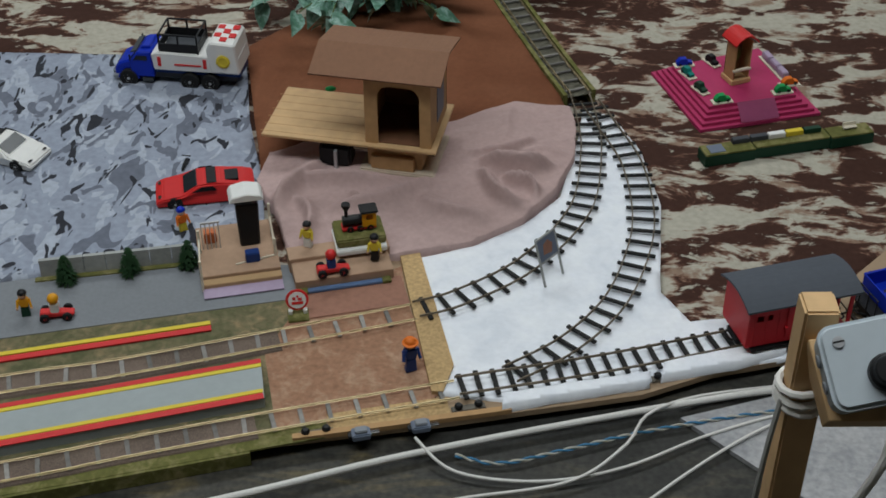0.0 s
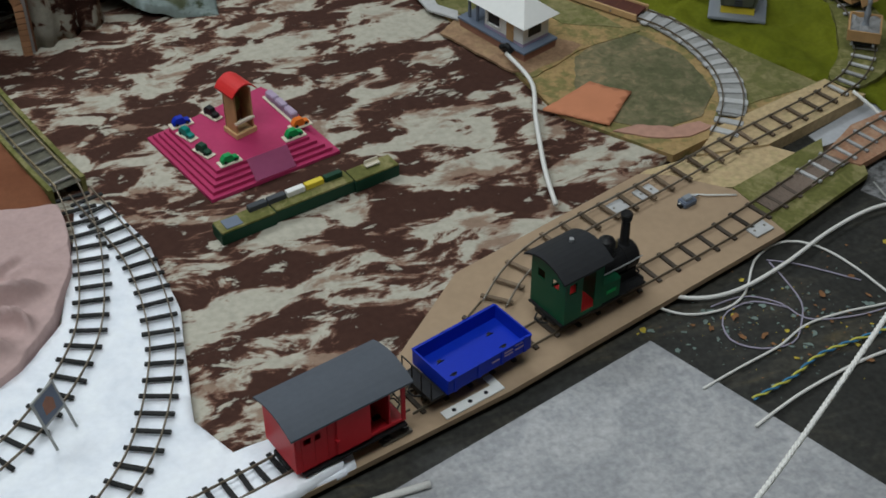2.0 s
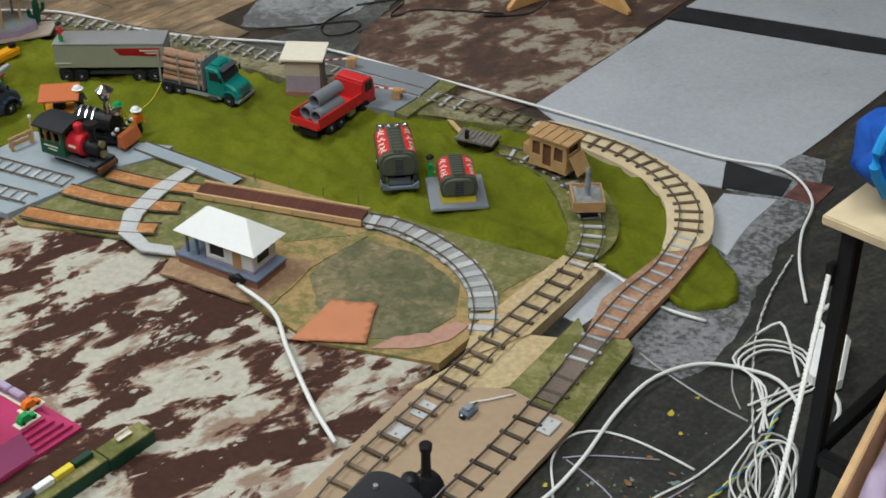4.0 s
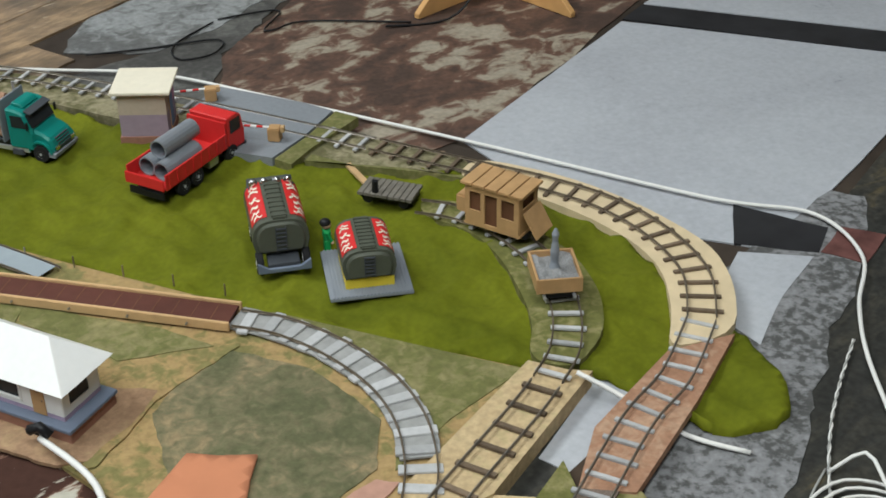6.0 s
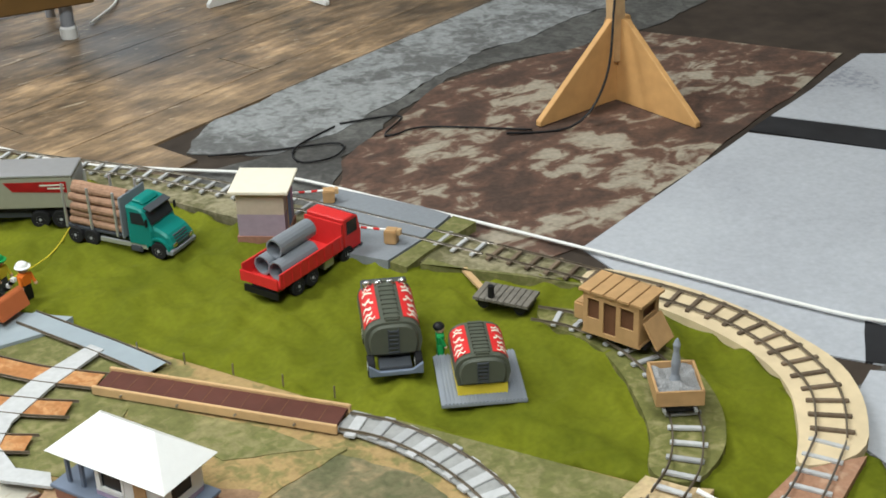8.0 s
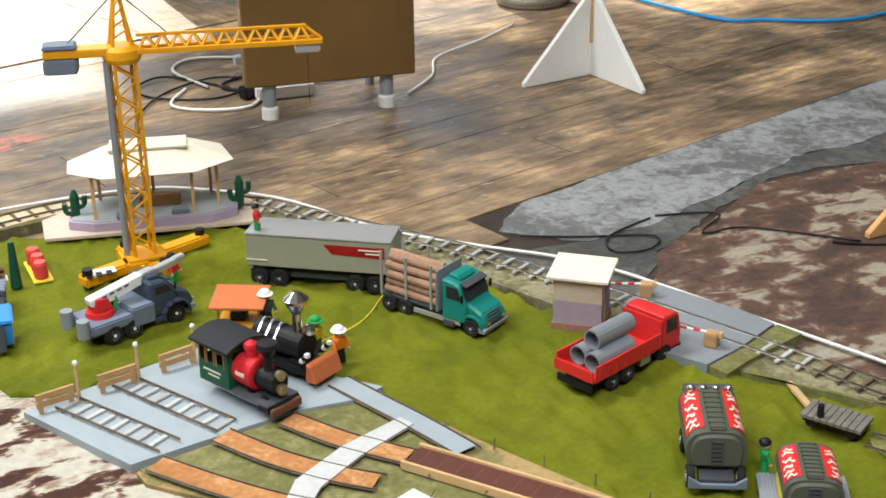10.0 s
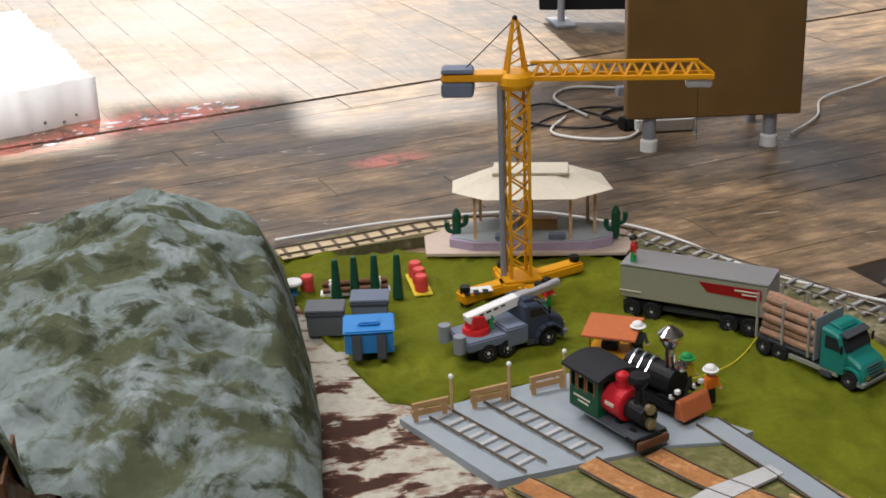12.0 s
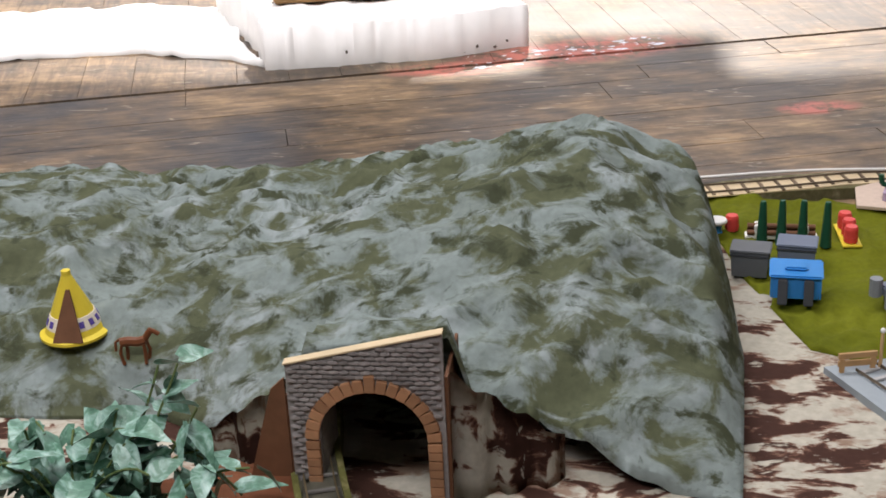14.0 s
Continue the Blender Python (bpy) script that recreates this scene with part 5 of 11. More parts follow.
def blue_wagon(m):
    w = empty("open_wagon", m, "blue toy open wagon, empty", "wagon", "toy train")
    L, W, z0, z1 = 0.182, 0.095, RAIL_TOP + 0.022, RAIL_TOP + 0.054
    for y in (-W / 2, W / 2):
        bm = panel_wall(L, z0, z1, [])
        s = -1 if y < 0 else 1
        for k in range(4):
            x = -L / 2 + 0.012 + k * 0.051
            box_into(bm, x, s * 0.0015, z0, x + 0.006, s * 0.004, z1)
        box_into(bm, -L / 2, s * 0.0015, z1 - 0.004, L / 2, s * 0.0035, z1)
        part("side_wall", bm, M["blue"], w, m=Matrix.Translation((0, y, 0)))
    for x in (-L / 2, L / 2):
        part("end_wall", panel_wall(W, z0, z1, []), M["blue"], w, m=Matrix.Translation((x, 0, 0)) @ Matrix.Rotation(math.pi / 2, 4, "Z"))
    part("floor_plate", box(-L / 2, -W / 2, z0 - 0.003, L / 2, W / 2, z0 + 0.002), M["blue"], w)
    bm = bmesh.new()
    for x0, x1, z in ((0.03, 0.05, z0 + 0.02), (0.03, 0.05, z0 + 0.013), (0.004, 0.02, z0 + 0.014), (0.055, 0.072, z0 + 0.024), (0.055, 0.075, z0 + 0.014)):
        box_into(bm, x0, -W / 2 - 0.0024, z, x1, -W / 2 - 0.0016, z + 0.003)
    part("lettering_bars", bm, M["lilac"], w, "pale painted lettering bars")
    part("chassis", box(-L / 2 - 0.03, -0.022, z0 - 0.014, L / 2 + 0.004, 0.022, z0 - 0.003, 0.001), M["black"], w)
    part("end_platform", box(-L / 2 - 0.03, -W / 2 + 0.006, z0 - 0.005, -L / 2 - 0.002, W / 2 - 0.006, z0 - 0.001), M["black"], w)
    bm = bmesh.new()
    for y in (-0.04, -0.013, 0.013, 0.04):
        cyl_into(bm, (-L / 2 - 0.029, y, z0 - 0.002), (-L / 2 - 0.029, y, z0 + 0.04), 0.0014, seg=6)
    cyl_into(bm, (-L / 2 - 0.029, -0.041, z0 + 0.04), (-L / 2 - 0.029, 0.041, z0 + 0.04), 0.0014, seg=6)
    part("end_railing", bm, M["black"], w)
    for x in (-0.055, 0.055):
        for y in (-0.021, 0.021):
            rail_wheel(w, x, y, RAIL_TOP + 0.0125, 0.0125)
        part("axle_box", box(x - 0.010, -0.034, RAIL_TOP + 0.006, x + 0.010, -0.027, z0 - 0.003, 0.001), M["black"], w)
    coupling(w, L / 2 + 0.004, z0 - 0.01); coupling(w, -L / 2 - 0.03, z0 - 0.01)
    return w


def steam_engine(m):
    e = empty("steam_locomotive", m, "green and black toy tank steam locomotive", "locomotive", "toy train")
    z0 = RAIL_TOP + 0.02
    W = 0.092
    zr = RAIL_TOP + 0.128
    part("frame", box(-0.105, -0.028, z0 - 0.008, 0.1, 0.028, z0 + 0.002, 0.0015), M["black"], e)
    part("footplate", box(-0.105, -W / 2, z0 + 0.002, 0.098, W / 2, z0 + 0.006, 0.001), M["black"], e)
    for y in (-W / 2 + 0.002, W / 2 - 0.002):
        part("cab_side", panel_wall(0.088, z0 + 0.006, zr, [(-0.004, z0 + 0.012, 0.026, zr - 0.012), (-0.034, zr - 0.038, -0.018, zr - 0.016)]), M["green"], e, m=Matrix.Translation((-0.055, y, 0)))
    part("cab_back", panel_wall(W, z0 + 0.006, zr, [(-0.028, zr - 0.036, -0.01, zr - 0.016), (0.01, zr - 0.036, 0.028, zr - 0.016)]), M["green"], e, m=Matrix.Translation((-0.098, 0, 0)) @ Matrix.Rotation(math.pi / 2, 4, "Z"))
    part("cab_front", panel_wall(W, z0 + 0.006, zr, [(-0.036, zr - 0.034, -0.018, zr - 0.014), (0.018, zr - 0.034, 0.036, zr - 0.014)]), M["green"], e, m=Matrix.Translation((-0.012, 0, 0)) @ Matrix.Rotation(math.pi / 2, 4, "Z"))
    for x in (-0.098, -0.012):
        part("gable", prism([(-W / 2, 0), (W / 2, 0), (W / 4, 0.013), (0, 0.0175), (-W / 4, 0.013)], 0.003), M["green"], e, m=Matrix.Translation((x, 0, zr)) @ Matrix.Rotation(math.pi / 2, 4, "Z"))
    part("cab_roof", curved_roof(0.112, W + 0.018, zr, 0.02), M["blackroof"], e, "matt black bowed cab roof", m=Matrix.Translation((-0.055, 0, 0)))
    part("roof_vent", cyl((-0.04, 0.012, zr + 0.018), (-0.04, 0.012, zr + 0.029), 0.004, 0.0045, 10), M["silver"], e)
    part("cab_floor", box(-0.098, -W / 2 + 0.004, z0 + 0.006, -0.012, W / 2 - 0.004, z0 + 0.009), M["brightred"], e, "red cab floor")
    for y in (-1, 1):
        part("side_tank", box(-0.012, y * 0.034 - 0.011, z0 + 0.006, 0.034, y * 0.034 + 0.011, z0 + 0.052, 0.002), M["green"], e)
        bm = bmesh.new()
        box_into(bm, 0.0, y * 0.0458 - 0.0006, z0 + 0.026, 0.022, y * 0.0458 + 0.0006, z0 + 0.033)
        part("number_bar", bm, M["toygreen"], e, "pale green painted number bar")
    bm = lathe([(0.0, 0), (0.027, 0.0), (0.027, 0.075), (0.029, 0.076), (0.029, 0.104), (0.026, 0.108), (0.012, 0.112)], 24)
    bmesh.ops.transform(bm, matrix=Matrix.Translation((-0.012, 0, z0 + 0.05)) @ Matrix.Rotation(math.pi / 2, 4, "Y"), verts=bm.verts)
    part("boiler", bm, M["black"], e, smooth=False)
    part("saddle", box(0.05, -0.022, z0 + 0.004, 0.095, 0.022, z0 + 0.03, 0.002), M["black"], e)
    part("chimney", lathe([(0.013, 0), (0.009, 0.008), (0.008, 0.055), (0.0105, 0.058), (0.0115, 0.07), (0.0095, 0.072)], 16), M["black"], e, m=Matrix.Translation((0.078, 0, z0 + 0.074)))
    part("steam_dome", lathe([(0.017, 0), (0.0165, 0.03), (0.014, 0.036), (0.006, 0.042)], 16), M["black"], e, m=Matrix.Translation((0.034, 0, z0 + 0.07)))
    part("safety_valve", cyl((0.058, 0, z0 + 0.074), (0.058, 0, z0 + 0.092), 0.0035, 0.003, 8), M["brassrail"], e, "small brass safety valve")
    part("headlamp", lathe([(0.008, 0), (0.009, 0.004), (0.007, 0.012)], 12), M["chrome"], e, "bright round headlamp", m=Matrix.Translation((0.1, 0, z0 + 0.03)) @ Matrix.Rotation(math.pi / 2, 4, "Y"))
    part("buffer_beam", box(0.096, -0.036, z0 - 0.01, 0.102, 0.036, z0 + 0.008, 0.001), M["black"], e)
    for y in (-0.021, 0.021):
        for x in (-0.05, 0.035):
            rail_wheel(e, x, y, RAIL_TOP + 0.015, 0.015)
        part("coupling_rod", box(-0.06, y * 1.55 - 0.0015, RAIL_TOP + 0.012, 0.06, y * 1.55 + 0.0015, RAIL_TOP + 0.017), M["silver"], e, "silver coupling rod")
        part("cylinder_block", cyl((0.06, y * 1.55, RAIL_TOP + 0.018), (0.094, y * 1.55, RAIL_TOP + 0.018), 0.009, seg=12), M["black"], e)
    bm = tube([(-0.012, -0.033, z0 + 0.062), (0.06, -0.033, z0 + 0.06), (0.096, -0.03, z0 + 0.058)], 0.0014, 6)
    part("handrail", bm, M["silver"], e)
    coupling(e, -0.108, z0 - 0.004); coupling(e, 0.104, z0 - 0.004)
    return e


red_wagon(main_pose(0.768))
blue_wagon(main_pose(1.036))
steam_engine(main_pose(1.288))


# ---- toy lorries and cars ----
def lorry_base(name, m, label, L, W, r, axles, hub="hubgrey", frame="darkgrey"):
    v = empty(name, m, label, "toy lorry")
    part("chassis", box(-L / 2, -W * 0.3, r * 0.9, L / 2, W * 0.3, r * 1.5, 0.001), M[frame], v)
    for x in axles:
        for s in (-1, 1):
            wheel(v, x, s * (W / 2 - r * 0.28), r, r, r * 0.62, hub)
    return v


def at(x, y, deg, z=0.03):
    return Matrix.Translation((x, y, z)) @ Matrix.Rotation(radians(deg), 4, "Z")


def heading(a, b):
    return math.degrees(math.atan2(b[1] - a[1], b[0] - a[0]))


def red_tipper():
    a, b = (1.985, 3.47), (2.165, 3.53)
    L, W = 0.235, 0.088
    v = lorry_base("tipper_lorry", at(2.075, 3.502, heading(a, b), 0.024), "red toy tipper lorry carrying grey pipes", L, W, 0.018, (-0.07, -0.03, 0.075))
    z = 0.034
    part("bed_floor", box(-0.12, -W / 2, z, 0.062, W / 2, z + 0.003), M["brightred"], v)
    for s in (-1, 1):
        bm = box(-0.12, s * W / 2 - 0.0015, z, 0.062, s * W / 2 + 0.0015, z + 0.03)
        for k in range(8):
            box_into(bm, -0.112 + k * 0.0235, s * W / 2 + s * 0.0005, z + 0.002, -0.108 + k * 0.0235, s * W / 2 + s * 0.003, z + 0.028)
        part("bed_side", bm, M["brightred"], v)
    part("tailgate", box(-0.128, -W / 2, z, -0.124, W / 2, z + 0.022, 0.001), M["brightred"], v)
    part("headboard", box(0.06, -W / 2, z, 0.064, W / 2, z + 0.052), M["brightred"], v)
    cab = part("cab", prism([(0.068, 0.022), (0.118, 0.022), (0.12, 0.05), (0.112, 0.085), (0.10, 0.092), (0.068, 0.092)], W, bevel=0.002), M["brightred"], v)
    part("windscreen", prism([(0.1135, 0.055), (0.1208, 0.055), (0.1135, 0.085), (0.1105, 0.085)], W * 0.86), M["windowglass"], cab)
    for s in (-1, 1):
        part("side_window", box(0.076, s * (W / 2 + 0.0003) - 0.0008, 0.058, 0.106, s * (W / 2 + 0.0003) + 0.0008, 0.084), M["windowglass"], cab)
        part("fuel_tank", box(0.01, s * W * 0.36 - 0.008, 0.012, 0.04, s * W * 0.36 + 0.008, 0.03, 0.002), M["silver"], v)
    part("bumper", box(0.116, -W / 2, 0.012, 0.123, W / 2, 0.024, 0.001), M["darkgrey"], v)
    part("rear_bumper", box(-0.125, -W * 0.45, 0.012, -0.120, W * 0.45, 0.026, 0.001), M["black"], v)
    ang = heading(a, b)
    for k, (dx, dy, dz, l) in enumerate(((-0.045, 0.018, 0.0, 0.10), (-0.05, -0.019, 0.0, 0.10), (-0.03, 0.0, 0.031, 0.10))):
        bm = bmesh.new()
        n = 18
        rings = [[bm.verts.new((x, rr * math.cos(2 * math.pi * i / n), rr * math.sin(2 * math.pi * i / n))) for i in range(n)] for x, rr in ((-l / 2, 0.0185), (l / 2, 0.0185), (l / 2, 0.0155), (-l / 2, 0.0155))]
        for p, q in zip(rings, rings[1:] + rings[:1]):
            for i in range(n):
                bm.faces.new((p[i], p[(i + 1) % n], q[(i + 1) % n], q[i]))
        bmesh.ops.recalc_face_normals(bm, faces=bm.faces)
        ob = tagged(link("pipe", bm, M["pipe"], m=at(2.075, 3.502, ang, 0.024) @ Matrix.Translation((dx, dy, z + 0.0215 + dz))), "grey plastic pipe lying on the lorry bed", "pipe", "pipes on the tipper")


def tanker_body(parent, L, W, z, h):
    """A rounded tank with red painted panels and a walkway, its end with a ladder."""
    n = 20
    prof = []
    for i in range(n + 1):
        a = math.pi * i / n
        prof.append((W / 2 * math.copysign(abs(math.cos(a)) ** 0.6, math.cos(a)), z + h * 0.35 + h * 0.65 * math.sin(a) ** 0.75))
    prof = [(W / 2 * 0.9, z)] + prof + [(-W / 2 * 0.9, z)]
    bm = prism(prof, L, bevel=0)
    bmesh.ops.rotate(bm, cent=(0, 0, 0), matrix=Matrix.Rotation(math.pi / 2, 3, "Z"), verts=bm.verts)
    tank = part("tank", bm, M["olive"], parent, "grey green tank")
    for s in (-1, 1):
        bm = bmesh.new()
        rows = []
        for i in range(9):
            a = math.pi / 2 + s * (0.22 + 0.95 * i / 8)
            y = W / 2 * math.copysign(abs(math.cos(a)) ** 0.6, math.cos(a)) * 1.012
            zz = z + h * 0.35 + h * 0.65 * math.sin(a) ** 0.75 + 0.0012
            rows.append([bm.verts.new((x, y, zz)) for x in (-L * 0.40, L * 0.42)])
        for p, q in zip(rows, rows[1:]):
            bm.faces.new((p[0], p[1], q[1], q[0]))
        bmesh.ops.recalc_face_normals(bm, faces=bm.faces)
        part("red_panel", bm, M["brightred"], tank, "red decal panel")
        bm = bmesh.new()
        rnd = random.Random(4)
        for k in range(7):
            x0, i = -L * 0.36 + k * L * 0.105, rnd.uniform(1.0, 2.2)
            prev = None
            for j in range(5):
                a = math.pi / 2 + s * (0.22 + 0.95 * i / 8)
                y = W / 2 * math.copysign(abs(math.cos(a)) ** 0.6, math.cos(a)) * 1.022
                zz = z + h * 0.35 + h * 0.65 * math.sin(a) ** 0.75 + 0.0024
                wide = L * rnd.uniform(0.03, 0.06)
                row = [bm.verts.new((x0, y, zz)), bm.verts.new((x0 + wide, y, zz))]
                if prev:
                    bm.faces.new((prev[0], prev[1], row[1], row[0]))
                prev = row
                i += rnd.uniform(0.7, 1.5)
                x0 += L * rnd.uniform(-0.05, 0.06)
                if i > 7.6:
                    break
        bmesh.ops.recalc_face_normals(bm, faces=bm.faces)
        part("pale_marks", bm, M["cream"], tank, "pale brushed lettering strokes")
    end = prism([(p * 0.86, z + h * 0.06 + (q - z) * 0.88) for p, q in prof], L + 0.012, bevel=0.003)
    bmesh.ops.rotate(end, cent=(0, 0, 0), matrix=Matrix.Rotation(math.pi / 2, 3, "Z"), verts=end.verts)
    part("end_cap", end, M["olive"], tank)
    bm = box(-L * 0.48, -0.011, z + h - 0.002, L * 0.46, 0.011, z + h + 0.004)
    for k in range(9):
        box_into(bm, -L * 0.46 + k * L * 0.105, -0.013, z + h + 0.003, -L * 0.44 + k * L * 0.105, 0.013, z + h + 0.006)
    part("walkway", bm, M["olive"], tank)
    for k in range(6):
        part("ladder_rung", box(-L / 2 - 0.0085, -0.008, z + 0.008 + k * h * 0.125, -L / 2 - 0.0055, 0.008, z + 0.0105 + k * h * 0.125), M["darkgrey"], tank)
    for y in (-0.009, 0.0075):
        part("ladder_rail", box(-L / 2 - 0.0090, y, z + 0.005, -L / 2 - 0.0058, y + 0.0015, z + h * 0.84), M["darkgrey"], tank)
    return tank


def tanker_lorry():
    v = lorry_base("tanker_lorry", at(2.035, 3.175, 60, 0.026), "grey-green toy tanker lorry with red side panels", 0.20, 0.088, 0.019, (-0.075, 0.03, 0.075), "white")
    tanker_body(v, 0.145, 0.094, 0.034, 0.062)
    v.children[-1].matrix_basis = Matrix.Translation((-0.03, 0, 0))
    cab = part("cab", prism([(0.05, 0.02), (0.10, 0.02), (0.102, 0.05), (0.09, 0.09), (0.05, 0.09)], 0.078, bevel=0.002), M["darkgrey"], v)
    part("windscreen", prism([(0.096, 0.055), (0.1015, 0.055), (0.0945, 0.083), (0.0905, 0.083)], 0.068), M["windowglass"], cab)
    for k in range(4):
        part("roof_lamp", ball((0.055, -0.03 + k * 0.02, 0.098), 0.008, (0.7, 1, 1)), M["chrome"], cab, "round chrome roof lamp")
    part("bumper", prism([(-0.044, 0.016), (0.044, 0.016), (0.044, 0.036), (0.026, 0.024), (-0.026, 0.024), (-0.044, 0.036)], 0.006, bevel=0.001), M["slateblue"], v, "blue-grey winged bumper", m=Matrix.Translation((-0.104, 0, 0)) @ Matrix.Rotation(math.pi / 2, 4, "Z"))
    base = empty("tank_kiosk", at(2.085, 3.0, 58, 0.031), "grey-green toy tank on a yellow and grey base", "toy tank")
    plate = part("base_plate", box(-0.075, -0.068, 0, 0.075, 0.068, 0.006, 0.001), M["plasticgrey"], base, "ribbed grey base plate")
    for k in range(22):
        part("rib", box(-0.074, -0.066 + k * 0.006, 0.0055, 0.074, -0.063 + k * 0.006, 0.008), M["plasticgrey"], plate)
    bm = box(-0.052, -0.04, 0.006, 0.052, 0.04, 0.026, 0.001)
    part("yellow_block", bm, M["lemon"], base, "yellow brick block")
    tanker_body(base, 0.105, 0.088, 0.026, 0.052)


def truck_cab(v, mat, x, W, z=0.022, nose=0.032, h=0.075, axle=None):
    """A bonneted cab with sloped screen, visor, mirrors, grille and mudguards."""
    e = x + 0.085 + nose * 0.5
    cab = part("cab", prism([(x, z), (x + 0.056, z), (x + 0.058, z + 0.036), (x + 0.053, z + 0.045), (x + 0.041, z + h - 0.006), (x + 0.030, z + h), (x, z + h + 0.003)], W, bevel=0.004), M[mat], v)
    part("bonnet", prism([(x + 0.05, z - 0.002), (e - 0.002, z - 0.002), (e, z + 0.008), (e - 0.008, z + 0.027), (e - 0.022, z + 0.035), (x + 0.05, z + 0.044)], W * 0.86, bevel=0.0045), M[mat], cab)
    part("roof_fairing", prism([(x + 0.004, z + h), (x + 0.034, z + h), (x + 0.026, z + h + 0.008), (x + 0.008, z + h + 0.010)], W * 0.62, bevel=0.002), M[mat], cab)
    part("sun_visor", box(-0.008, -W * 0.42, -0.001, 0.008, W * 0.42, 0.0015, 0.0005, Matrix.Translation((x + 0.046, 0, z + h - 0.004)) @ Matrix.Rotation(0.35, 4, "Y")), M["darkgrey"], cab)
    part("windscreen", prism([(x + 0.0525, z + 0.047), (x + 0.0560, z + 0.047), (x + 0.0450, z + h - 0.009), (x + 0.0415, z + h - 0.009)], W * 0.86), M["windowglass"], cab)
    for s in (-1, 1):
        part("side_window", prism([(x + 0.012, z + 0.046), (x + 0.046, z + 0.046), (x + 0.037, z + h - 0.010), (x + 0.012, z + h - 0.010)], 0.0016), M["windowglass"], cab, m=Matrix.Translation((0, s * (W / 2 + 0.0002), 0)))
        part("headlight", box(e - 0.004, s * W * 0.31 - 0.007, z + 0.004, e + 0.0015, s * W * 0.31 + 0.007, z + 0.012, 0.0015), M["chrome"], cab)
        part("mirror", box(x + 0.050, s * (W / 2 + 0.006) - 0.003, z + 0.047, x + 0.053, s * (W / 2 + 0.006) + 0.003, z + 0.063, 0.0008), M["black"], cab)
        part("step", box(x + 0.004, s * W * 0.46 - 0.005, z - 0.013, x + 0.030, s * W * 0.46 + 0.003, z - 0.001, 0.0015), M["darkgrey"], v)
        if axle:
            bm = bmesh.new()
            rings = []
            for k in range(9):
                t = math.pi * (0.04 + 0.92 * k / 8)
                c0, s0 = math.cos(t), math.sin(t)
                rings.append([bm.verts.new((axle + q * c0, s * y, 0.018 + q * s0)) for q, y in ((0.0225, W * 0.26), (0.0265, W * 0.26), (0.0265, W * 0.505), (0.0225, W * 0.505))])
            for p, q in zip(rings, rings[1:]):
                for k in range(4):
                    bm.faces.new((p[k], p[(k + 1) % 4], q[(k + 1) % 4], q[k]))
            bm.faces.new(rings[0]); bm.faces.new(rings[-1][::-1])
            bmesh.ops.recalc_face_normals(bm, faces=bm.faces)
            part("mudguard", bm, M[mat], v)
    for k in range(4):
        part("grille_bar", box(e - 0.010 - k * 0.0022, -W * 0.25, z + 0.006 + k * 0.0055, e + 0.0012 - k * 0.0022, W * 0.25, z + 0.0088 + k * 0.0055, 0.0005), M["darkgrey"], cab)
    part("bumper", prism([(e - 0.016, -0.010), (e + 0.001, -0.010), (e + 0.003, 0.000), (e - 0.016, 0.001)], W * 0.96, bevel=0.0015), M["plasticgrey"], v, m=Matrix.Translation((0, 0, z)))
    return cab


def log_lorry():
    a, b = (1.83, 3.93), (1.935, 3.73)
    m = at(1.885, 3.835, heading(a, b), 0.024)
    W = 0.082
    v = lorry_base("log_lorry", m, "teal toy lorry with log bed", 0.25, W, 0.0175, (-0.1, -0.062, 0.095))
    truck_cab(v, "teal", 0.028, W, nose=0.024, h=0.080, axle=0.095)
    part("bed", box(-0.125, -W * 0.42, 0.03, 0.015, W * 0.42, 0.034), M["darkgrey"], v)
    part("headboard", box(0.014, -W / 2, 0.03, 0.018, W / 2, 0.116, 0.001), M["plasticgrey"], v, "grey slatted headboard")
    for x in (-0.12, -0.06, 0.0):
        for s in (-1, 1):
            part("stake", box(x - 0.002, s * W * 0.44 - 0.002, 0.03, x + 0.002, s * W * 0.44 + 0.002, 0.122), M["silver"], v)
    for s in (-1, 1):
        part("side_rail", box(-0.04, s * W * 0.46 - 0.002, 0.016, 0.07, s * W * 0.46 + 0.002, 0.024), M["silver"], v)
    rnd = random.Random(5)
    for row, count in enumerate((4, 4, 4, 3, 2)):
        for k in range(count):
            y = (k - (count - 1) / 2) * 0.0166 + (0.003 if row == 1 else 0)
            bm = lathe([(0.0, -0.064), (0.0076, -0.064), (0.0083, -0.045), (0.0078, -0.01), (0.0084, 0.03), (0.0076, 0.064), (0.0, 0.064)], 10)
            for q in bm.verts:
                q.co.x += noise.noise(q.co * 90 + Vector((k, row, 0))) * 0.0016
            tagged(link("log", bm, M["log"], m=m @ Matrix.Translation((-0.055 + rnd.uniform(-0.009, 0.009), y, 0.0425 + row * 0.0150)) @ Matrix.Rotation(math.pi / 2, 4, "Y")), "brown bark log stacked on the lorry bed", "log", "logs on the lorry")


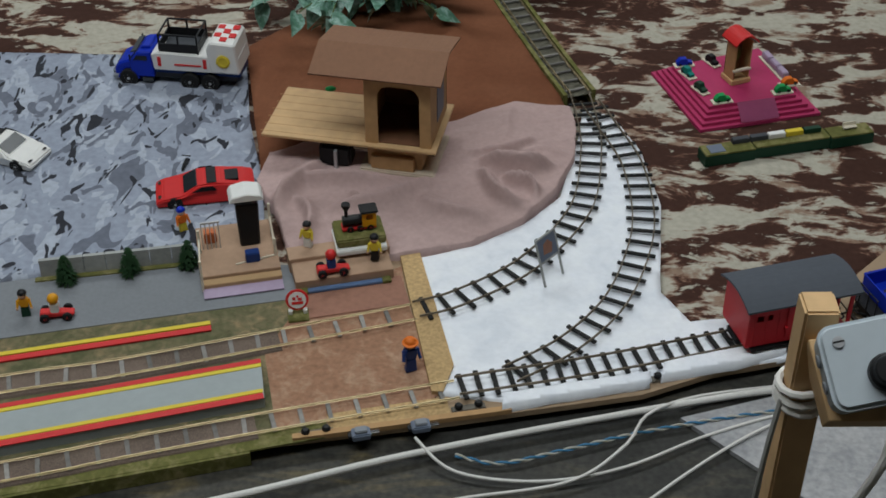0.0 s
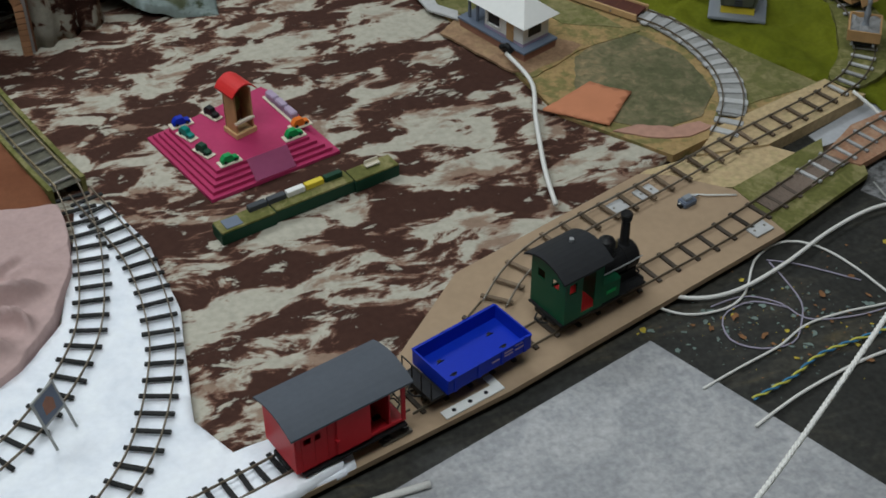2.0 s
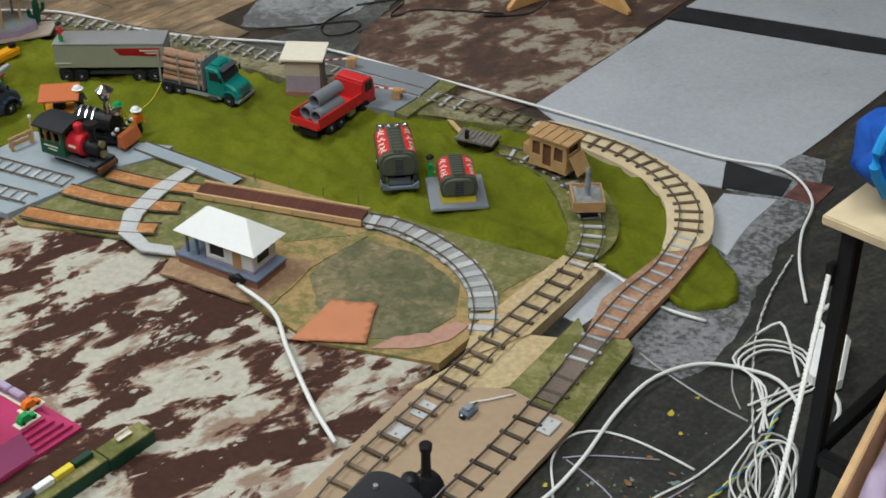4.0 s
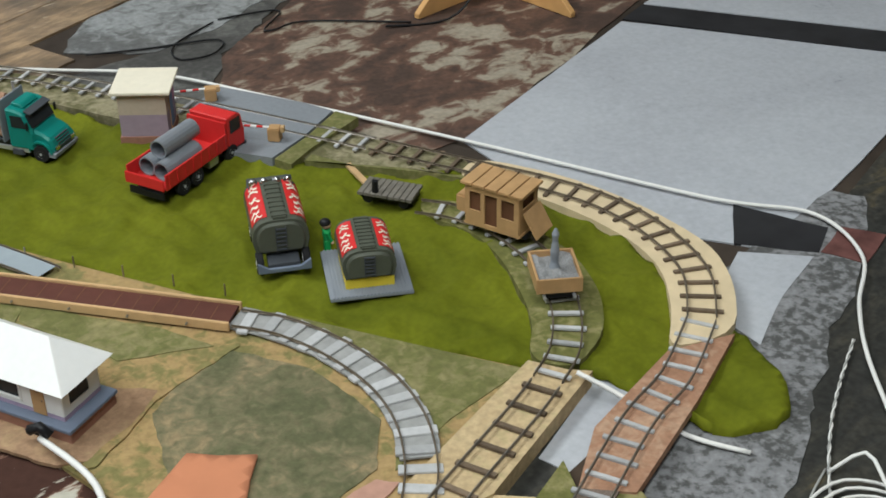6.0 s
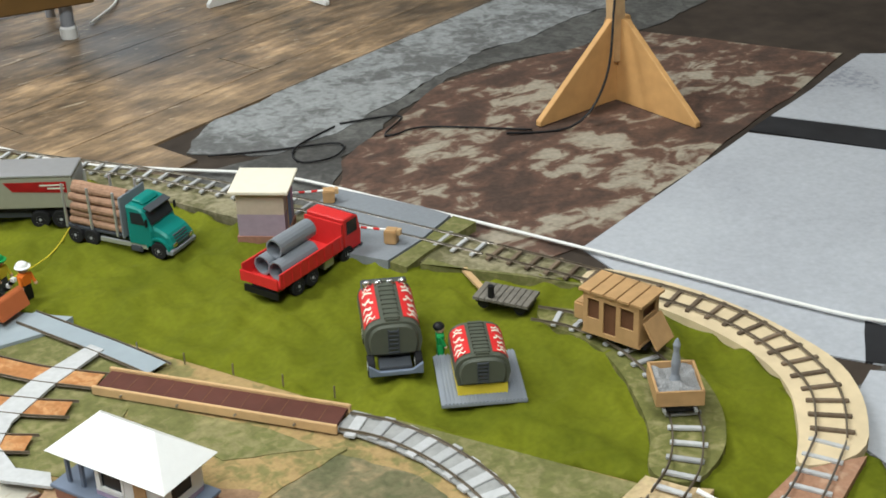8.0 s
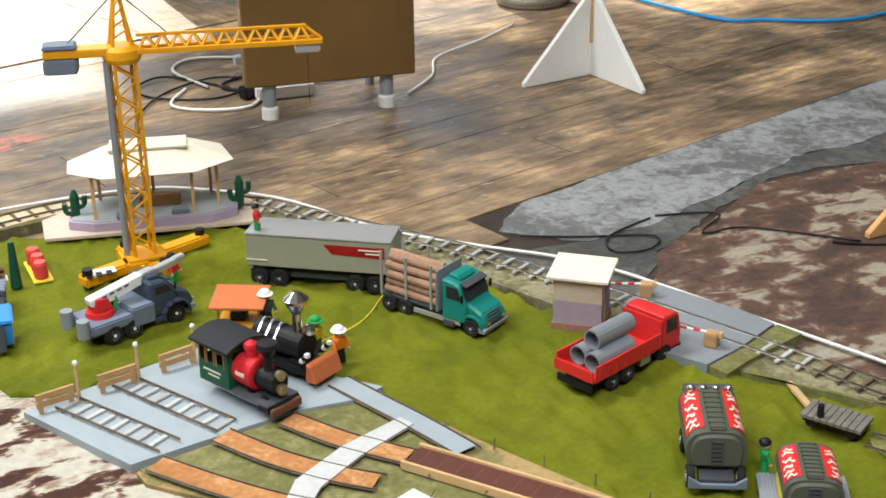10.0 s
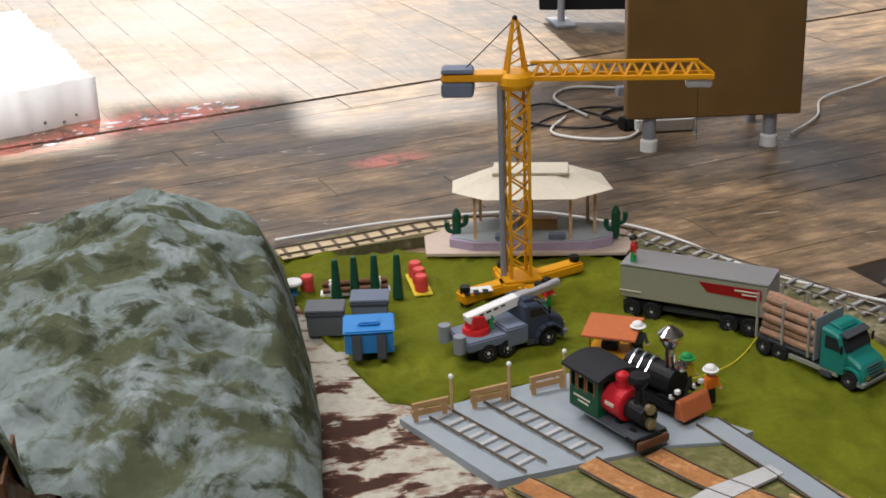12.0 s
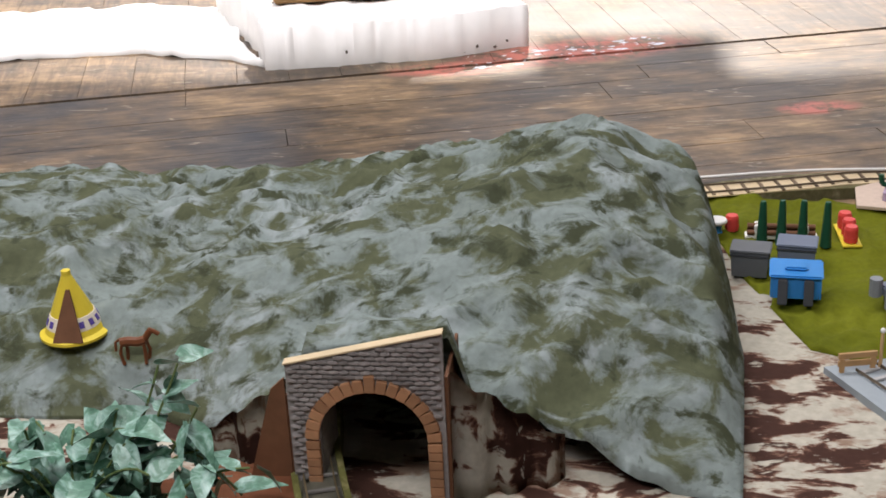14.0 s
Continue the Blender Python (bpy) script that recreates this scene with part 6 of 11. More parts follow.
def container_trailer():
    a, b = (1.60, 4.17), (1.835, 3.99)
    m = at(1.742, 4.09, heading(a, b), 0.024)
    L, W = 0.30, 0.085
    v = lorry_base("container_trailer", m, "grey toy container trailer with red side stripe", L, W, 0.019, (-0.125, -0.083, 0.075, 0.117))
    z0, z1 = 0.044, 0.112
    bm = box(-L / 2, -W / 2, z0, L / 2, W / 2, z1, 0.002)
    part("container", bm, M["khaki"], v)
    part("container_roof", box(-L / 2 - 0.001, -W / 2 - 0.001, z1, L / 2 + 0.001, W / 2 + 0.001, z1 + 0.004, 0.001), M["silver"], v, "silver ribbed container roof")
    bm = bmesh.new()
    bm.faces.new([bm.verts.new(q) for q in ((0.03, -W / 2 - 0.0012, z1 - 0.03), (0.138, -W / 2 - 0.0012, z1 - 0.034), (0.138, -W / 2 - 0.0012, z1 - 0.010), (0.012, -W / 2 - 0.0012, z1 - 0.010))])
    bmesh.ops.solidify(bm, geom=bm.faces[:], thickness=0.0006)
    part("red_stripe", bm, M["brightred"], v, "red painted stripe")
    bm = bmesh.new()
    for x0, x1, z in ((0.085, 0.134, z1 - 0.018), (0.10, 0.134, z1 - 0.025), (-0.15, -0.105, z0 + 0.014)):
        box_into(bm, x0, -W / 2 - 0.0032, z, x1, -W / 2 - 0.0022, z + 0.003)
    part("lettering_bars", bm, M["cream"], v, "small pale lettering bars")
    bm = bmesh.new()
    for k in range(12):
        box_into(bm, L / 2, -W / 2 + 0.004 + k * 0.0069, z0 + 0.004, L / 2 + 0.002, -W / 2 + 0.007 + k * 0.0069, z1 - 0.004)
    part("rear_doors", bm, M["silver"], v, "silver ribbed end doors")
    part("drawbar", box(L / 2, -0.004, 0.02, L / 2 + 0.05, 0.004, 0.026), M["black"], v)
    for x in (-0.104, 0.096):
        part("bogie_frame", box(x - 0.04, -W * 0.4, 0.02, x + 0.04, W * 0.4, 0.034, 0.002), M["black"], v)


def breakdown_truck():
    a, b = (1.245, 4.045), (1.425, 4.10)
    m = at(1.335, 4.068, heading(a, b), 0.024)
    W = 0.088
    v = lorry_base("breakdown_truck", m, "slate blue toy breakdown truck with folded white crane arm", 0.2, W, 0.02, (-0.06, -0.018, 0.075), "white")
    part("body", box(-0.105, -W / 2, 0.03, 0.02, W / 2, 0.05, 0.003), M["slateblue"], v)
    part("side_locker", box(-0.02, -W / 2 - 0.001, 0.02, 0.03, W / 2 + 0.001, 0.06, 0.003), M["slateblue"], v)
    truck_cab(v, "navygrey", 0.025, W * 0.9, 0.024, 0.024, 0.07)
    for s in (-1, 1):
        bm = bmesh.new()
        for k in range(7):
            t = math.pi * k / 6
            box_into(bm, -0.006, s * W * 0.46 - 0.012, 0, 0.006, s * W * 0.46 + 0.012, 0.003, m=Matrix.Translation((0.075 + 0.027 * math.cos(t), 0, 0.022 + 0.025 * math.sin(t))) @ Matrix.Rotation(-t + math.pi / 2, 4, "Y"))
        part("mudguard", bm, M["navygrey"], v)
    part("turntable", cyl((-0.062, 0, 0.05), (-0.062, 0, 0.06), 0.028, 0.026, 20), M["brightred"], v, "red crane turntable")
    part("turret", prism([(-0.08, 0.06), (-0.04, 0.06), (-0.05, 0.085), (-0.075, 0.088)], 0.03, bevel=0.002), M["brightred"], v)
    arm = prism([(-0.085, -0.004), (-0.07, -0.014), (0.025, -0.010), (0.03, 0.010), (-0.085, 0.010)], 0.022, bevel=0.0015)
    bmesh.ops.transform(arm, matrix=Matrix.Translation((0, 0, 0.092)) @ Matrix.Rotation(-0.16, 4, "Y"), verts=arm.verts)
    arm = part("crane_arm", arm, M["white"], v, "white folded crane arm with grey sleeves")
    part("arm_boom", box(0.03, -0.0075, -0.006, 0.11, 0.0075, 0.007, 0.0015, Matrix.Translation((0, 0, 0.092)) @ Matrix.Rotation(-0.13, 4, "Y")), M["silver"], arm)
    part("arm_ram", cyl((-0.045, 0, 0.066), (0.005, 0, 0.088), 0.004, seg=8), M["darkgrey"], arm)
    for k in range(4):
        part("arm_mark", box(-0.06 + k * 0.016, -0.0118, 0.002, -0.05 + k * 0.016, -0.0108, 0.006, 0, Matrix.Translation((0, 0, 0.092)) @ Matrix.Rotation(-0.16, 4, "Y")), M["darkgrey"], arm)
    part("arm_sleeve", box(0.02, -0.0105, -0.008, 0.06, 0.0105, 0.010, 0.002, Matrix.Translation((0, 0, 0.092)) @ Matrix.Rotation(-0.13, 4, "Y")), M["silver"], arm)
    part("arm_tip", box(0.105, -0.006, -0.005, 0.13, 0.008, 0.008, 0.002, Matrix.Translation((0, 0, 0.092)) @ Matrix.Rotation(-0.13, 4, "Y")), M["silver"], arm)
    for s in (-1, 1):
        part("outrigger_drum", cyl((-0.115, s * 0.03, 0.03), (-0.115, s * 0.03, 0.065), 0.012, seg=12), M["plasticgrey"], v)
    part("beacon", cyl((0.05, 0.02, 0.098), (0.05, 0.02, 0.108), 0.005, 0.004, 8), M["amber"], v, "amber roof beacon")


paint("navygrey", (0.045, 0.06, 0.09), 0.4)
red_tipper()
tanker_lorry()
log_lorry()
container_trailer()
breakdown_truck()


# ---- toy figures: plain one-piece shapes ----
def painted_blocks(blocks):
    """One mesh of several coloured solids: a list of (bmesh, material)."""
    mesh_bm = bmesh.new()
    mats = []
    for bm, mat in blocks:
        tmp = bpy.data.meshes.new("tmp")
        if mat not in mats:
            mats.append(mat)
        for f in bm.faces:
            f.material_index = mats.index(mat)
        bm.to_mesh(tmp); bm.free()
        mesh_bm.from_mesh(tmp)
        bpy.data.meshes.remove(tmp)
    mesh = bpy.data.meshes.new("toy_figure")
    mesh_bm.to_mesh(mesh); mesh_bm.free()
    for mat in mats:
        mesh.materials.append(M[mat])
    return mesh


def figure(x, y, deg, shirt, legs, top, label, z=0.034, s=1.0, brim=False, arm="skin"):
    b = [(prism([(-0.011, 0), (0.011, 0), (0.009, 0.03), (-0.009, 0.03)], 0.013, bevel=0.002), legs),
         (prism([(-0.0095, 0.030), (0.0095, 0.030), (0.0125, 0.05), (0.008, 0.054), (-0.008, 0.054), (-0.0125, 0.05)], 0.015, bevel=0.002), shirt),
         (ball((0, 0, 0.0635), 0.0105, u=10, v=8), "skin"),
         (ball((0, 0.0015, 0.0675), 0.0118, (1, 1, 0.75), 10, 7), top)]
    for k in (-1, 1):
        bm = cyl((k * 0.0125, 0, 0.05), (k * 0.016, -0.008, 0.031), 0.0036, 0.003, 8)
        b.append((bm, shirt))
        b.append((ball((k * 0.0165, -0.009, 0.029), 0.0036, u=8, v=6), arm))
    if brim:
        b.append((lathe([(0.015, 0.0655), (0.015, 0.067), (0.011, 0.068)], 14), top))
    ob = new("toy_figure", painted_blocks(b))
    ob.matrix_basis = at(x, y, deg, z) @ Matrix.Scale(s, 4)
    return tagged(ob, label, "toy figure", "toy figures")


figure(-0.663, 2.055, 10, "yellow", "darkgreen", "black", "plastic toy figure in yellow with black hair", s=0.8)
figure(-0.402, 2.325, 30, "orange", "lemon", "blue", "plastic toy figure in orange with blue helmet", 0.03, s=0.8)
figure(-0.136, 2.225, -20, "lemon", "white", "black", "plastic toy figure in pale yellow, black hair", 0.066, s=0.8)
figure(-0.002, 2.187, 0, "lemon", "black", "black", "plastic toy figure in yellow and black", 0.062, s=0.8)
figure(0.072, 1.895, 20, "navy", "navy", "orange", "plastic toy figure in navy with orange cap", 0.034, brim=True)
figure(1.611, 3.80, 30, "lemon", "darkgrey", "toygreen", "toy workman in yellow vest and green helmet", 0.028, brim=True)
figure(1.634, 3.745, 20, "orange", "black", "white", "toy workman in orange jacket and white helmet", 0.028, brim=True)
figure(1.553, 3.905, 10, "darkgrey", "black", "white", "toy driver in dark clothes with white helmet", 0.05, brim=True)
figure(1.463, 4.22, 40, "brightred", "toygreen", "black", "toy figure in red beside the crane", 0.026, 0.9)
figure(1.625, 4.15, 60, "brightred", "toygreen", "black", "toy figure in red and green on the container", 0.140, 0.75)
figure(2.087, 3.105, 60, "toygreen", "toygreen", "black", "toy figure in green beside the tank", 0.026, 0.85)


def kart(x, y, deg, helmet, shirt, label, z=0.034):
    k = empty("toy_kart", at(x, y, deg, z), label, "toy kart", "toy karts")
    part("body", prism([(-0.03, 0.006), (0.034, 0.006), (0.036, 0.012), (0.012, 0.016), (-0.028, 0.018)], 0.018, bevel=0.002), M["brightred"], k)
    for wx in (-0.02, 0.022):
        for s in (-1, 1):
            wheel(k, wx, s * 0.014, 0.009, 0.009, 0.007, "brightred")
    b = [(prism([(-0.008, 0.012), (0.008, 0.012), (0.009, 0.034), (-0.009, 0.034)], 0.016, bevel=0.002), shirt), (ball((0, 0, 0.043), 0.011, u=10, v=8), helmet)]
    d = new("toy_figure", painted_blocks(b))
    d.matrix_basis = at(x, y, deg, z + 0.002)
    tagged(d, "small plastic toy driver sitting on the kart", "toy figure", "toy figures")


kart(-0.605, 2.05, 8, "yellow", "white", "red toy kart on the grey forecourt")
kart(-0.085, 2.15, 12, "brightred", "navy", "red toy kart on the brown step", 0.0582)

# ---- station ----
def strip_between(name, a, b, width, z, h, mat, label, category="stripe"):
    a, b = Vector((*a, 0)), Vector((*b, 0))
    d = (b - a).normalized()
    n = Vector((-d.y, d.x, 0)) * width / 2
    bm = bmesh.new()
    lo = [bm.verts.new(q + Vector((0, 0, z))) for q in (a - n, b - n, b + n, a + n)]
    f = bm.faces.new(lo)
    made = bmesh.ops.extrude_face_region(bm, geom=[f])["geom"]
    bmesh.ops.translate(bm, vec=(0, 0, h), verts=[v for v in made if isinstance(v, bmesh.types.BMVert)])
    bmesh.ops.recalc_face_normals(bm, faces=bm.faces)
    return bm


plat = empty("station_platform", Matrix(), "grey island platform with yellow and red edge lines", "platform")
part("deck", prism([(-1.3, 1.615), (-0.641, 1.783), (-0.2, 1.899), (-0.184, 1.802), (-0.613, 1.688), (-1.3, 1.51)], 0.026, "z"), M["platgrey"], plat, m=Matrix.Translation((0, 0, 0.03)))
for a, b, mat, w in (((-1.3, 1.613), (-0.2, 1.897), "brightred", 0.011), ((-1.3, 1.602), (-0.198, 1.886), "lemon", 0.009), ((-1.3, 1.514), (-0.186, 1.806), "brightred", 0.014), ((-1.3, 1.527), (-0.188, 1.819), "lemon", 0.009)):
    part("edge_line", strip_between("s", a, b, w, 0.0555, 0.002, mat, ""), M[mat], plat, "painted " + ("red" if mat == "brightred" else "yellow") + " edge line")
fore = empty("forecourt_edging", Matrix(), "yellow and red painted edging of the forecourt", "edging")
part("yellow_line", strip_between("s", (-1.3, 1.80), (-0.309, 2.027), 0.010, 0.034, 0.004, "lemon", ""), M["lemon"], fore)
part("red_line", strip_between("s", (-1.3, 1.786), (-0.306, 2.013), 0.014, 0.034, 0.003, "brightred", ""), M["brightred"], fore)
structure("front_moss_strip", strip_between("s", (-1.3, 1.438), (-0.07, 1.745), 0.035, 0.03, 0.004, "moss", ""), M["moss"], "mossy green strip along the front track", "grass strip")
structure("front_moss_face", strip_between("s", (-1.3, 1.417), (-0.2, 1.692), 0.006, 0.004, 0.029, "moss", ""), M["moss"], "mossy green front face of the station board", "grass strip")
structure("front_lath", strip_between("s", (-0.13, 1.722), (0.25, 1.79), 0.012, 0.03, 0.010, "wood", ""), M["wood"], "wooden lath along the board edge", "lath")
structure("front_chip", strip_between("s", (-0.07, 1.757), (0.14, 1.80), 0.05, 0.03, 0.004, "chip", ""), M["chip"], "bare chipboard patch of the front board", "baseboard")

wall = empty("garden_wall", Matrix(), "low pale concrete garden wall in panels", "wall")
for k in range(7):
    u0, u1 = k / 7, (k + 0.97) / 7
    ax, ay, bx, by = -0.66, 2.172, -0.365, 2.222
    bm = strip_between("s", (ax + (bx - ax) * u0, ay + (by - ay) * u0), (ax + (bx - ax) * u1, ay + (by - ay) * u1), 0.008, 0.03, 0.046, "", "")
    part("panel", bm, M["stonepale"], wall)
structure("wall_verge", strip_between("s", (-0.67, 2.160), (-0.36, 2.212), 0.012, 0.033, 0.004, "", ""), M["moss"], "thin mossy verge below the garden wall", "grass strip")


def cone_tree(x, y, h, label):
    t = empty("toy_fir_tree", at(x, y, 0, 0.034), label, "toy tree", "fir trees by the wall")
    part("trunk", cyl((0, 0, 0), (0, 0, h * 0.3), 0.003, 0.002, 8), M["darkwood"], t)
    bm = bmesh.new()
    rnd = random.Random(int(x * 1000))
    for k in range(230):
        u = rnd.random()
        z = h * (0.08 + 0.92 * u)
        r = 0.020 * (1 - u) ** 0.8 + 0.001
        a = rnd.uniform(0, 2 * math.pi)
        c = Vector((r * math.cos(a), r * math.sin(a), z))
        d = Vector((math.cos(a), math.sin(a), -0.5)) * 0.006
        n = Vector((-math.sin(a), math.cos(a), 0)) * 0.003
        vs = [bm.verts.new(c * 0.75 + Vector((0, 0, z * 0.25)) - n), bm.verts.new(c * 0.75 + Vector((0, 0, z * 0.25)) + n), bm.verts.new(c + d)]
        bm.faces.new(vs)
    bmesh.ops.create_cone(bm, cap_ends=True, segments=9, radius1=0.014, radius2=0.001, depth=h * 0.85, matrix=Matrix.Translation((0, 0, h * 0.52)))
    part("crown", bm, M["fir"], t)


for x, y in ((-0.605, 2.155), (-0.485, 2.18), (-0.372, 2.202)):
    cone_tree(x, y, 0.066, "small dark green toy fir tree by the wall")

booth = empty("forge_booth", at(-0.335, 2.125, 12, 0.032), "toy workshop booth with white roof and beige floor", "toy booth")
part("floor_step", box(0, 0.02, 0, 0.155, 0.185, 0.02, 0.001), M["beige3"], booth)
part("front_ramp", prism([(0, 0), (0.155, 0), (0.155, 0.002), (0, 0.002)], 0.05), M["lilac"], booth, "lilac painted front ramp", m=Matrix.Translation((0, -0.005, 0.004)))
part("painted_strip", box(0.0, 0.0, 0.004, 0.155, 0.02, 0.014, 0.001), M["beige2"], booth)
for x, y in ((0.0, 0.0), (0.004, 0.10), (0.152, 0.18), (0.15, 0.06)):
    part("corner_post", box(x - 0.0025, y - 0.0025, 0.0, x + 0.0025, y + 0.0025, 0.062 if x > 0.01 else 0.075), M["cream"], booth)
for a, b in (((0.15, 0.06, 0.03), (0.152, 0.18, 0.03)), ((0.0, 0.0, 0.07), (0.004, 0.1, 0.055)), ((0.07, 0.045, 0.022), (0.15, 0.06, 0.022))):
    part("rail", cyl(a, b, 0.002, seg=6), M["cream"], booth)
part("machine", prism([(0.085, 0.02), (0.125, 0.02), (0.128, 0.12), (0.082, 0.12)], 0.035, bevel=0.003), M["black"], booth, "black machine column", m=Matrix.Translation((0, 0.12, 0)))
part("roof", prism([(-0.035, 0.0), (0.035, 0.0), (0.028, 0.012), (0.0, 0.018), (-0.028, 0.012)], 0.05, bevel=0.002), M["white"], booth, "small white pitched roof", m=Matrix.Translation((0.105, 0.115, 0.135)))
part("blue_seat", box(0.09, 0.045, 0.02, 0.118, 0.065, 0.042, 0.002), M["navy"], booth, "dark blue seat")
bm = bmesh.new()
for k in range(5):
    box_into(bm, 0.01 + k * 0.0085, 0.108, 0.02, 0.012 + k * 0.0085, 0.11, 0.085)
box_into(bm, 0.01, 0.107, 0.082, 0.048, 0.111, 0.086)
part("silver_rack", bm, M["silver"], booth, "silver wire rack")
part("grill", box(0.015, 0.125, 0.02, 0.04, 0.145, 0.045, 0.002), M["rustorange"], booth, "small orange stove")

step = empty("brown_step", at(-0.127, 2.038, 12.5, 0.03), "brown cardboard step with painted blue water strip", "step")
part("lower_slab", box(0, 0, 0, 0.2, 0.09, 0.006, 0.001), M["brickpaint"], step)
part("upper_slab", box(-0.008, 0.085, 0, 0.185, 0.15, 0.028, 0.001), M["beige3"], step)
part("back_ledge", box(-0.012, 0.148, 0, 0.19, 0.19, 0.036, 0.001), M["beige3"], step)
part("water_strip", box(0.0, 0.072, 0.006, 0.172, 0.084, 0.012, 0.001), M["waterblue"], step, "painted blue water strip")
for x in (-0.004, 0.16):
    part("strip_end", box(x, 0.07, 0.006, x + 0.018, 0.086, 0.013, 0.001), M["moss"], step)

sign = empty("round_sign", at(-0.145, 2.055, 8, 0.034), "round white sign with red border on a grass base", "sign")
part("base", box(-0.02, -0.025, -0.001, 0.02, 0.012, 0.004, 0.001), M["moss"], sign)
bm = lathe([(0.021, -0.0015), (0.022, 0), (0.021, 0.0015)], 28)
part("border", bm, M["brightred"], sign, "red round border", m=Matrix.Translation((0, 0, 0.035)) @ Matrix.Rotation(math.pi / 2 - 0.25, 4, "X"))
part("face", lathe([(0.017, 0.0), (0.017, 0.0022)], 28), M["white"], sign, "white face", m=Matrix.Translation((0, -0.0005, 0.035)) @ Matrix.Rotation(math.pi / 2 - 0.25, 4, "X"))
bm = bmesh.new()
for x0, x1, y0, y1 in ((-0.011, 0.011, -0.008, -0.003), (-0.009, -0.003, 0.001, 0.007), (0.001, 0.009, 0.0, 0.005), (-0.001, 0.003, 0.006, 0.010)):
    box_into(bm, x0, y0, 0.002, x1, y1, 0.0032)
part("mark_bars", bm, M["brightred"], sign, "red marking bars", m=Matrix.Translation((0, -0.0005, 0.035)) @ Matrix.Rotation(math.pi / 2 - 0.25, 4, "X"))
for k in (-1, 1):
    part("foot", box(k * 0.014 - 0.004, -0.006, 0.003, k * 0.014 + 0.004, 0.004, 0.012, 0.001), M["white"], sign)

pl = empty("engine_plinth", at(-0.035, 2.24, 12, 0.066), "grassy plinth with white stone edge", "plinth")
part("stone_base", box(-0.05, -0.042, 0, 0.05, 0.04, 0.012, 0.002), M["white"], pl)
part("grass_top", box(-0.048, -0.032, 0.012, 0.05, 0.042, 0.03, 0.003), M["moss"], pl, "mossy grass top")
e = empty("toy_engine", at(-0.035, 2.245, 12, 0.096), "small yellow and black toy steam engine", "toy engine")
part("frame", box(-0.034, -0.012, 0.004, 0.034, 0.012, 0.010, 0.001), M["brightred"], e)
part("boiler", cyl((-0.032, 0, 0.022), (0.006, 0, 0.022), 0.0105, seg=14), M["black"], e)
part("chimney", lathe([(0.0035, 0), (0.0035, 0.016), (0.009, 0.026), (0.009, 0.032)], 12), M["black"], e, m=Matrix.Translation((-0.024, 0, 0.030)))
part("cab", panel_wall(0.028, 0.010, 0.042, [(-0.006, 0.026, 0.007, 0.038)], 0.026), M["yellow"], e, "yellow cab", m=Matrix.Translation((0.02, 0, 0)))
part("cab_roof", box(0.002, -0.017, 0.042, 0.038, 0.017, 0.047, 0.002), M["black"], e)
for x in (-0.018, 0.002, 0.022):
    for y in (-0.0115, 0.0115):
        wheel(e, x, y, 0.007, 0.007, 0.004, "brightred", "black")

ss = empty("framed_sign", at(0.35, 2.145, 48, 0.04), "dark picture sign in a thin pale grey frame on two legs", "sign")
lean = Matrix.Rotation(-0.3, 4, "X")
for x in (-0.028, 0.028):
    part("leg", box(x - 0.002, -0.002, 0, x + 0.002, 0.002, 0.102, 0.0005), M["stonepale"], ss, m=lean)
for z in (0.050, 0.100):
    part("frame_bar", box(-0.026, -0.002, z - 0.002, 0.026, 0.002, z + 0.002, 0.0005), M["stonepale"], ss, m=lean)
part("panel", box(-0.026, -0.001, 0.052, 0.026, 0.001, 0.098), M["slateblue"], ss, "dark faded picture panel", m=lean)
part("picture_mark", prism([(-0.014, 0.064), (0.010, 0.060), (0.015, 0.078), (0.004, 0.090), (-0.011, 0.084)], 0.0026), M["brickpaint"], ss, "faded red-brown picture", m=lean)

# ---- shed ----
sh = empty("toy_shed", at(-0.03, 2.512, -12, 0.05), "toy wooden signal shed with brown roof and side deck", "toy shed")
part("base_block", box(0.0, 0.01, 0, 0.12, 0.15, 0.07, 0.002), M["palewood"], sh, "pale wooden base block")
part("base_skirt", box(-0.015, -0.01, -0.012, 0.15, 0.16, 0.012, 0.003), M["beige"], sh)
part("base_step", box(0.01, -0.004, 0.012, 0.105, 0.01, 0.045, 0.002), M["wood"], sh, "wooden step below the deck")
part("deck", box(-0.228, -0.015, 0.07, 0.155, 0.185, 0.076, 0.001), M["palewood"], sh, "pale plank deck")
part("prop", cyl((-0.19, 0.0, 0.068), (0.0, 0.03, 0.035), 0.003, seg=6), M["cream"], sh)
z0, z1 = 0.076, 0.243
XL, XR, YB = 0.0, 0.142, 0.165
bm = bmesh.new()
# front wall with an arched doorway
n = 10
for x0, x1 in ((XL, 0.028), (0.118, XR)):
    box_into(bm, x0, -0.002, z0, x1, 0.002, z1)
arch = [(0.028 + 0.09 * k / n, z1 - 0.045 + 0.02 * (1 - abs(2 * k / n - 1) ** 4) ** 0.5) for k in range(n + 1)]
for (xa, za), (xb, zb) in zip(arch, arch[1:]):
    vs = [bm.verts.new(q) for q in ((xa, -0.002, za), (xb, -0.002, zb), (xb, -0.002, z1), (xa, -0.002, z1), (xa, 0.002, za), (xb, 0.002, zb), (xb, 0.002, z1), (xa, 0.002, z1))]
    for q in ((0, 1, 2, 3), (7, 6, 5, 4), (0, 4, 5, 1)):
        bm.faces.new([vs[i] for i in q])
part("front_wall", bm, M["wood"], sh)
part("back_wall", box(XL, YB - 0.004, z0, XR, YB, z1), M["darkwood"], sh)
part("side_wall", box(XL, 0.002, z0, XL + 0.004, YB - 0.004, z1), M["wood"], sh)
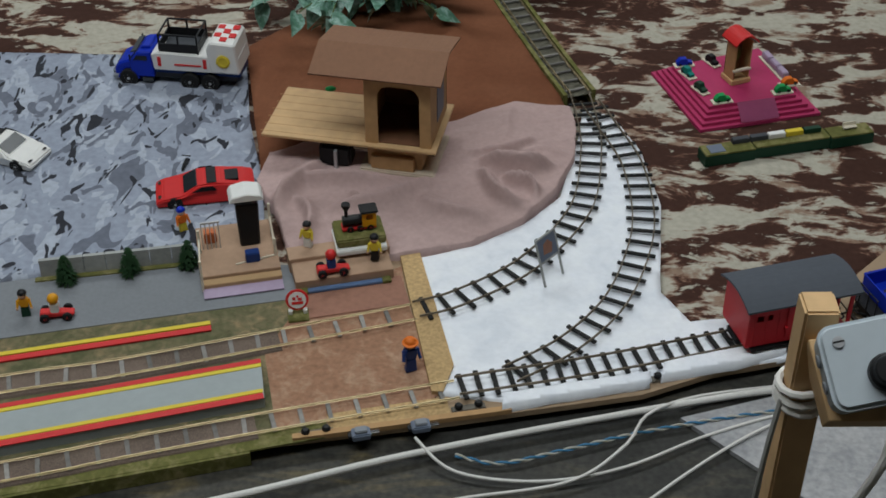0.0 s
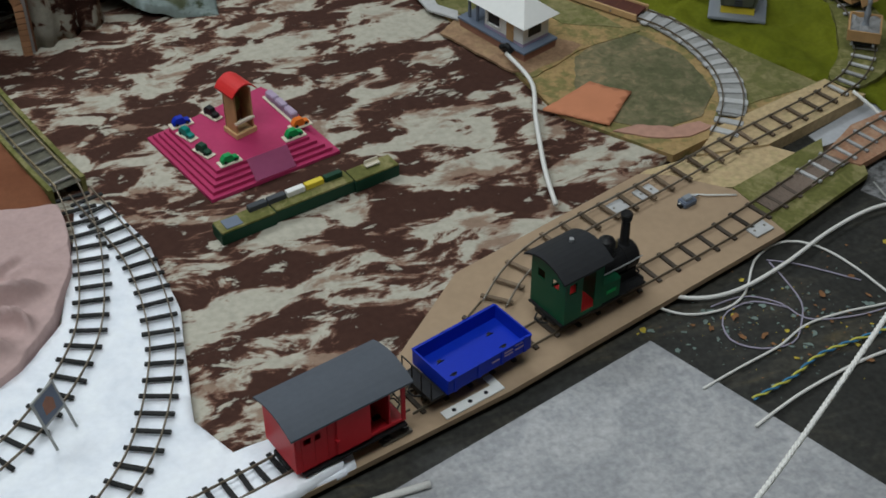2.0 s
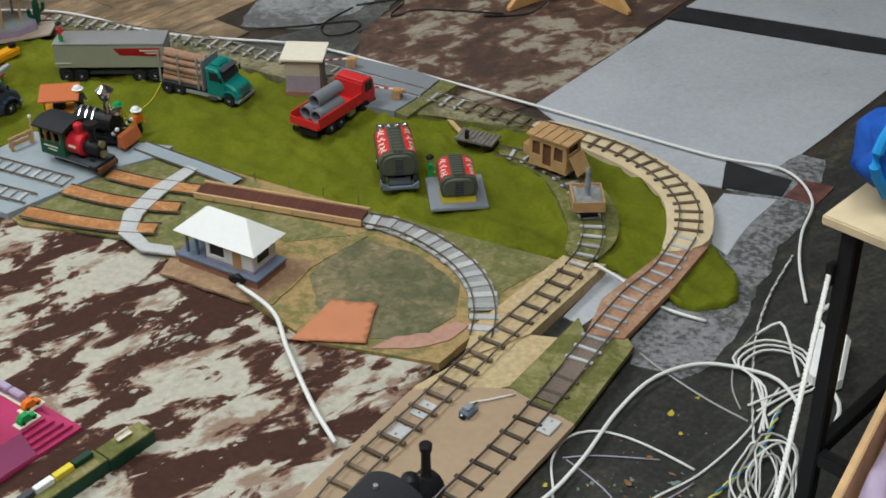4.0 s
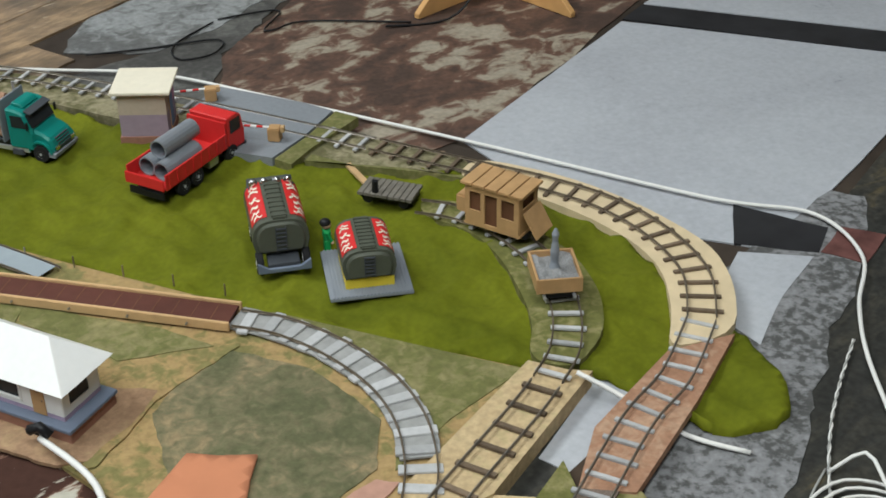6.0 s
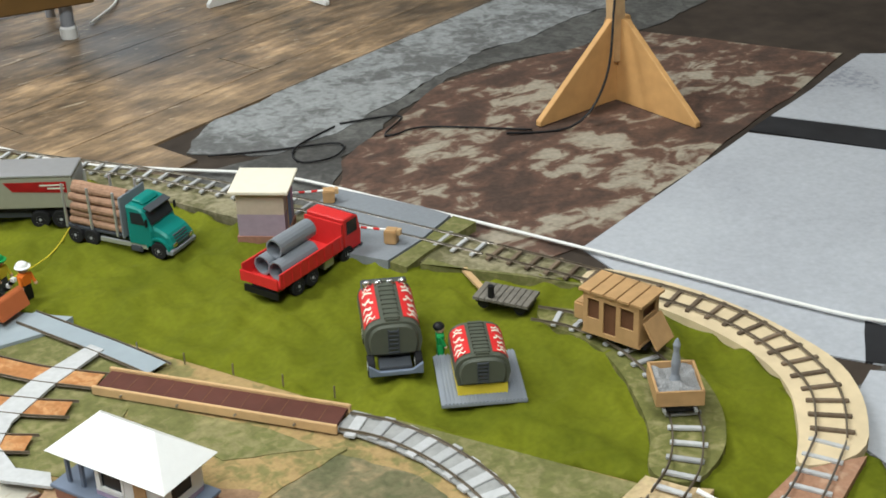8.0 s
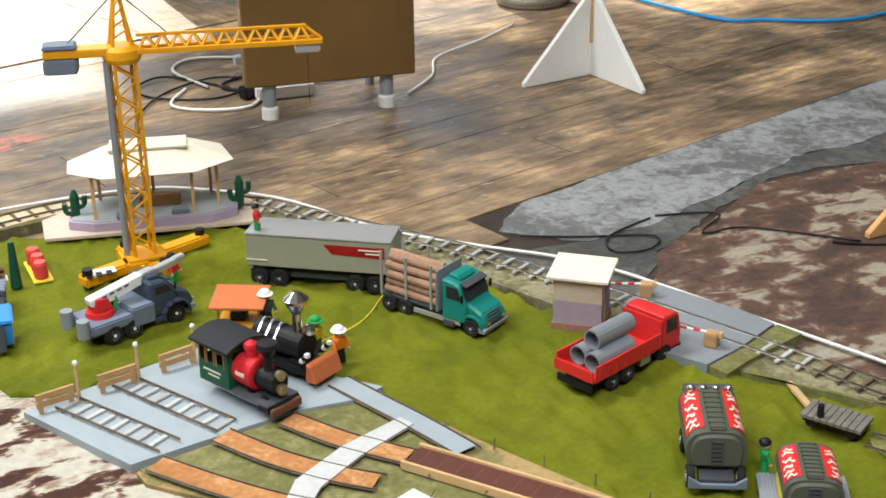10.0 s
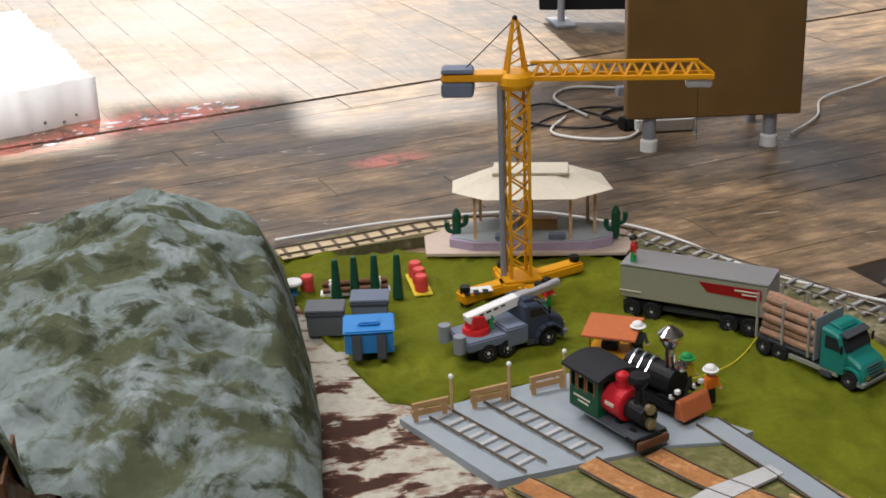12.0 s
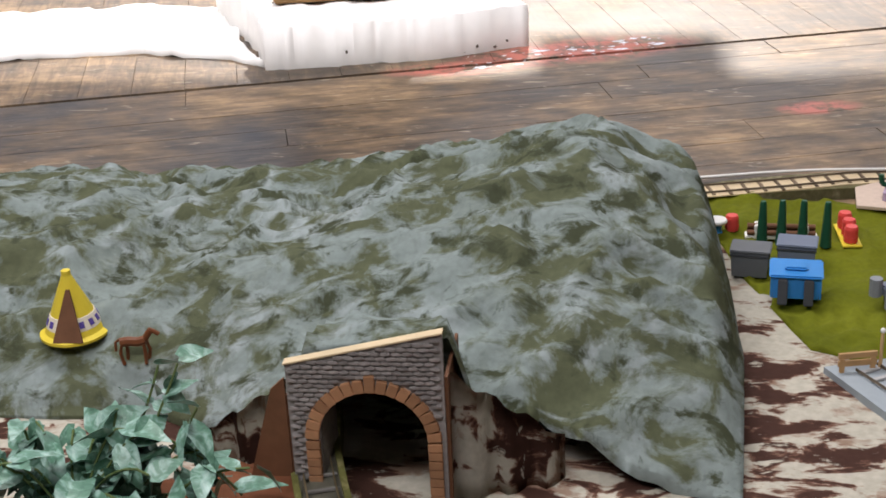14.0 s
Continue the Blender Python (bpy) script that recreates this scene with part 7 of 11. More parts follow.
part("side_wall", box(XR - 0.004, 0.002, z0, XR, YB - 0.004, z1), M["wood"], sh)
part("blue_window", box(XR, 0.06, z0 + 0.03, XR + 0.002, 0.125, z1 - 0.012), M["slateblue"], sh, "faded blue side window")
part("inner_floor", box(XL + 0.004, 0.002, z0, XR - 0.004, YB - 0.004, z0 + 0.002), M["darkwood"], sh)
bm = bmesh.new()
rows = []
for k in range(51):
    x = -0.112 + k * 0.0056
    rows.append([bm.verts.new((x, y, z + 0.0004 * (k % 2))) for y, z in ((-0.022, 0.243), (0.07, 0.272), (0.185, 0.245))])
for a, b in zip(rows, rows[1:]):
    for k in range(2):
        bm.faces.new((a[k], b[k], b[k + 1], a[k + 1]))
bmesh.ops.recalc_face_normals(bm, faces=bm.faces)
bmesh.ops.solidify(bm, geom=bm.faces[:], thickness=0.004)
part("roof", bm, M["roofbrown"], sh, "brown pitched roof")
for k in range(6):
    part("plank_seam", box(-0.234, -0.0 + k * 0.03, 0.0755, -0.005, 0.0012 + k * 0.03, 0.0764), M["wood"], sh)
tagged(link("green_toy_bird_house", ball((-0.105, 2.59, 0.21), 0.008, (1.5, 1, 0.7)), M["toygreen"]), "small green plastic blob beside the shed", "plastic toy")
bpy.data.objects["green_toy_bird_house"].name = "plastic_blob"
bw = empty("buffer_block", at(-0.09, 2.535, -10, 0.06), "black toy mechanism under the shed deck", "mechanism")
part("body", box(-0.04, -0.02, 0, 0.03, 0.03, 0.05, 0.006), M["black"], bw)
part("lever", box(-0.005, -0.03, 0.0, 0.002, -0.02, 0.045, 0.001), M["silver"], bw, "silver lever")

# ---- plant ----
def leaf_mesh(seed):
    rnd = random.Random(seed)
    bm = bmesh.new()
    L, W = 0.074, 0.050
    mid, left, right = [], [], []
    for k in range(6):
        u = k / 5
        w = W / 2 * (math.sin(math.pi * min(1, u * 0.95 + 0.05) ** 0.7)) * (1 - 0.25 * u)
        bend = -0.02 * u * u
        mid.append(bm.verts.new((u * L, 0, bend)))
        left.append(bm.verts.new((u * L - 0.006 * (1 - u), w + 0.0005, bend + w * 0.25 + rnd.uniform(-0.002, 0.002))))
        right.append(bm.verts.new((u * L - 0.006 * (1 - u), -w - 0.0005, bend + w * 0.25 + rnd.uniform(-0.002, 0.002))))
    for k in range(5):
        bm.faces.new((mid[k], mid[k + 1], left[k + 1], left[k]))
        bm.faces.new((right[k], right[k + 1], mid[k + 1], mid[k]))
    mesh = bpy.data.meshes.new("leaf")
    for f in bm.faces:
        f.smooth = True
    bm.to_mesh(mesh); bm.free()
    mesh.materials.append(M["leaf"])
    return mesh


leaves = [leaf_mesh(k) for k in range(4)]
ivy = empty("ivy_plant", at(-0.055, 3.245, 0, 0.03), "leafy pale green variegated ivy plant in the corner", "plant")
part("pot", lathe([(0.035, 0.0), (0.05, 0.06), (0.053, 0.06), (0.053, 0.068), (0.045, 0.068), (0.043, 0.05)], 20), M["brickpaint"], ivy)
rnd = random.Random(11)
# a low spread of shoots, and a few that stand up high beside the tunnel
tall = [(0.155, 0.10, 0.285), (0.11, 0.13, 0.25), (0.19, 0.05, 0.235), (0.06, 0.08, 0.22), (-0.08, 0.06, 0.20), (0.20, 0.0, 0.16)]
for s in range(36):
    a = rnd.uniform(0, 2 * math.pi)
    reach = rnd.uniform(0.08, 0.30)
    top = rnd.uniform(0.09, 0.20)
    tip = Vector((math.cos(a) * reach * 1.1, math.sin(a) * reach * 0.85 - 0.03, rnd.uniform(0.05, 0.18)))
    pts = [Vector((0, 0, 0.06)), Vector((tip.x * 0.4, tip.y * 0.4, top)), Vector((tip.x * 0.75, tip.y * 0.75, (top + tip.z) / 2 + 0.02)), tip]
    if s < len(tall):
        tip = Vector(tall[s])
        pts = [Vector((0, 0, 0.06)), Vector((tip.x * 0.55, tip.y * 0.55, tip.z * 0.5)), Vector((tip.x * 0.85, tip.y * 0.85, tip.z * 0.8)), tip]
    part("stem", tube(pts, 0.002, 5, 0.02), M["stem"], ivy)
    path = spline(pts, 0.029)
    for k, c in enumerate(path[2:]):
        for j in range(1 if k % 3 else 2):
            ob = new("leaf", leaves[rnd.randrange(4)])
            ob.parent = ivy
            ob.matrix_basis = Matrix.Translation(c) @ Euler((rnd.uniform(-0.9, 0.9), rnd.uniform(-0.5, 1.0), rnd.uniform(0, 6.28))).to_matrix().to_4x4() @ Matrix.Scale(rnd.uniform(0.55, 1.0), 4)

# ---- pink stepped platform ----
ped = empty("stepped_platform", Matrix(), "magenta pink stepped toy platform", "toy platform")
base = [(0.642, 2.966), (0.722, 2.705), (1.013, 2.776), (0.936, 3.045)]
top = [(0.686, 2.936), (0.746, 2.752), (0.956, 2.803), (0.909, 3.022)]
for k in range(5):
    u = k / 4
    q = [(a[0] + (b[0] - a[0]) * u, a[1] + (b[1] - a[1]) * u) for a, b in zip(base, top)]
    part("step", prism(q, 0.009, "z", 0.0008), M["magenta"], ped, m=Matrix.Translation((0, 0, 0.018 + k * 0.0082)))
bm = bmesh.new()
bm.faces.new([bm.verts.new(q) for q in ((0.812, 2.768, 0.0612), (0.903, 2.79, 0.0612), (0.912, 2.752, 0.03), (0.82, 2.729, 0.03))])
bmesh.ops.solidify(bm, geom=bm.faces[:], thickness=0.003)
part("entry_ramp", bm, M["oldrose"], ped, "lighter pink entry ramp")
tw = empty("toy_tower", at(0.826, 2.872, 22, 0.0605), "small wooden toy tower with arched red roof", "toy tower")
part("plinth", box(-0.026, -0.024, 0, 0.026, 0.024, 0.012, 0.001), M["palewood"], tw)
for x in (-0.022, 0.018):
    part("side_wall", box(x, -0.02, 0.012, x + 0.004, 0.02, 0.108), M["wood"], tw)
part("back_wall", box(-0.022, 0.016, 0.012, 0.022, 0.02, 0.108), M["darkwood"], tw)
part("sill", box(-0.024, -0.024, 0.034, 0.024, -0.016, 0.04, 0.001), M["cream"], tw)
part("inner_mark", ball((0, 0.008, 0.065), 0.013, (0.8, 0.5, 1.5)), M["moss"], tw, "small worn figure-like relief")
part("roof", curved_roof(0.062, 0.062, 0.106, 0.02, 0.004), M["brightred"], tw, "bowed red roof", m=Matrix.Rotation(math.pi / 2, 4, "Z"))


def tiny_car(x, y, deg, mat, L=0.038):
    c = empty("tiny_toy_vehicle", at(x, y, deg, 0.0605), "tiny " + {"blue": "blue", "teal": "teal", "darkgreen": "dark green", "toygreen": "bright green", "orange": "orange", "black": "black"}[mat] + " toy vehicle on a cream plate", "toy vehicle", "vehicles on the pink platform")
    part("plate", box(-L / 2 - 0.006, -0.011, 0, L / 2 + 0.006, 0.011, 0.003, 0.0005), M["cream"], c, "cream plate")
    part("body", prism([(-L / 2, 0.004), (L / 2, 0.004), (L / 2, 0.011), (L * 0.2, 0.013), (L * 0.1, 0.021), (-L * 0.3, 0.021), (-L / 2, 0.012)], 0.014, bevel=0.001), M[mat], c)
    for wx in (-L * 0.3, L * 0.3):
        for s in (-1, 1):
            wheel(c, wx, s * 0.0072, 0.0065, 0.0035, 0.003, "silver")


for x, y, d, mat in ((0.714, 2.938, 10, "blue"), (0.716, 2.892, -62, "teal"), (0.736, 2.822, -62, "darkgreen"), (0.778, 2.772, 14, "toygreen"), (0.782, 2.948, -62, "black"), (0.925, 2.812, 14, "toygreen"), (0.948, 2.846, 14, "orange")):
    tiny_car(x, y, d, mat)
tr = empty("tiny_toy_tram", at(0.928, 2.92, 106, 0.0605), "long lilac toy train on a cream plate", "toy train")
part("plate", box(-0.062, -0.012, 0, 0.062, 0.012, 0.003, 0.0005), M["cream"], tr, "cream plate")
for k in range(3):
    part("coach", box(-0.056 + k * 0.038, -0.008, 0.004, -0.021 + k * 0.038, 0.008, 0.02, 0.002), M["lilac"], tr)

gs = empty("planter_strip", at(0.905, 2.632, 13.5, 0.02), "long green planter strip with dark sides", "planter")
for x0, x1, dy in ((-0.205, -0.085, 0.0), (-0.084, 0.095, 0.004), (0.096, 0.2, 0.0)):
    part("box_segment", box(x0, -0.022 + dy, 0, x1, 0.022 + dy, 0.026, 0.001), M["darkgreen"], gs)
    part("grass_top", box(x0 + 0.001, -0.021 + dy, 0.026, x1 - 0.001, 0.021 + dy, 0.030, 0.001), M["moss"], gs, "mossy green top")
part("grey_path", box(-0.19, -0.015, 0.030, -0.155, 0.015, 0.0315), M["slateblue"], gs)
for k, mat in enumerate(("darkgrey", "darkgrey", "white", "lemon", "darkgreen")):
    part("block", box(-0.13 + k * 0.043, 0.006, 0.030, -0.09 + k * 0.043, 0.02, 0.042, 0.001), M[mat], gs, "small painted block")
bn = empty("toy_bench", at(1.05, 2.672, 13.5, 0.049), "tiny white toy bench on the planter", "bench")
part("seat", box(-0.016, -0.006, 0.005, 0.016, 0.004, 0.008), M["cream"], bn)
part("back", box(-0.016, 0.003, 0.005, 0.016, 0.005, 0.016), M["cream"], bn)

# ---- cars on the grey camouflage cloth ----
def sports_car(m, mat, label, L=0.215, W=0.088):
    c = empty("sports_car", m, label, "toy car", "toy cars")
    prof = [(-L / 2, 0.014), (-L / 2 + 0.002, 0.036), (-L * 0.40, 0.044), (-L * 0.16, 0.053), (L * 0.0, 0.054), (L * 0.08, 0.052), (L * 0.22, 0.036), (L * 0.42, 0.030), (L / 2, 0.022), (L / 2 - 0.002, 0.010), (-L / 2 + 0.01, 0.009)]
    bm = prism(prof, W, bevel=0.0)
    for v in bm.verts:
        if v.co.z > 0.04:
            v.co.y *= 0.78
        v.co.y *= 1 - 0.25 * max(0, abs(v.co.x) / (L / 2) - 0.75)
    bmesh.ops.bevel(bm, geom=bm.edges[:], offset=0.003, segments=2, affect="EDGES")
    body = part("body", bm, M[mat], c)
    part("windscreen", prism([(L * 0.085, 0.0525), (L * 0.215, 0.038), (L * 0.205, 0.0372), (L * 0.075, 0.0515)], W * 0.72), M["windowglass"], body)
    for s in (-1, 1):
        bm = bmesh.new()
        bm.faces.new([bm.verts.new(q) for q in ((L * 0.14, s * W * 0.44, 0.0405), (L * 0.03, s * W * 0.405, 0.0508), (-L * 0.08, s * W * 0.405, 0.0508), (-L * 0.12, s * W * 0.44, 0.041))])
        bmesh.ops.solidify(bm, geom=bm.faces[:], thickness=0.003)
        bmesh.ops.translate(bm, vec=(0, s * 0.0035, 0.0008), verts=bm.verts)
        part("side_window", bm, M["windowglass"], body)
    part("roof_strip", box(-L * 0.12, -W * 0.34, 0.0535, -L * 0.02, W * 0.34, 0.0555, 0.001), M["black"], body)
    part("engine_lid", box(-L * 0.34, -W * 0.22, 0.046, -L * 0.2, W * 0.22, 0.052, 0.001), M["black"], body)
    for x in (-L * 0.31, L * 0.31):
        for s in (-1, 1):
            wheel(c, x, s * (W / 2 - 0.007), 0.0165, 0.0165, 0.015, "silver")
    for s in (-1, 1):
        part("headlight", box(L * 0.44, s * W * 0.3 - 0.006, 0.0265, L * 0.47, s * W * 0.3 + 0.006, 0.0295, 0.001), M["chrome"], body)
    return c


sports_car(at(-0.372, 2.455, 190, 0.026), "brightred", "red toy sports car on the grey camouflage cloth", 0.21)
sports_car(at(-0.84, 2.61, -22, 0.026), "white", "white toy sports car on the grey camouflage cloth", 0.2)
bt = lorry_base("works_lorry", at(-0.50, 2.945, 172, 0.026), "blue and white toy works lorry with black cage", 0.30, 0.098, 0.0225, (-0.092, -0.042, 0.108), "silver")
truck_cab(bt, "blue", 0.045, 0.09, 0.026, 0.03, 0.068, axle=0.108)
part("deck", box(-0.165, -0.036, 0.036, 0.045, 0.036, 0.05, 0.002), M["navy"], bt)
part("body", prism([(-0.165, 0.05), (0.042, 0.05), (0.046, 0.092), (0.03, 0.098), (-0.09, 0.094), (-0.165, 0.094)], 0.096, bevel=0.003), M["white"], bt, "white angular body")
tail = part("tail_box", prism([(-0.168, 0.052), (-0.098, 0.052), (-0.090, 0.112), (-0.100, 0.134), (-0.160, 0.130)], 0.102, bevel=0.004), M["white"], bt, "raised white rear box")
for k in range(3):
    for j in range(2):
        part("check_mark", box(-0.155 + k * 0.018, -0.04 + j * 0.04 + (k % 2) * 0.02, 0.1315, -0.139 + k * 0.018, -0.022 + j * 0.04 + (k % 2) * 0.02, 0.1345), M["brightred"], tail, "red checker mark")
cage = part("cage_box", box(-0.066, -0.038, 0.094, 0.022, 0.038, 0.099, 0.001), M["darkgrey"], bt, "open black load cage")
for x in (-0.068, -0.022, 0.024):
    for y in (-0.04, 0.04):
        part("cage_post", box(x - 0.002, y - 0.002, 0.093, x + 0.002, y + 0.002, 0.142), M["black"], cage)
for z, hgt in ((0.097, 0.022), (0.139, 0.004)):
    for y in (-0.04, 0.04):
        part("cage_side", box(-0.068, y - 0.0015, z, 0.024, y + 0.0015, z + hgt), M["black"], cage)
    for x in (-0.068, 0.024):
        part("cage_side", box(x - 0.0015, -0.04, z, x + 0.0015, 0.04, z + hgt), M["black"], cage)
for s in (-1, 1):
    part("yellow_disc", lathe([(0.0, 0.0), (0.0165, 0.0), (0.0165, 0.003), (0.012, 0.0042), (0.006, 0.003), (0.0, 0.003)], 20), M["lemon"], tail, "round yellow disc", m=Matrix.Translation((-0.13, s * 0.0505, 0.086)) @ Matrix.Rotation(-s * math.pi / 2, 4, "X"))
    part("red_bar", box(-0.075, s * 0.0485 - 0.001, 0.066, -0.01, s * 0.0485 + 0.001, 0.070), M["brightred"], bt)
    part("red_panel", box(0.022, s * 0.0485 - 0.001, 0.062, 0.030, s * 0.0485 + 0.001, 0.086), M["brightred"], bt)
    part("red_panel", box(-0.088, s * 0.0485 - 0.001, 0.062, -0.080, s * 0.0485 + 0.001, 0.086), M["brightred"], bt)
bc = empty("toy_motorcycle", at(-0.43, 2.56, 80, 0.026), "small black toy motorcycle beside the red car", "toy motorcycle")
for x in (-0.014, 0.014):
    wheel(bc, x, 0, 0.009, 0.009, 0.005, "silver")
part("body", prism([(-0.014, 0.01), (0.014, 0.01), (0.012, 0.022), (-0.01, 0.02)], 0.006, bevel=0.001), M["black"], bc)
part("handlebar", cyl((0.01, -0.01, 0.028), (0.01, 0.01, 0.028), 0.0015, seg=6), M["black"], bc)

# ---- white house, bridge, hut ----
hs = empty("toy_house", at(1.4446, 3.1439, -68.5, 0.028) @ Matrix.Diagonal((0.91, 0.84, 1.0, 1.0)), "small white toy house with broad hipped roof", "toy house")
HL, HW = 0.20, 0.095
part("foundation", box(-0.02, -0.015, -0.006, HL + 0.02, HW + 0.012, 0.02, 0.001), M["brickpaint"], hs, "brick brown foundation")
part("floor_slab", box(-0.024, -0.02, 0.02, HL + 0.024, HW + 0.014, 0.026, 0.001), M["slateblue"], hs, "grey floor slab")
part("skirting", box(0.06, -0.001, 0.026, HL + 0.001, HW, 0.034), M["lilac"], hs, "lilac skirting band")
zb, zt = 0.034, 0.088
part("front_wall", panel_wall(0.138, zb, zt, [(-0.058, zb + 0.010, -0.012, zt - 0.010)]), M["white"], hs, m=Matrix.Translation((0.131, 0.0, 0)))
part("end_wall", panel_wall(HW, zb, zt, [(-0.03, zb + 0.012, 0.02, zt - 0.008)]), M["white"], hs, m=Matrix.Translation((HL, HW / 2, 0)) @ Matrix.Rotation(math.pi / 2, 4, "Z"))
part("end_wall", panel_wall(HW, zb, zt, []), M["white"], hs, m=Matrix.Translation((0.062, HW / 2, 0)) @ Matrix.Rotation(math.pi / 2, 4, "Z"))
part("back_wall", panel_wall(0.138, zb, zt, []), M["white"], hs, m=Matrix.Translation((0.131, HW, 0)))
dr = part("door", box(0.142, -0.0035, zb - 0.006, 0.168, -0.0015, zt - 0.006, 0.0005), M["wood"], hs, "plain brown door")
part("door_knob", ball((0.164, -0.004, zb + 0.02), 0.0015, u=6, v=5), M["chrome"], dr)
wn1 = part("window", box(0.074, 0.0005, zb + 0.010, 0.118, 0.0015, zt - 0.010), M["windowglass"], hs, "dark house window")
for x0, x1, z0_, z1_ in ((0.07, 0.122, zb + 0.006, zb + 0.010), (0.07, 0.122, zt - 0.010, zt - 0.006), (0.07, 0.074, zb + 0.006, zt - 0.006), (0.118, 0.122, zb + 0.006, zt - 0.006)):
    part("frame_bar", box(x0, -0.004, z0_, x1, -0.0016, z1_), M["white"], wn1)
part("window", box(HL - 0.001, 0.0175, zb + 0.012, HL + 0.0004, 0.0675, zt - 0.008), M["windowglass"], hs, "dark house window")
for x in (0.0, 0.03):
    part("porch_post", box(x - 0.003, 0.0, 0.026, x + 0.003, 0.006, zt), M["slateblue"], hs)
bm = bmesh.new()
ov = 0.022
v = [bm.verts.new(q) for q in ((-ov, -ov, zt - 0.003), (HL + ov, -ov, zt - 0.003), (HL + ov, HW + ov, zt - 0.003), (-ov, HW + ov, zt - 0.003), (0.045, HW / 2, zt + 0.048), (HL - 0.045, HW / 2, zt + 0.048))]
for q in ((0, 1, 5, 4), (1, 2, 5), (2, 3, 4, 5), (3, 0, 4), (3, 2, 1, 0)):
    bm.faces.new([v[i] for i in q])
bmesh.ops.recalc_face_normals(bm, faces=bm.faces)
bmesh.ops.bevel(bm, geom=bm.edges[:], offset=0.0012, segments=1, affect="EDGES")
part("roof", bm, M["white"], hs, "broad white hipped roof")
part("spout_box", box(HL * 0.72, -0.022, -0.004, HL * 0.82, -0.012, 0.01, 0.001), M["black"], hs)

br = empty("toy_bridge", at(1.612, 3.385, -55.5, 0.03), "long flat wooden toy bridge with dark deck", "toy bridge")
BL = 0.415
part("deck", box(0, -0.026, 0.006, BL, 0.026, 0.011), M["bridgedeck"], br, "dark brown deck")
for s in (-1, 1):
    part("beam", box(-0.004, s * 0.029 - 0.003, 0.0, BL + 0.004, s * 0.029 + 0.003, 0.016, 0.001), M["palewood"], br, "pale wooden side beam")
for k in range(12):
    part("seam", box(0.02 + k * 0.033, -0.0235, 0.0105, 0.0212 + k * 0.033, 0.0235, 0.0114), M["darkwood"], br)
for k in range(4):
    for s in (-1, 1):
        part("bolt", cyl((0.05 + k * 0.1, s * 0.031, 0.008), (0.05 + k * 0.1, s * 0.037, 0.008), 0.002, seg=6), M["steel"], br)
for k in range(5):
    x, y = 1.70 + k * 0.045, 3.44 - k * 0.082
    p = empty("fence_post", at(x, y, 0, 0.028), "thin wire fence post beside the cloth", "post", "wire fence posts")
    part("post", cyl((0, 0, 0), (0, 0, 0.022), 0.0014, seg=6), M["steel"], p)

hut = empty("toy_hut", at(2.105, 3.683, -42, 0.03), "small toy crossing hut with flat cream roof", "toy hut")
w2 = 0.046
part("plinth", box(-w2 - 0.003, -w2 - 0.003, 0, w2 + 0.003, w2 + 0.003, 0.016), M["brickpaint"], hut)
part("lower_wall", box(-w2, -w2, 0.016, w2, w2, 0.062), M["hutlilac"], hut, "lilac brick-painted lower wall")
part("upper_wall", box(-w2, -w2, 0.062, w2, w2, 0.108), M["beige"], hut, "beige upper wall")
part("roof", box(-w2 - 0.012, -w2 - 0.012, 0.108, w2 + 0.012, w2 + 0.012, 0.114, 0.001), M["cream"], hut, "flat cream roof")
d2 = part("door", box(w2 - 0.001, -0.012, 0.02, w2 + 0.002, 0.014, 0.088), M["waterblue"], hut, "blue painted door")
part("door_frame", box(w2 - 0.0015, -0.016, 0.016, w2 + 0.0012, 0.018, 0.092), M["palewood"], d2)
part("window", box(w2 - 0.001, 0.022, 0.062, w2 + 0.0012, 0.042, 0.096), M["pinklilac"], hut)

for x, y, dg in ((2.252, 3.47, 128), (2.262, 3.70, 150)):
    g = empty("crossing_barrier", at(x, y, dg, 0.042), "toy level crossing barrier with red and white pole", "barrier", "crossing barriers")
    part("block", box(-0.012, -0.012, 0, 0.012, 0.012, 0.028, 0.002), M["wood"], g)
    part("weight", box(-0.02, -0.006, 0.018, -0.012, 0.006, 0.03, 0.001), M["palewood"], g)
    for k in range(12):
        part("pole_band", cyl((0.01 + k * 0.0125, 0, 0.026), (0.0225 + k * 0.0125, 0, 0.026), 0.0024, seg=8), M["brightred" if k % 2 else "white"], g)

# ---- wagons on the spur ----
co = empty("wooden_coach", at(2.33, 2.93, 105, 0.0), "small wooden toy coach with slanted tailboard", "toy coach")
zc = 0.058
part("floor", box(-0.055, -0.032, zc, 0.055, 0.032, zc + 0.004), M["wood"], co)
for s in (-1, 1):
    part("side_wall", panel_wall(0.105, zc, zc + 0.078, [(-0.043, zc + 0.03, -0.018, zc + 0.066), (-0.01, zc + 0.008, 0.014, zc + 0.066), (0.022, zc + 0.03, 0.044, zc + 0.066)]), M["wood"], co, m=Matrix.Translation((0, s * 0.031, 0)))
for x in (-0.052, 0.052):
    part("end_wall", panel_wall(0.06, zc, zc + 0.078, [(-0.02, zc + 0.05, 0.02, zc + 0.068)]), M["wood"], co, m=Matrix.Translation((x, 0, 0)) @ Matrix.Rotation(math.pi / 2, 4, "Z"))
for k in range(5):
    part("roof_board", box(-0.06 + k * 0.0245, -0.037, zc + 0.078, -0.038 + k * 0.0245, 0.037, zc + 0.083, 0.0005), M["wood"], co)
# solid dark block stands in for the shade behind the windows
part("inner_shade", box(-0.048, -0.026, zc + 0.004, 0.048, 0.026, zc + 0.06), M["darkwood"], co, "dark brown block for the shade inside the coach")
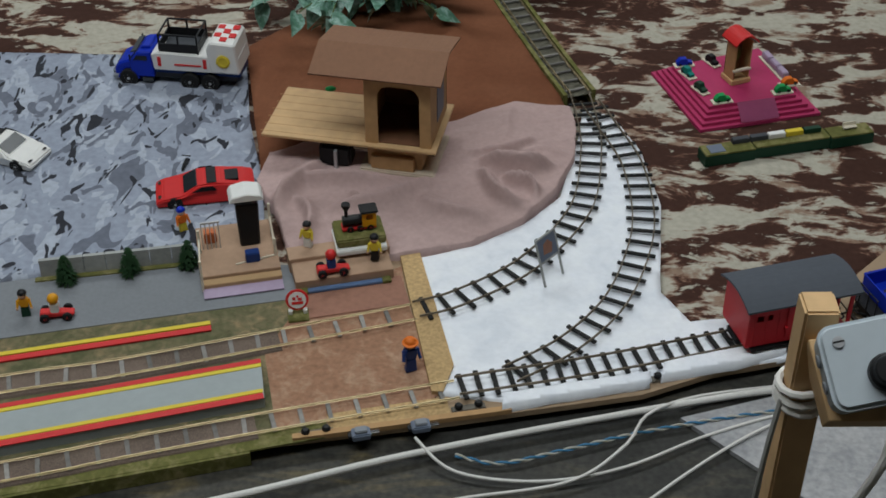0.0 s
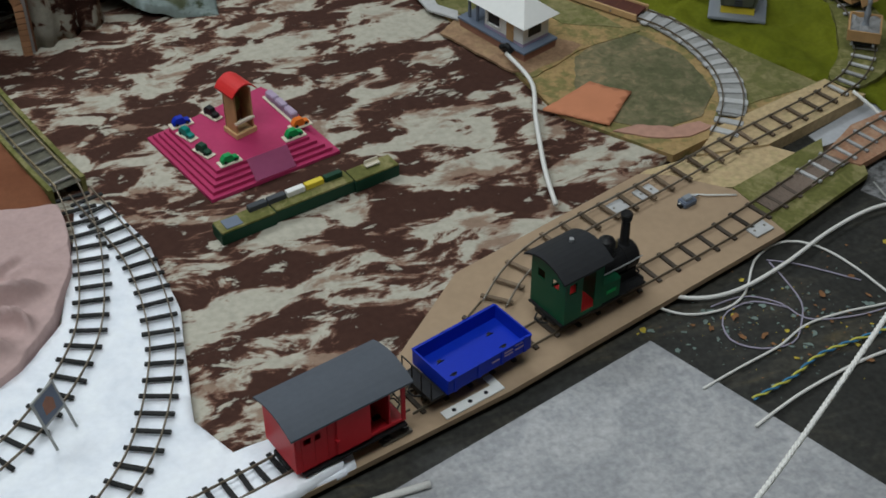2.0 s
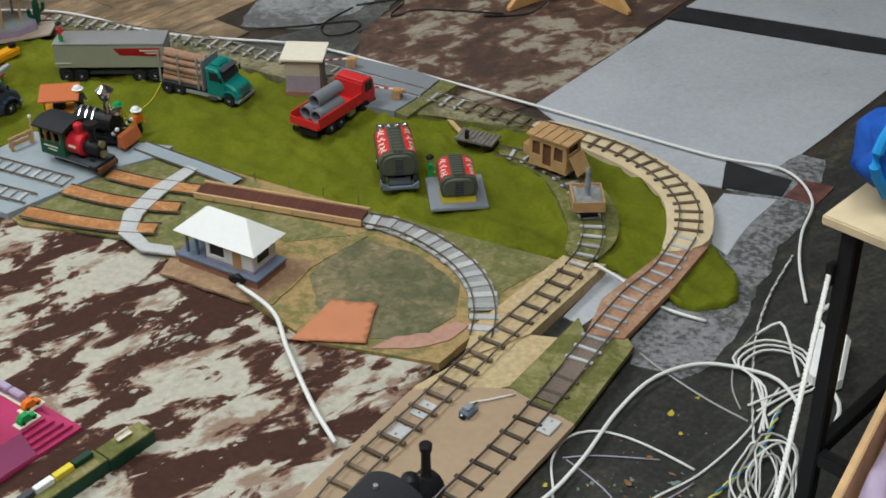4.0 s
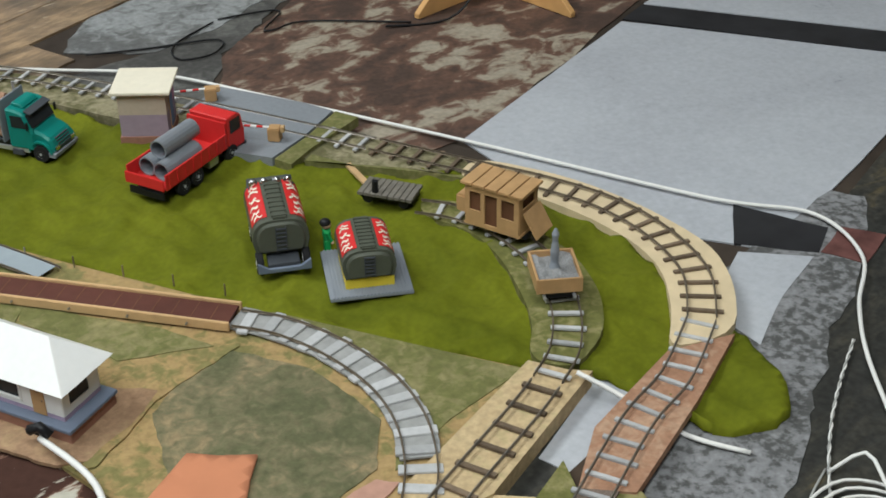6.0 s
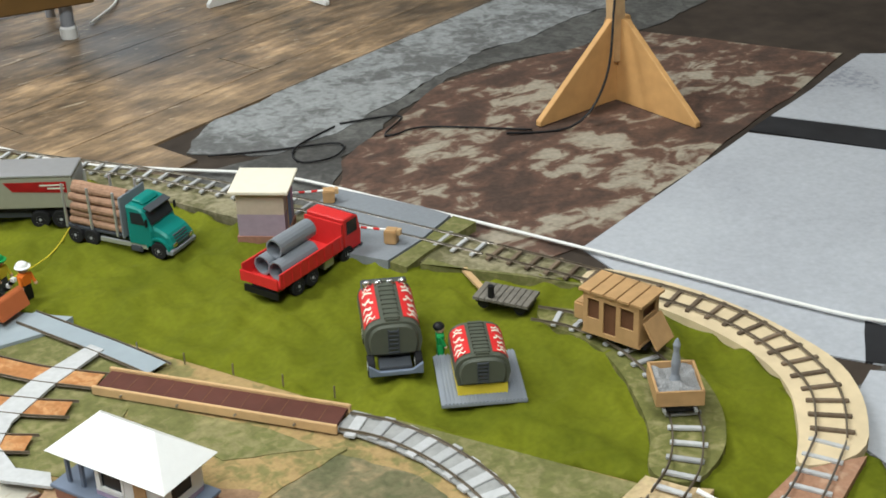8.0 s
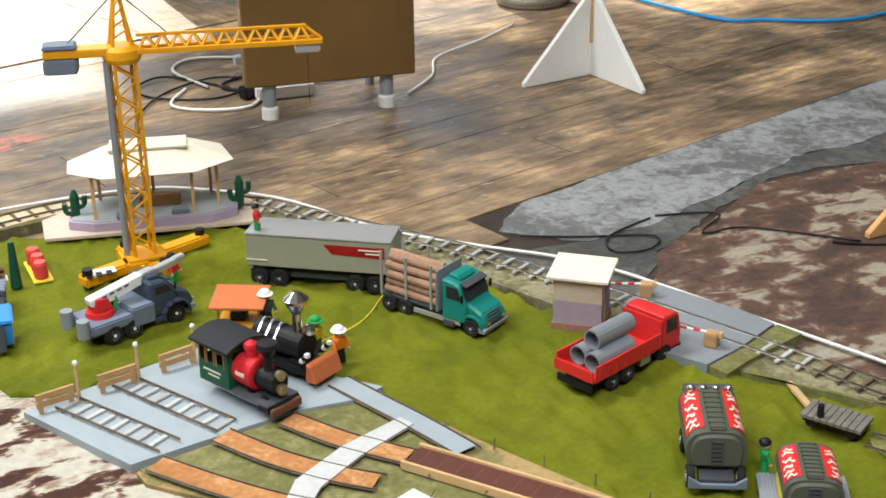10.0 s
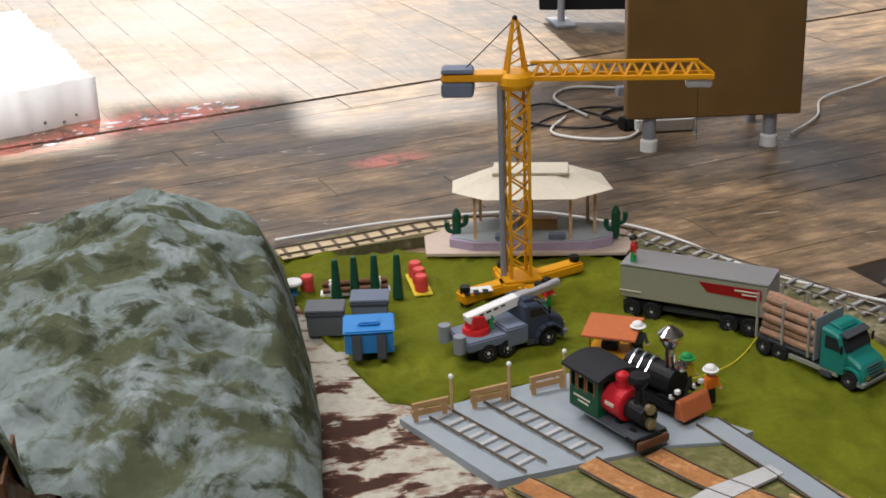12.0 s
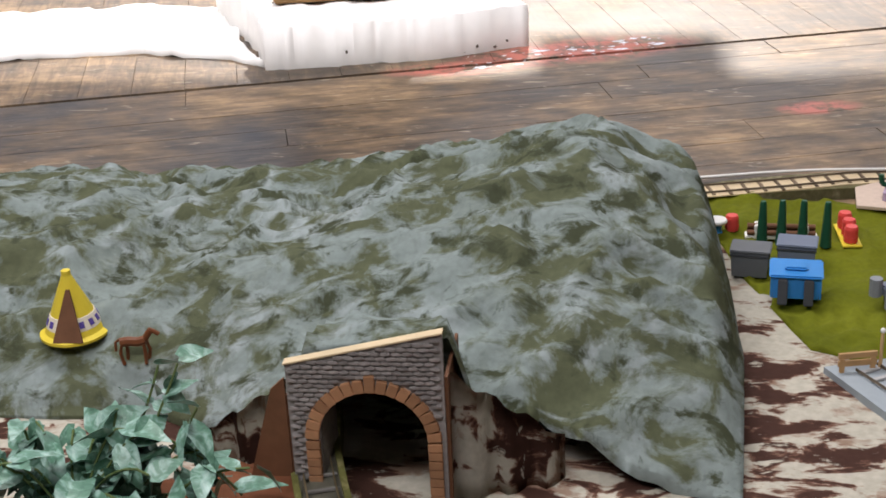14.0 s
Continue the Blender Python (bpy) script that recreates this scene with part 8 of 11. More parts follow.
part("tailboard", box(-0.002, -0.028, 0, 0.002, 0.028, 0.05, 0.001, Matrix.Translation((-0.085, 0, zc + 0.005)) @ Matrix.Rotation(0.55, 4, "Y")), M["wood"], co, "slanted pale tailboard")
part("front_box", box(0.052, -0.022, zc + 0.012, 0.078, 0.022, zc + 0.045, 0.003), M["wood"], co)
for x in (-0.034, 0.034):
    for y in (-0.021, 0.021):
        rail_wheel(co, x, y, 0.0485 + 0.010, 0.010)
part("chassis", box(-0.06, -0.018, 0.05, 0.06, 0.018, zc, 0.001), M["black"], co)

tp = empty("gravel_wagon", at(2.262, 2.74, 54, 0.0), "small wooden toy wagon filled with grey gravel", "toy wagon")
part("floor", box(-0.042, -0.036, 0.066, 0.042, 0.036, 0.07), M["wood"], tp)
for s in (-1, 1):
    part("side_board", box(-0.044, s * 0.035 - 0.002, 0.066, 0.044, s * 0.035 + 0.002, 0.092, 0.0005), M["wood"], tp)
    part("end_board", box(s * 0.043 - 0.002, -0.037, 0.066, s * 0.043 + 0.002, 0.037, 0.092, 0.0005), M["wood"], tp)
bm = sheet([(-0.041, -0.033), (0.041, -0.033), (0.041, 0.033), (-0.041, 0.033)], 0.006, lambda x, y: 0.084 + 0.01 * noise.noise(Vector((x * 60, y * 60, 1))), 0.01)
part("gravel", bm, M["gravel"], tp, "grey gravel load")
part("post_ornament", lathe([(0.009, 0), (0.006, 0.01), (0.0075, 0.03), (0.0045, 0.05), (0.006, 0.062), (0.002, 0.072)], 12), M["plasticgrey"], tp, "grey carved post", m=Matrix.Translation((0.004, 0, 0.084)))
part("chassis", box(-0.04, -0.026, 0.054, 0.04, 0.026, 0.066, 0.001), M["black"], tp)
for x in (-0.026, 0.026):
    for y in (-0.021, 0.021):
        rail_wheel(tp, x, y, 0.0485 + 0.009, 0.009)
for y in (-0.024, 0.024):
    part("buffer", cyl((-0.05, y, 0.06), (-0.04, y, 0.06), 0.003, seg=8), M["silver"], tp)

fc = empty("flat_wagon", at(2.272, 3.155, 118, 0.0), "dark toy flat wagon at the end of the spur", "toy wagon")
for k in range(9):
    part("plank", box(-0.052 + k * 0.0116, -0.03, 0.05, -0.0415 + k * 0.0116, 0.03, 0.056, 0.0005), M["greywood"], fc)
part("brake_post", cyl((0.02, 0.02, 0.056), (0.02, 0.02, 0.078), 0.006, 0.0055, 10), M["black"], fc)
part("chassis", box(-0.05, -0.02, 0.04, 0.05, 0.02, 0.05, 0.001), M["black"], fc)
for x in (-0.034, 0.034):
    for y in (-0.021, 0.021):
        rail_wheel(fc, x, y, 0.043, 0.010)
structure("loose_lath", strip_between("s", (2.275, 3.215), (2.30, 3.31), 0.012, 0.03, 0.005, "", ""), M["palewood"], "loose pale lath lying on the green cloth", "lath")

# ---- old locomotive in the yard ----
ol = empty("vintage_locomotive", at(1.445, 3.678, -67, 0.0115) @ Matrix.Scale(0.80, 4), "green, red and black vintage toy steam locomotive", "toy locomotive")
zf = 0.062
part("frame", box(-0.115, -0.03, zf - 0.008, 0.105, 0.03, zf, 0.001), M["black"], ol)
part("running_board", box(-0.115, -0.045, zf, 0.098, 0.045, zf + 0.004, 0.001), M["darkgrey"], ol)
for s in (-1, 1):
    part("cab_side", panel_wall(0.095, zf + 0.004, zf + 0.095, [(-0.042, zf + 0.05, -0.026, zf + 0.086), (-0.018, zf + 0.05, 0.002, zf + 0.086), (0.012, zf + 0.054, 0.034, zf + 0.08)]), M["green"], ol, m=Matrix.Translation((-0.067, s * 0.043, 0)))
    for a, b in ((-0.109, -0.093), (-0.085, -0.065), (-0.055, -0.033)):
        part("window_frame", box(a - 0.002, s * 0.0448 - 0.0008, zf + 0.047, a, s * 0.0448 + 0.0008, zf + 0.088), M["rustorange"], ol)
        part("window_frame", box(b, s * 0.0448 - 0.0008, zf + 0.047, b + 0.002, s * 0.0448 + 0.0008, zf + 0.088), M["rustorange"], ol)
    part("lettering_bar", box(-0.1, s * 0.0448 - 0.0006, zf + 0.03, -0.045, s * 0.0448 + 0.0006, zf + 0.034), M["cream"], ol, "cream lettering bar")
    part("lettering_bar", box(-0.085, s * 0.0448 - 0.0006, zf + 0.020, -0.05, s * 0.0448 + 0.0006, zf + 0.0235), M["cream"], ol, "cream lettering bar")
for x in (-0.114, -0.02):
    part("cab_end", panel_wall(0.086, zf + 0.004, zf + 0.095, [(-0.03, zf + 0.055, -0.008, zf + 0.084), (0.008, zf + 0.055, 0.03, zf + 0.084)]), M["green"], ol, m=Matrix.Translation((x, 0, 0)) @ Matrix.Rotation(math.pi / 2, 4, "Z"))
part("cab_roof", curved_roof(0.125, 0.112, zf + 0.093, 0.014, 0.006), M["blackroof"], ol, "black cab roof", m=Matrix.Translation((-0.067, 0, 0)))
bm = lathe([(0.036, 0.0), (0.037, 0.02), (0.037, 0.055), (0.032, 0.058)], 24)
bmesh.ops.transform(bm, matrix=Matrix.Translation((-0.02, 0, zf + 0.044)) @ Matrix.Rotation(math.pi / 2, 4, "Y"), verts=bm.verts)
part("red_tank", bm, M["red"], ol, "glossy red saddle tank")
for s in (-1, 1):
    part("tank_mark", box(-0.005, s * 0.0368 - 0.0012, zf + 0.044, 0.022, s * 0.0368 + 0.0012, zf + 0.052), M["cream"], ol, "cream painted mark")
part("red_dome", lathe([(0.014, 0), (0.013, 0.018), (0.016, 0.02), (0.014, 0.03), (0.005, 0.036)], 16), M["red"], ol, "red sand dome", m=Matrix.Translation((0.008, 0, zf + 0.078)))
part("boiler", cyl((0.036, 0, zf + 0.04), (0.092, 0, zf + 0.04), 0.024, seg=20), M["black"], ol)
part("chimney", lathe([(0.011, 0), (0.009, 0.01), (0.010, 0.035), (0.024, 0.056), (0.022, 0.066)], 18), M["black"], ol, m=Matrix.Translation((0.06, 0, zf + 0.06)))
part("lamp_upper", lathe([(0.011, 0), (0.012, 0.012), (0.009, 0.014)], 16), M["brassrail"], ol, "brass headlamp", m=Matrix.Translation((0.088, 0, zf + 0.06)) @ Matrix.Rotation(math.pi / 2, 4, "Y"))
part("lamp_lower", lathe([(0.012, 0), (0.013, 0.010), (0.009, 0.013)], 16), M["brassrail"], ol, "brass headlamp", m=Matrix.Translation((0.092, 0, zf + 0.028)) @ Matrix.Rotation(math.pi / 2, 4, "Y"))
part("buffer_beam", box(0.1, -0.042, zf - 0.02, 0.112, 0.042, zf - 0.002, 0.002), M["darkwood"], ol)
for x in (-0.085, -0.045, 0.02, 0.065):
    for y in (-0.021, 0.021):
        rail_wheel(ol, x, y, 0.041 + 0.0145, 0.0145)
for s in (-1, 1):
    part("rod", box(-0.09, s * 0.034 - 0.0015, 0.052, 0.075, s * 0.034 + 0.0015, 0.057), M["silver"], ol)
    part("cylinder_block", cyl((0.07, s * 0.036, 0.056), (0.1, s * 0.036, 0.056), 0.010, seg=12), M["black"], ol)
pw = empty("funnel_locomotive", at(1.535, 3.77, -62, 0.0), "black toy locomotive with chrome funnel and orange plough", "toy locomotive")
part("frame", box(-0.09, -0.03, 0.05, 0.08, 0.03, 0.062, 0.001), M["black"], pw)
part("boiler", cyl((-0.05, 0, 0.092), (0.06, 0, 0.092), 0.026, seg=20), M["black"], pw)
part("funnel", lathe([(0.009, 0), (0.009, 0.04), (0.022, 0.062), (0.023, 0.068), (0.006, 0.082)], 18), M["chrome"], pw, "polished conical funnel", m=Matrix.Translation((0.04, 0, 0.112)))
part("lamp", ball((0.066, 0, 0.125), 0.012), M["chrome"], pw, "round chrome lamp")
for k in range(3):
    bm = tube([(-0.035 + k * 0.02, -0.026, 0.098), (-0.035 + k * 0.02, 0, 0.122), (-0.035 + k * 0.02, 0.026, 0.098)], 0.003, 8, 0.006)
    part("pipe_hoop", bm, M["chrome"], pw, "silver pipe hoop")
part("plough", prism([(0.085, 0.046), (0.11, 0.046), (0.098, 0.078), (0.088, 0.082)], 0.075, bevel=0.002), M["rustorange"], pw, "orange plough blade")
for s in (-1, 1):
    for k in range(4):
        part("hazard_band", box(0.064 + k * 0.006, s * 0.03 - 0.004, 0.07 + k * 0.007, 0.072 + k * 0.006, s * 0.03 + 0.004, 0.0765 + k * 0.007), M["white" if k % 2 else "black"], pw)
    for x in (-0.06, -0.01, 0.045):
        rail_wheel(pw, x, s * 0.021, 0.0555, 0.0145)
ct = empty("orange_cart", at(1.515, 3.935, -30, 0.02), "yellow toy works cab with slanted orange roof", "toy vehicle")
part("body", box(-0.045, -0.035, 0.012, 0.045, 0.035, 0.042, 0.003), M["yellow"], ct)
for x in (-0.04, 0.036):
    for y in (-0.03, 0.028):
        part("roof_post", box(x, y, 0.042, x + 0.004, y + 0.004, 0.09), M["yellow"], ct)
part("roof", box(-0.05, -0.042, 0.088, 0.052, 0.042, 0.093, 0.001, Matrix.Rotation(0.12, 4, "X")), M["rustorange"], ct, "slanted orange roof")
part("seat", box(-0.02, -0.015, 0.042, 0.01, 0.015, 0.06, 0.002), M["black"], ct)
for x in (-0.03, 0.03):
    for s in (-1, 1):
        wheel(ct, x, s * 0.036, 0.014, 0.014, 0.01, "lemon")

# fence at the yard deck
fe = empty("yard_fence", Matrix(), "low wooden buffer fence with pale posts", "fence")
for x, y in ((1.179, 3.815), (1.289, 3.835), (1.398, 3.858)):
    part("post", cyl((x, y, 0.03), (x, y, 0.105), 0.0035, 0.003, 8), M["palewood"], fe)
    part("post_cap", ball((x, y, 0.107), 0.005, u=8, v=6), M["white"], fe)
for (ax, ay), (bx, by) in (((1.105, 3.80), (1.172, 3.812)), ((1.215, 3.822), (1.285, 3.835)), ((1.33, 3.845), (1.40, 3.86))):
    for z in (0.045, 0.06):
        part("board", strip_between("s", (ax, ay), (bx, by), 0.005, z, 0.010, "", ""), M["wood"], fe)
    for u in (0.1, 0.9):
        part("leg", box(ax + (bx - ax) * u - 0.004, ay + (by - ay) * u - 0.004, 0.03, ax + (bx - ax) * u + 0.004, ay + (by - ay) * u + 0.004, 0.06), M["wood"], fe)

# ---- tower crane ----
CX, CY = 1.432, 4.335
cr = empty("tower_crane", at(CX, CY, 0, 0.024), "tall yellow toy tower crane with lattice jib", "toy crane")
foot = part("foot", box(-0.045, -0.045, 0.004, 0.045, 0.045, 0.034, 0.006), M["yellow"], cr)
for a, l in ((200, 0.15), (20, 0.16), (110, 0.08), (290, 0.09)):
    m = Matrix.Rotation(radians(a), 4, "Z")
    part("outrigger", box(0.03, -0.018, 0.004, l, 0.018, 0.028, 0.004, m), M["yellow"], foot)
    part("outrigger_pad", cyl(m @ Vector((l - 0.014, 0, 0.0)), m @ Vector((l - 0.014, 0, 0.04)), 0.011, seg=12), M["black"], foot)
for k in range(3):
    part("hazard_mark", box(-0.13 + k * 0.02, -0.075 + 0.002 * k, 0.0282, -0.118 + k * 0.02, -0.05, 0.0292, 0, Matrix.Rotation(radians(-2), 4, "Z")), M["black"], foot)
part("chequer_plate", box(-0.125, -0.058, 0.0272, -0.07, -0.03, 0.0285), M["white"], foot)
MH, mw = 0.45, 0.021
for sx in (-1, 1):
    for sy in (-1, 1):
        part("mast_leg", box(sx * mw - 0.003, sy * mw - 0.003, 0.03, sx * mw + 0.003, sy * mw + 0.003, MH), M["yellow"], cr)
n = 13
for k in range(n):
    za, zb_ = 0.04 + k * (MH - 0.05) / n, 0.04 + (k + 1) * (MH - 0.05) / n
    for s in (-1, 1):
        a, b = (-mw, mw) if k % 2 else (mw, -mw)
        part("mast_brace", cyl((a, s * mw, za), (b, s * mw, zb_), 0.0022, seg=6), M["yellow"], cr)
        part("mast_brace", cyl((s * mw, a, za), (s * mw, b, zb_), 0.0022, seg=6), M["yellow"], cr)
part("mast_tube", cyl((-mw - 0.012, 0, 0.03), (-mw - 0.012, 0, MH), 0.0065, seg=10), M["plasticgrey"], cr, "grey rack tube of the mast")
slew = part("slewing_ring", lathe([(0.034, MH - 0.004), (0.038, MH + 0.006), (0.036, MH + 0.022), (0.028, MH + 0.03)], 22), M["yellow"], cr)
jm = Matrix.Rotation(radians(-16), 4, "Z")
jz0, jz1, jl = MH + 0.012, MH + 0.05, 0.395
for s in (-1, 1):
    part("jib_chord", box(0.02, s * 0.015 - 0.004, jz0, jl, s * 0.015 + 0.004, jz0 + 0.010, 0.001, jm), M["yellow"], slew)
part("jib_chord", box(0.03, -0.004, jz1 - 0.006, jl - 0.03, 0.004, jz1, 0.001, jm), M["yellow"], slew)
n = 11
for k in range(n):
    xa = 0.035 + k * (jl - 0.06) / n
    xb = xa + (jl - 0.06) / n
    for s in (-1, 1):
        part("jib_brace", cyl(jm @ Vector((xa, s * 0.014, jz0 + 0.008)), jm @ Vector(((xa + xb) / 2, 0, jz1 - 0.003)), 0.0028, seg=6), M["yellow"], slew)
        part("jib_brace", cyl(jm @ Vector(((xa + xb) / 2, 0, jz1 - 0.003)), jm @ Vector((xb, s * 0.014, jz0 + 0.008)), 0.0028, seg=6), M["yellow"], slew)
part("jib_end", cyl(jm @ Vector((jl - 0.035, 0, jz1 - 0.003)), jm @ Vector((jl, 0, jz0 + 0.006)), 0.004, seg=6), M["yellow"], slew)
part("trolley", box(jl - 0.055, -0.016, jz0 - 0.018, jl - 0.004, 0.016, jz0 - 0.001, 0.003, jm), M["silver"], slew, "grey trolley under the jib tip")
part("counter_jib", box(-0.15, -0.022, jz0 + 0.0, -0.02, 0.022, jz0 + 0.016, 0.002, jm), M["yellow"], slew)
part("counterweight", box(-0.15, -0.028, jz0 - 0.03, -0.085, 0.028, jz0 - 0.001, 0.003, jm), M["slateblue"], slew, "blue-grey counterweight block")
part("counterweight", box(-0.15, -0.024, jz0 + 0.0165, -0.085, 0.024, jz0 + 0.026, 0.003, jm), M["slateblue"], slew, "blue-grey counterweight block")
for sx in (-1, 1):
    for sy in (-1, 1):
        part("peak_leg", cyl((sx * 0.02, sy * 0.014, MH + 0.026), (sx * 0.004, sy * 0.003, MH + 0.135), 0.004, 0.003, 6), M["yellow"], slew)
for k in range(4):
    z = MH + 0.045 + k * 0.022
    w_ = 0.017 - k * 0.0035
    part("peak_brace", cyl((-w_, -0.01, z), (w_, -0.01, z + 0.018), 0.002, seg=6), M["yellow"], slew)
part("peak_cap", ball((0, 0, MH + 0.138), 0.006, u=8, v=6), M["black"], slew)
part("stay_cable", cyl(jm @ Vector((-0.1, 0, jz0 + 0.026)), (0, 0, MH + 0.136), 0.0012, seg=5), M["black"], slew)
part("stay_cable", cyl((0, 0, MH + 0.136), jm @ Vector((0.09, 0, jz1)), 0.0012, seg=5), M["black"], slew)
part("hook_cable", cyl(jm @ Vector((jl - 0.03, 0, jz0 - 0.018)), jm @ Vector((jl - 0.03, 0, jz0 - 0.13)), 0.0006, seg=4), M["black"], slew)

# ---- pavilion ----
pv = empty("pavilion", at(1.52, 4.57, -16, 0.03), "open wooden toy pavilion with cream roof", "toy pavilion")
part("base", prism([(-0.235, -0.09), (0.215, -0.08), (0.25, 0.0), (0.2, 0.09), (-0.17, 0.10), (-0.25, 0.02)], 0.008, "z", 0.001), M["pinkbeige"], pv, "pinkish beige base board", m=Matrix.Translation((0, 0, 0.0)))
oct_ = [(-0.185, -0.05), (-0.13, -0.075), (0.13, -0.07), (0.185, -0.04), (0.19, 0.04), (0.13, 0.085), (-0.12, 0.085), (-0.18, 0.035)]
part("terrace", prism(oct_, 0.02, "z", 0.001), M["lilac"], pv, "lilac rimmed terrace", m=Matrix.Translation((0, 0, 0.008)))
part("terrace_top", prism([(x * 0.95, y * 0.92) for x, y in oct_], 0.003, "z"), M["platgrey"], pv, "grey terrace floor", m=Matrix.Translation((0, 0, 0.0275)))
posts = [(-0.125, -0.055), (-0.005, -0.062), (0.09, -0.056), (0.145, -0.02), (0.13, 0.06), (0.0, 0.07), (-0.12, 0.06)]
for x, y in posts:
    part("post", box(x - 0.0035, y - 0.0035, 0.03, x + 0.0035, y + 0.0035, 0.142), M["palewood"], pv)
for (ax, ay), (bx, by) in zip(posts, posts[1:] + posts[:1]):
    for z in (0.126, 0.136):
        part("rail", strip_between("s", (ax, ay), (bx, by), 0.004, z, 0.004, "", ""), M["palewood"], pv)
bm = bmesh.new()
ring = [(-0.175, -0.05), (-0.1, -0.1), (0.10, -0.095), (0.185, -0.03), (0.16, 0.08), (0.03, 0.11), (-0.12, 0.10), (-0.18, 0.03)]
lo = [bm.verts.new((x, y, 0.140)) for x, y in ring]
hi = [bm.verts.new((x * 0.55, y * 0.45 + 0.01, 0.172)) for x, y in ring]
for k in range(8):
    bm.faces.new((lo[k], lo[(k + 1) % 8], hi[(k + 1) % 8], hi[k]))
bm.faces.new(hi); bm.faces.new(lo[::-1])
bmesh.ops.recalc_face_normals(bm, faces=bm.faces)
part("roof", bm, M["cream"], pv, "cream card roof in facets")
part("ridge_roof", box(-0.085, -0.03, 0.173, 0.085, 0.045, 0.179, 0.001), M["cream"], pv)
part("inner_counter", box(-0.03, 0.0, 0.03, 0.06, 0.03, 0.055, 0.002), M["wood"], pv)
for x, y in ((-0.06, -0.055), (0.06, -0.05)):
    part("step_stone", box(x - 0.02, y - 0.015, 0.03, x + 0.02, y + 0.012, 0.042, 0.003), M["slateblue"], pv)
for x, y in ((1.352, 4.60), (1.705, 4.515)):
    c = empty("toy_cactus", at(x, y, 0, 0.045), "dark green toy cactus beside the pavilion", "toy cactus", "cacti")
    part("trunk", lathe([(0.009, 0), (0.0105, 0.03), (0.0105, 0.06), (0.004, 0.075)], 10), M["darkgreen2"], c)
    for s, z in ((-1, 0.02), (1, 0.032)):
        part("arm", tube([(0, 0, z), (s * 0.02, 0, z + 0.004), (s * 0.023, 0, z + 0.03)], 0.006, 8, 0.006), M["darkgreen2"], c)

# ---- yard clutter on the green cloth ----
for x, y in ((1.042, 4.36), (1.082, 4.364), (1.125, 4.362), (1.172, 4.353)):
    p = empty("toy_poplar", at(x, y, 0, 0.024), "slim dark green toy poplar", "toy tree", "poplars")
    bm = bmesh.new()
    for k in range(12):
        z = 0.004 + k * 0.008
        cyl_into(bm, (0, 0, z), (0, 0, z + 0.010), 0.0125 - k * 0.00045, 0.0105 - k * 0.00045, 12)
    part("crown", bm, M["darkgreen2"], p)
    part("foot", cyl((0, 0, 0), (0, 0, 0.006), 0.009, seg=10), M["darkgreen2"], p)
for x, y, mat, lab in ((1.005, 4.235, "darkgrey2", "dark grey toy skip box on the green cloth"), (1.10, 4.262, "slateblue", "blue-grey toy skip box on the green cloth")):
    b = empty("skip_box", at(x, y, -12, 0.024), lab, "toy box", "skip boxes")
    part("body", prism([(-0.034, 0), (0.034, 0), (0.038, 0.052), (-0.038, 0.052)], 0.055, bevel=0.001), M[mat], b)
    part("lid", box(-0.04, -0.03, 0.052, 0.04, 0.03, 0.057, 0.002), M[mat], b)
    part("rim", box(-0.039, -0.0295, 0.044, 0.039, 0.0295, 0.048), M["darkgrey"], b)
st = empty("market_stall", at(1.075, 4.105, -8, 0.024), "bright blue toy container stall on dark legs", "toy stall")
part("body", prism([(-0.042, 0.02), (0.042, 0.02), (0.046, 0.062), (-0.046, 0.062)], 0.075, bevel=0.001), M["skyblue"], st)
part("lid", box(-0.05, -0.042, 0.062, 0.05, 0.042, 0.069, 0.003), M["skyblue"], st)
part("lid_boss", box(-0.022, -0.018, 0.069, 0.022, 0.018, 0.076, 0.004), M["skyblue"], st)
for k in range(3):
    part("rib", box(-0.047 + k * 0.045, -0.0395, 0.022, -0.043 + k * 0.045, -0.037, 0.062), M["skyblue"], st)
for s in (-1, 1):
    part("ramp_leg", box(s * 0.024 - 0.009, -0.06, 0.0, s * 0.024 + 0.009, -0.052, 0.05, 0.002, Matrix.Rotation(-0.25, 4, "X")), M["darkgrey"], st)
    part("leg", box(s * 0.036 - 0.004, 0.02, 0.0, s * 0.036 + 0.004, 0.03, 0.022), M["darkgrey"], st)


def drum(x, y, label):
    d = empty("plastic_drum", at(x, y, 0, 0.028), label, "toy drum", "red drums")
    part("body", lathe([(0.012, 0), (0.0145, 0.003), (0.0145, 0.03), (0.012, 0.036)], 16), M["coral"], d)
    part("rim", lathe([(0.0152, 0.010), (0.0155, 0.012), (0.0152, 0.014)], 16), M["coral"], d)


for x, y in ((0.988, 4.437), (1.226, 4.372), (1.228, 4.41), (1.226, 4.448)):
    drum(x, y, "coral red plastic drum standing on the cloth")
pb = empty("drum_pallet", at(1.227, 4.41, 90, 0.024), "yellow plastic pallet under the red drums", "pallet")
part("board", box(-0.06, -0.02, 0, 0.06, 0.02, 0.004, 0.001), M["lemon"], pb)
rk = empty("pipe_rack", at(1.088, 4.408, -5, 0.024), "white rack with dark pipes", "toy rack")
part("base", box(-0.075, -0.014, 0, 0.075, 0.014, 0.006, 0.001), M["white"], rk)
for k in range(3):
    part("pipe", cyl((-0.07, -0.008 + k * 0.008, 0.013 + (k % 2) * 0.012), (0.07, -0.008 + k * 0.008, 0.013 + (k % 2) * 0.012), 0.006, seg=10), M["darkwood"], rk)
for x in (-0.05, 0.05):
    part("clamp", box(x - 0.006, -0.015, 0.004, x + 0.006, 0.015, 0.03, 0.002), M["white"], rk)
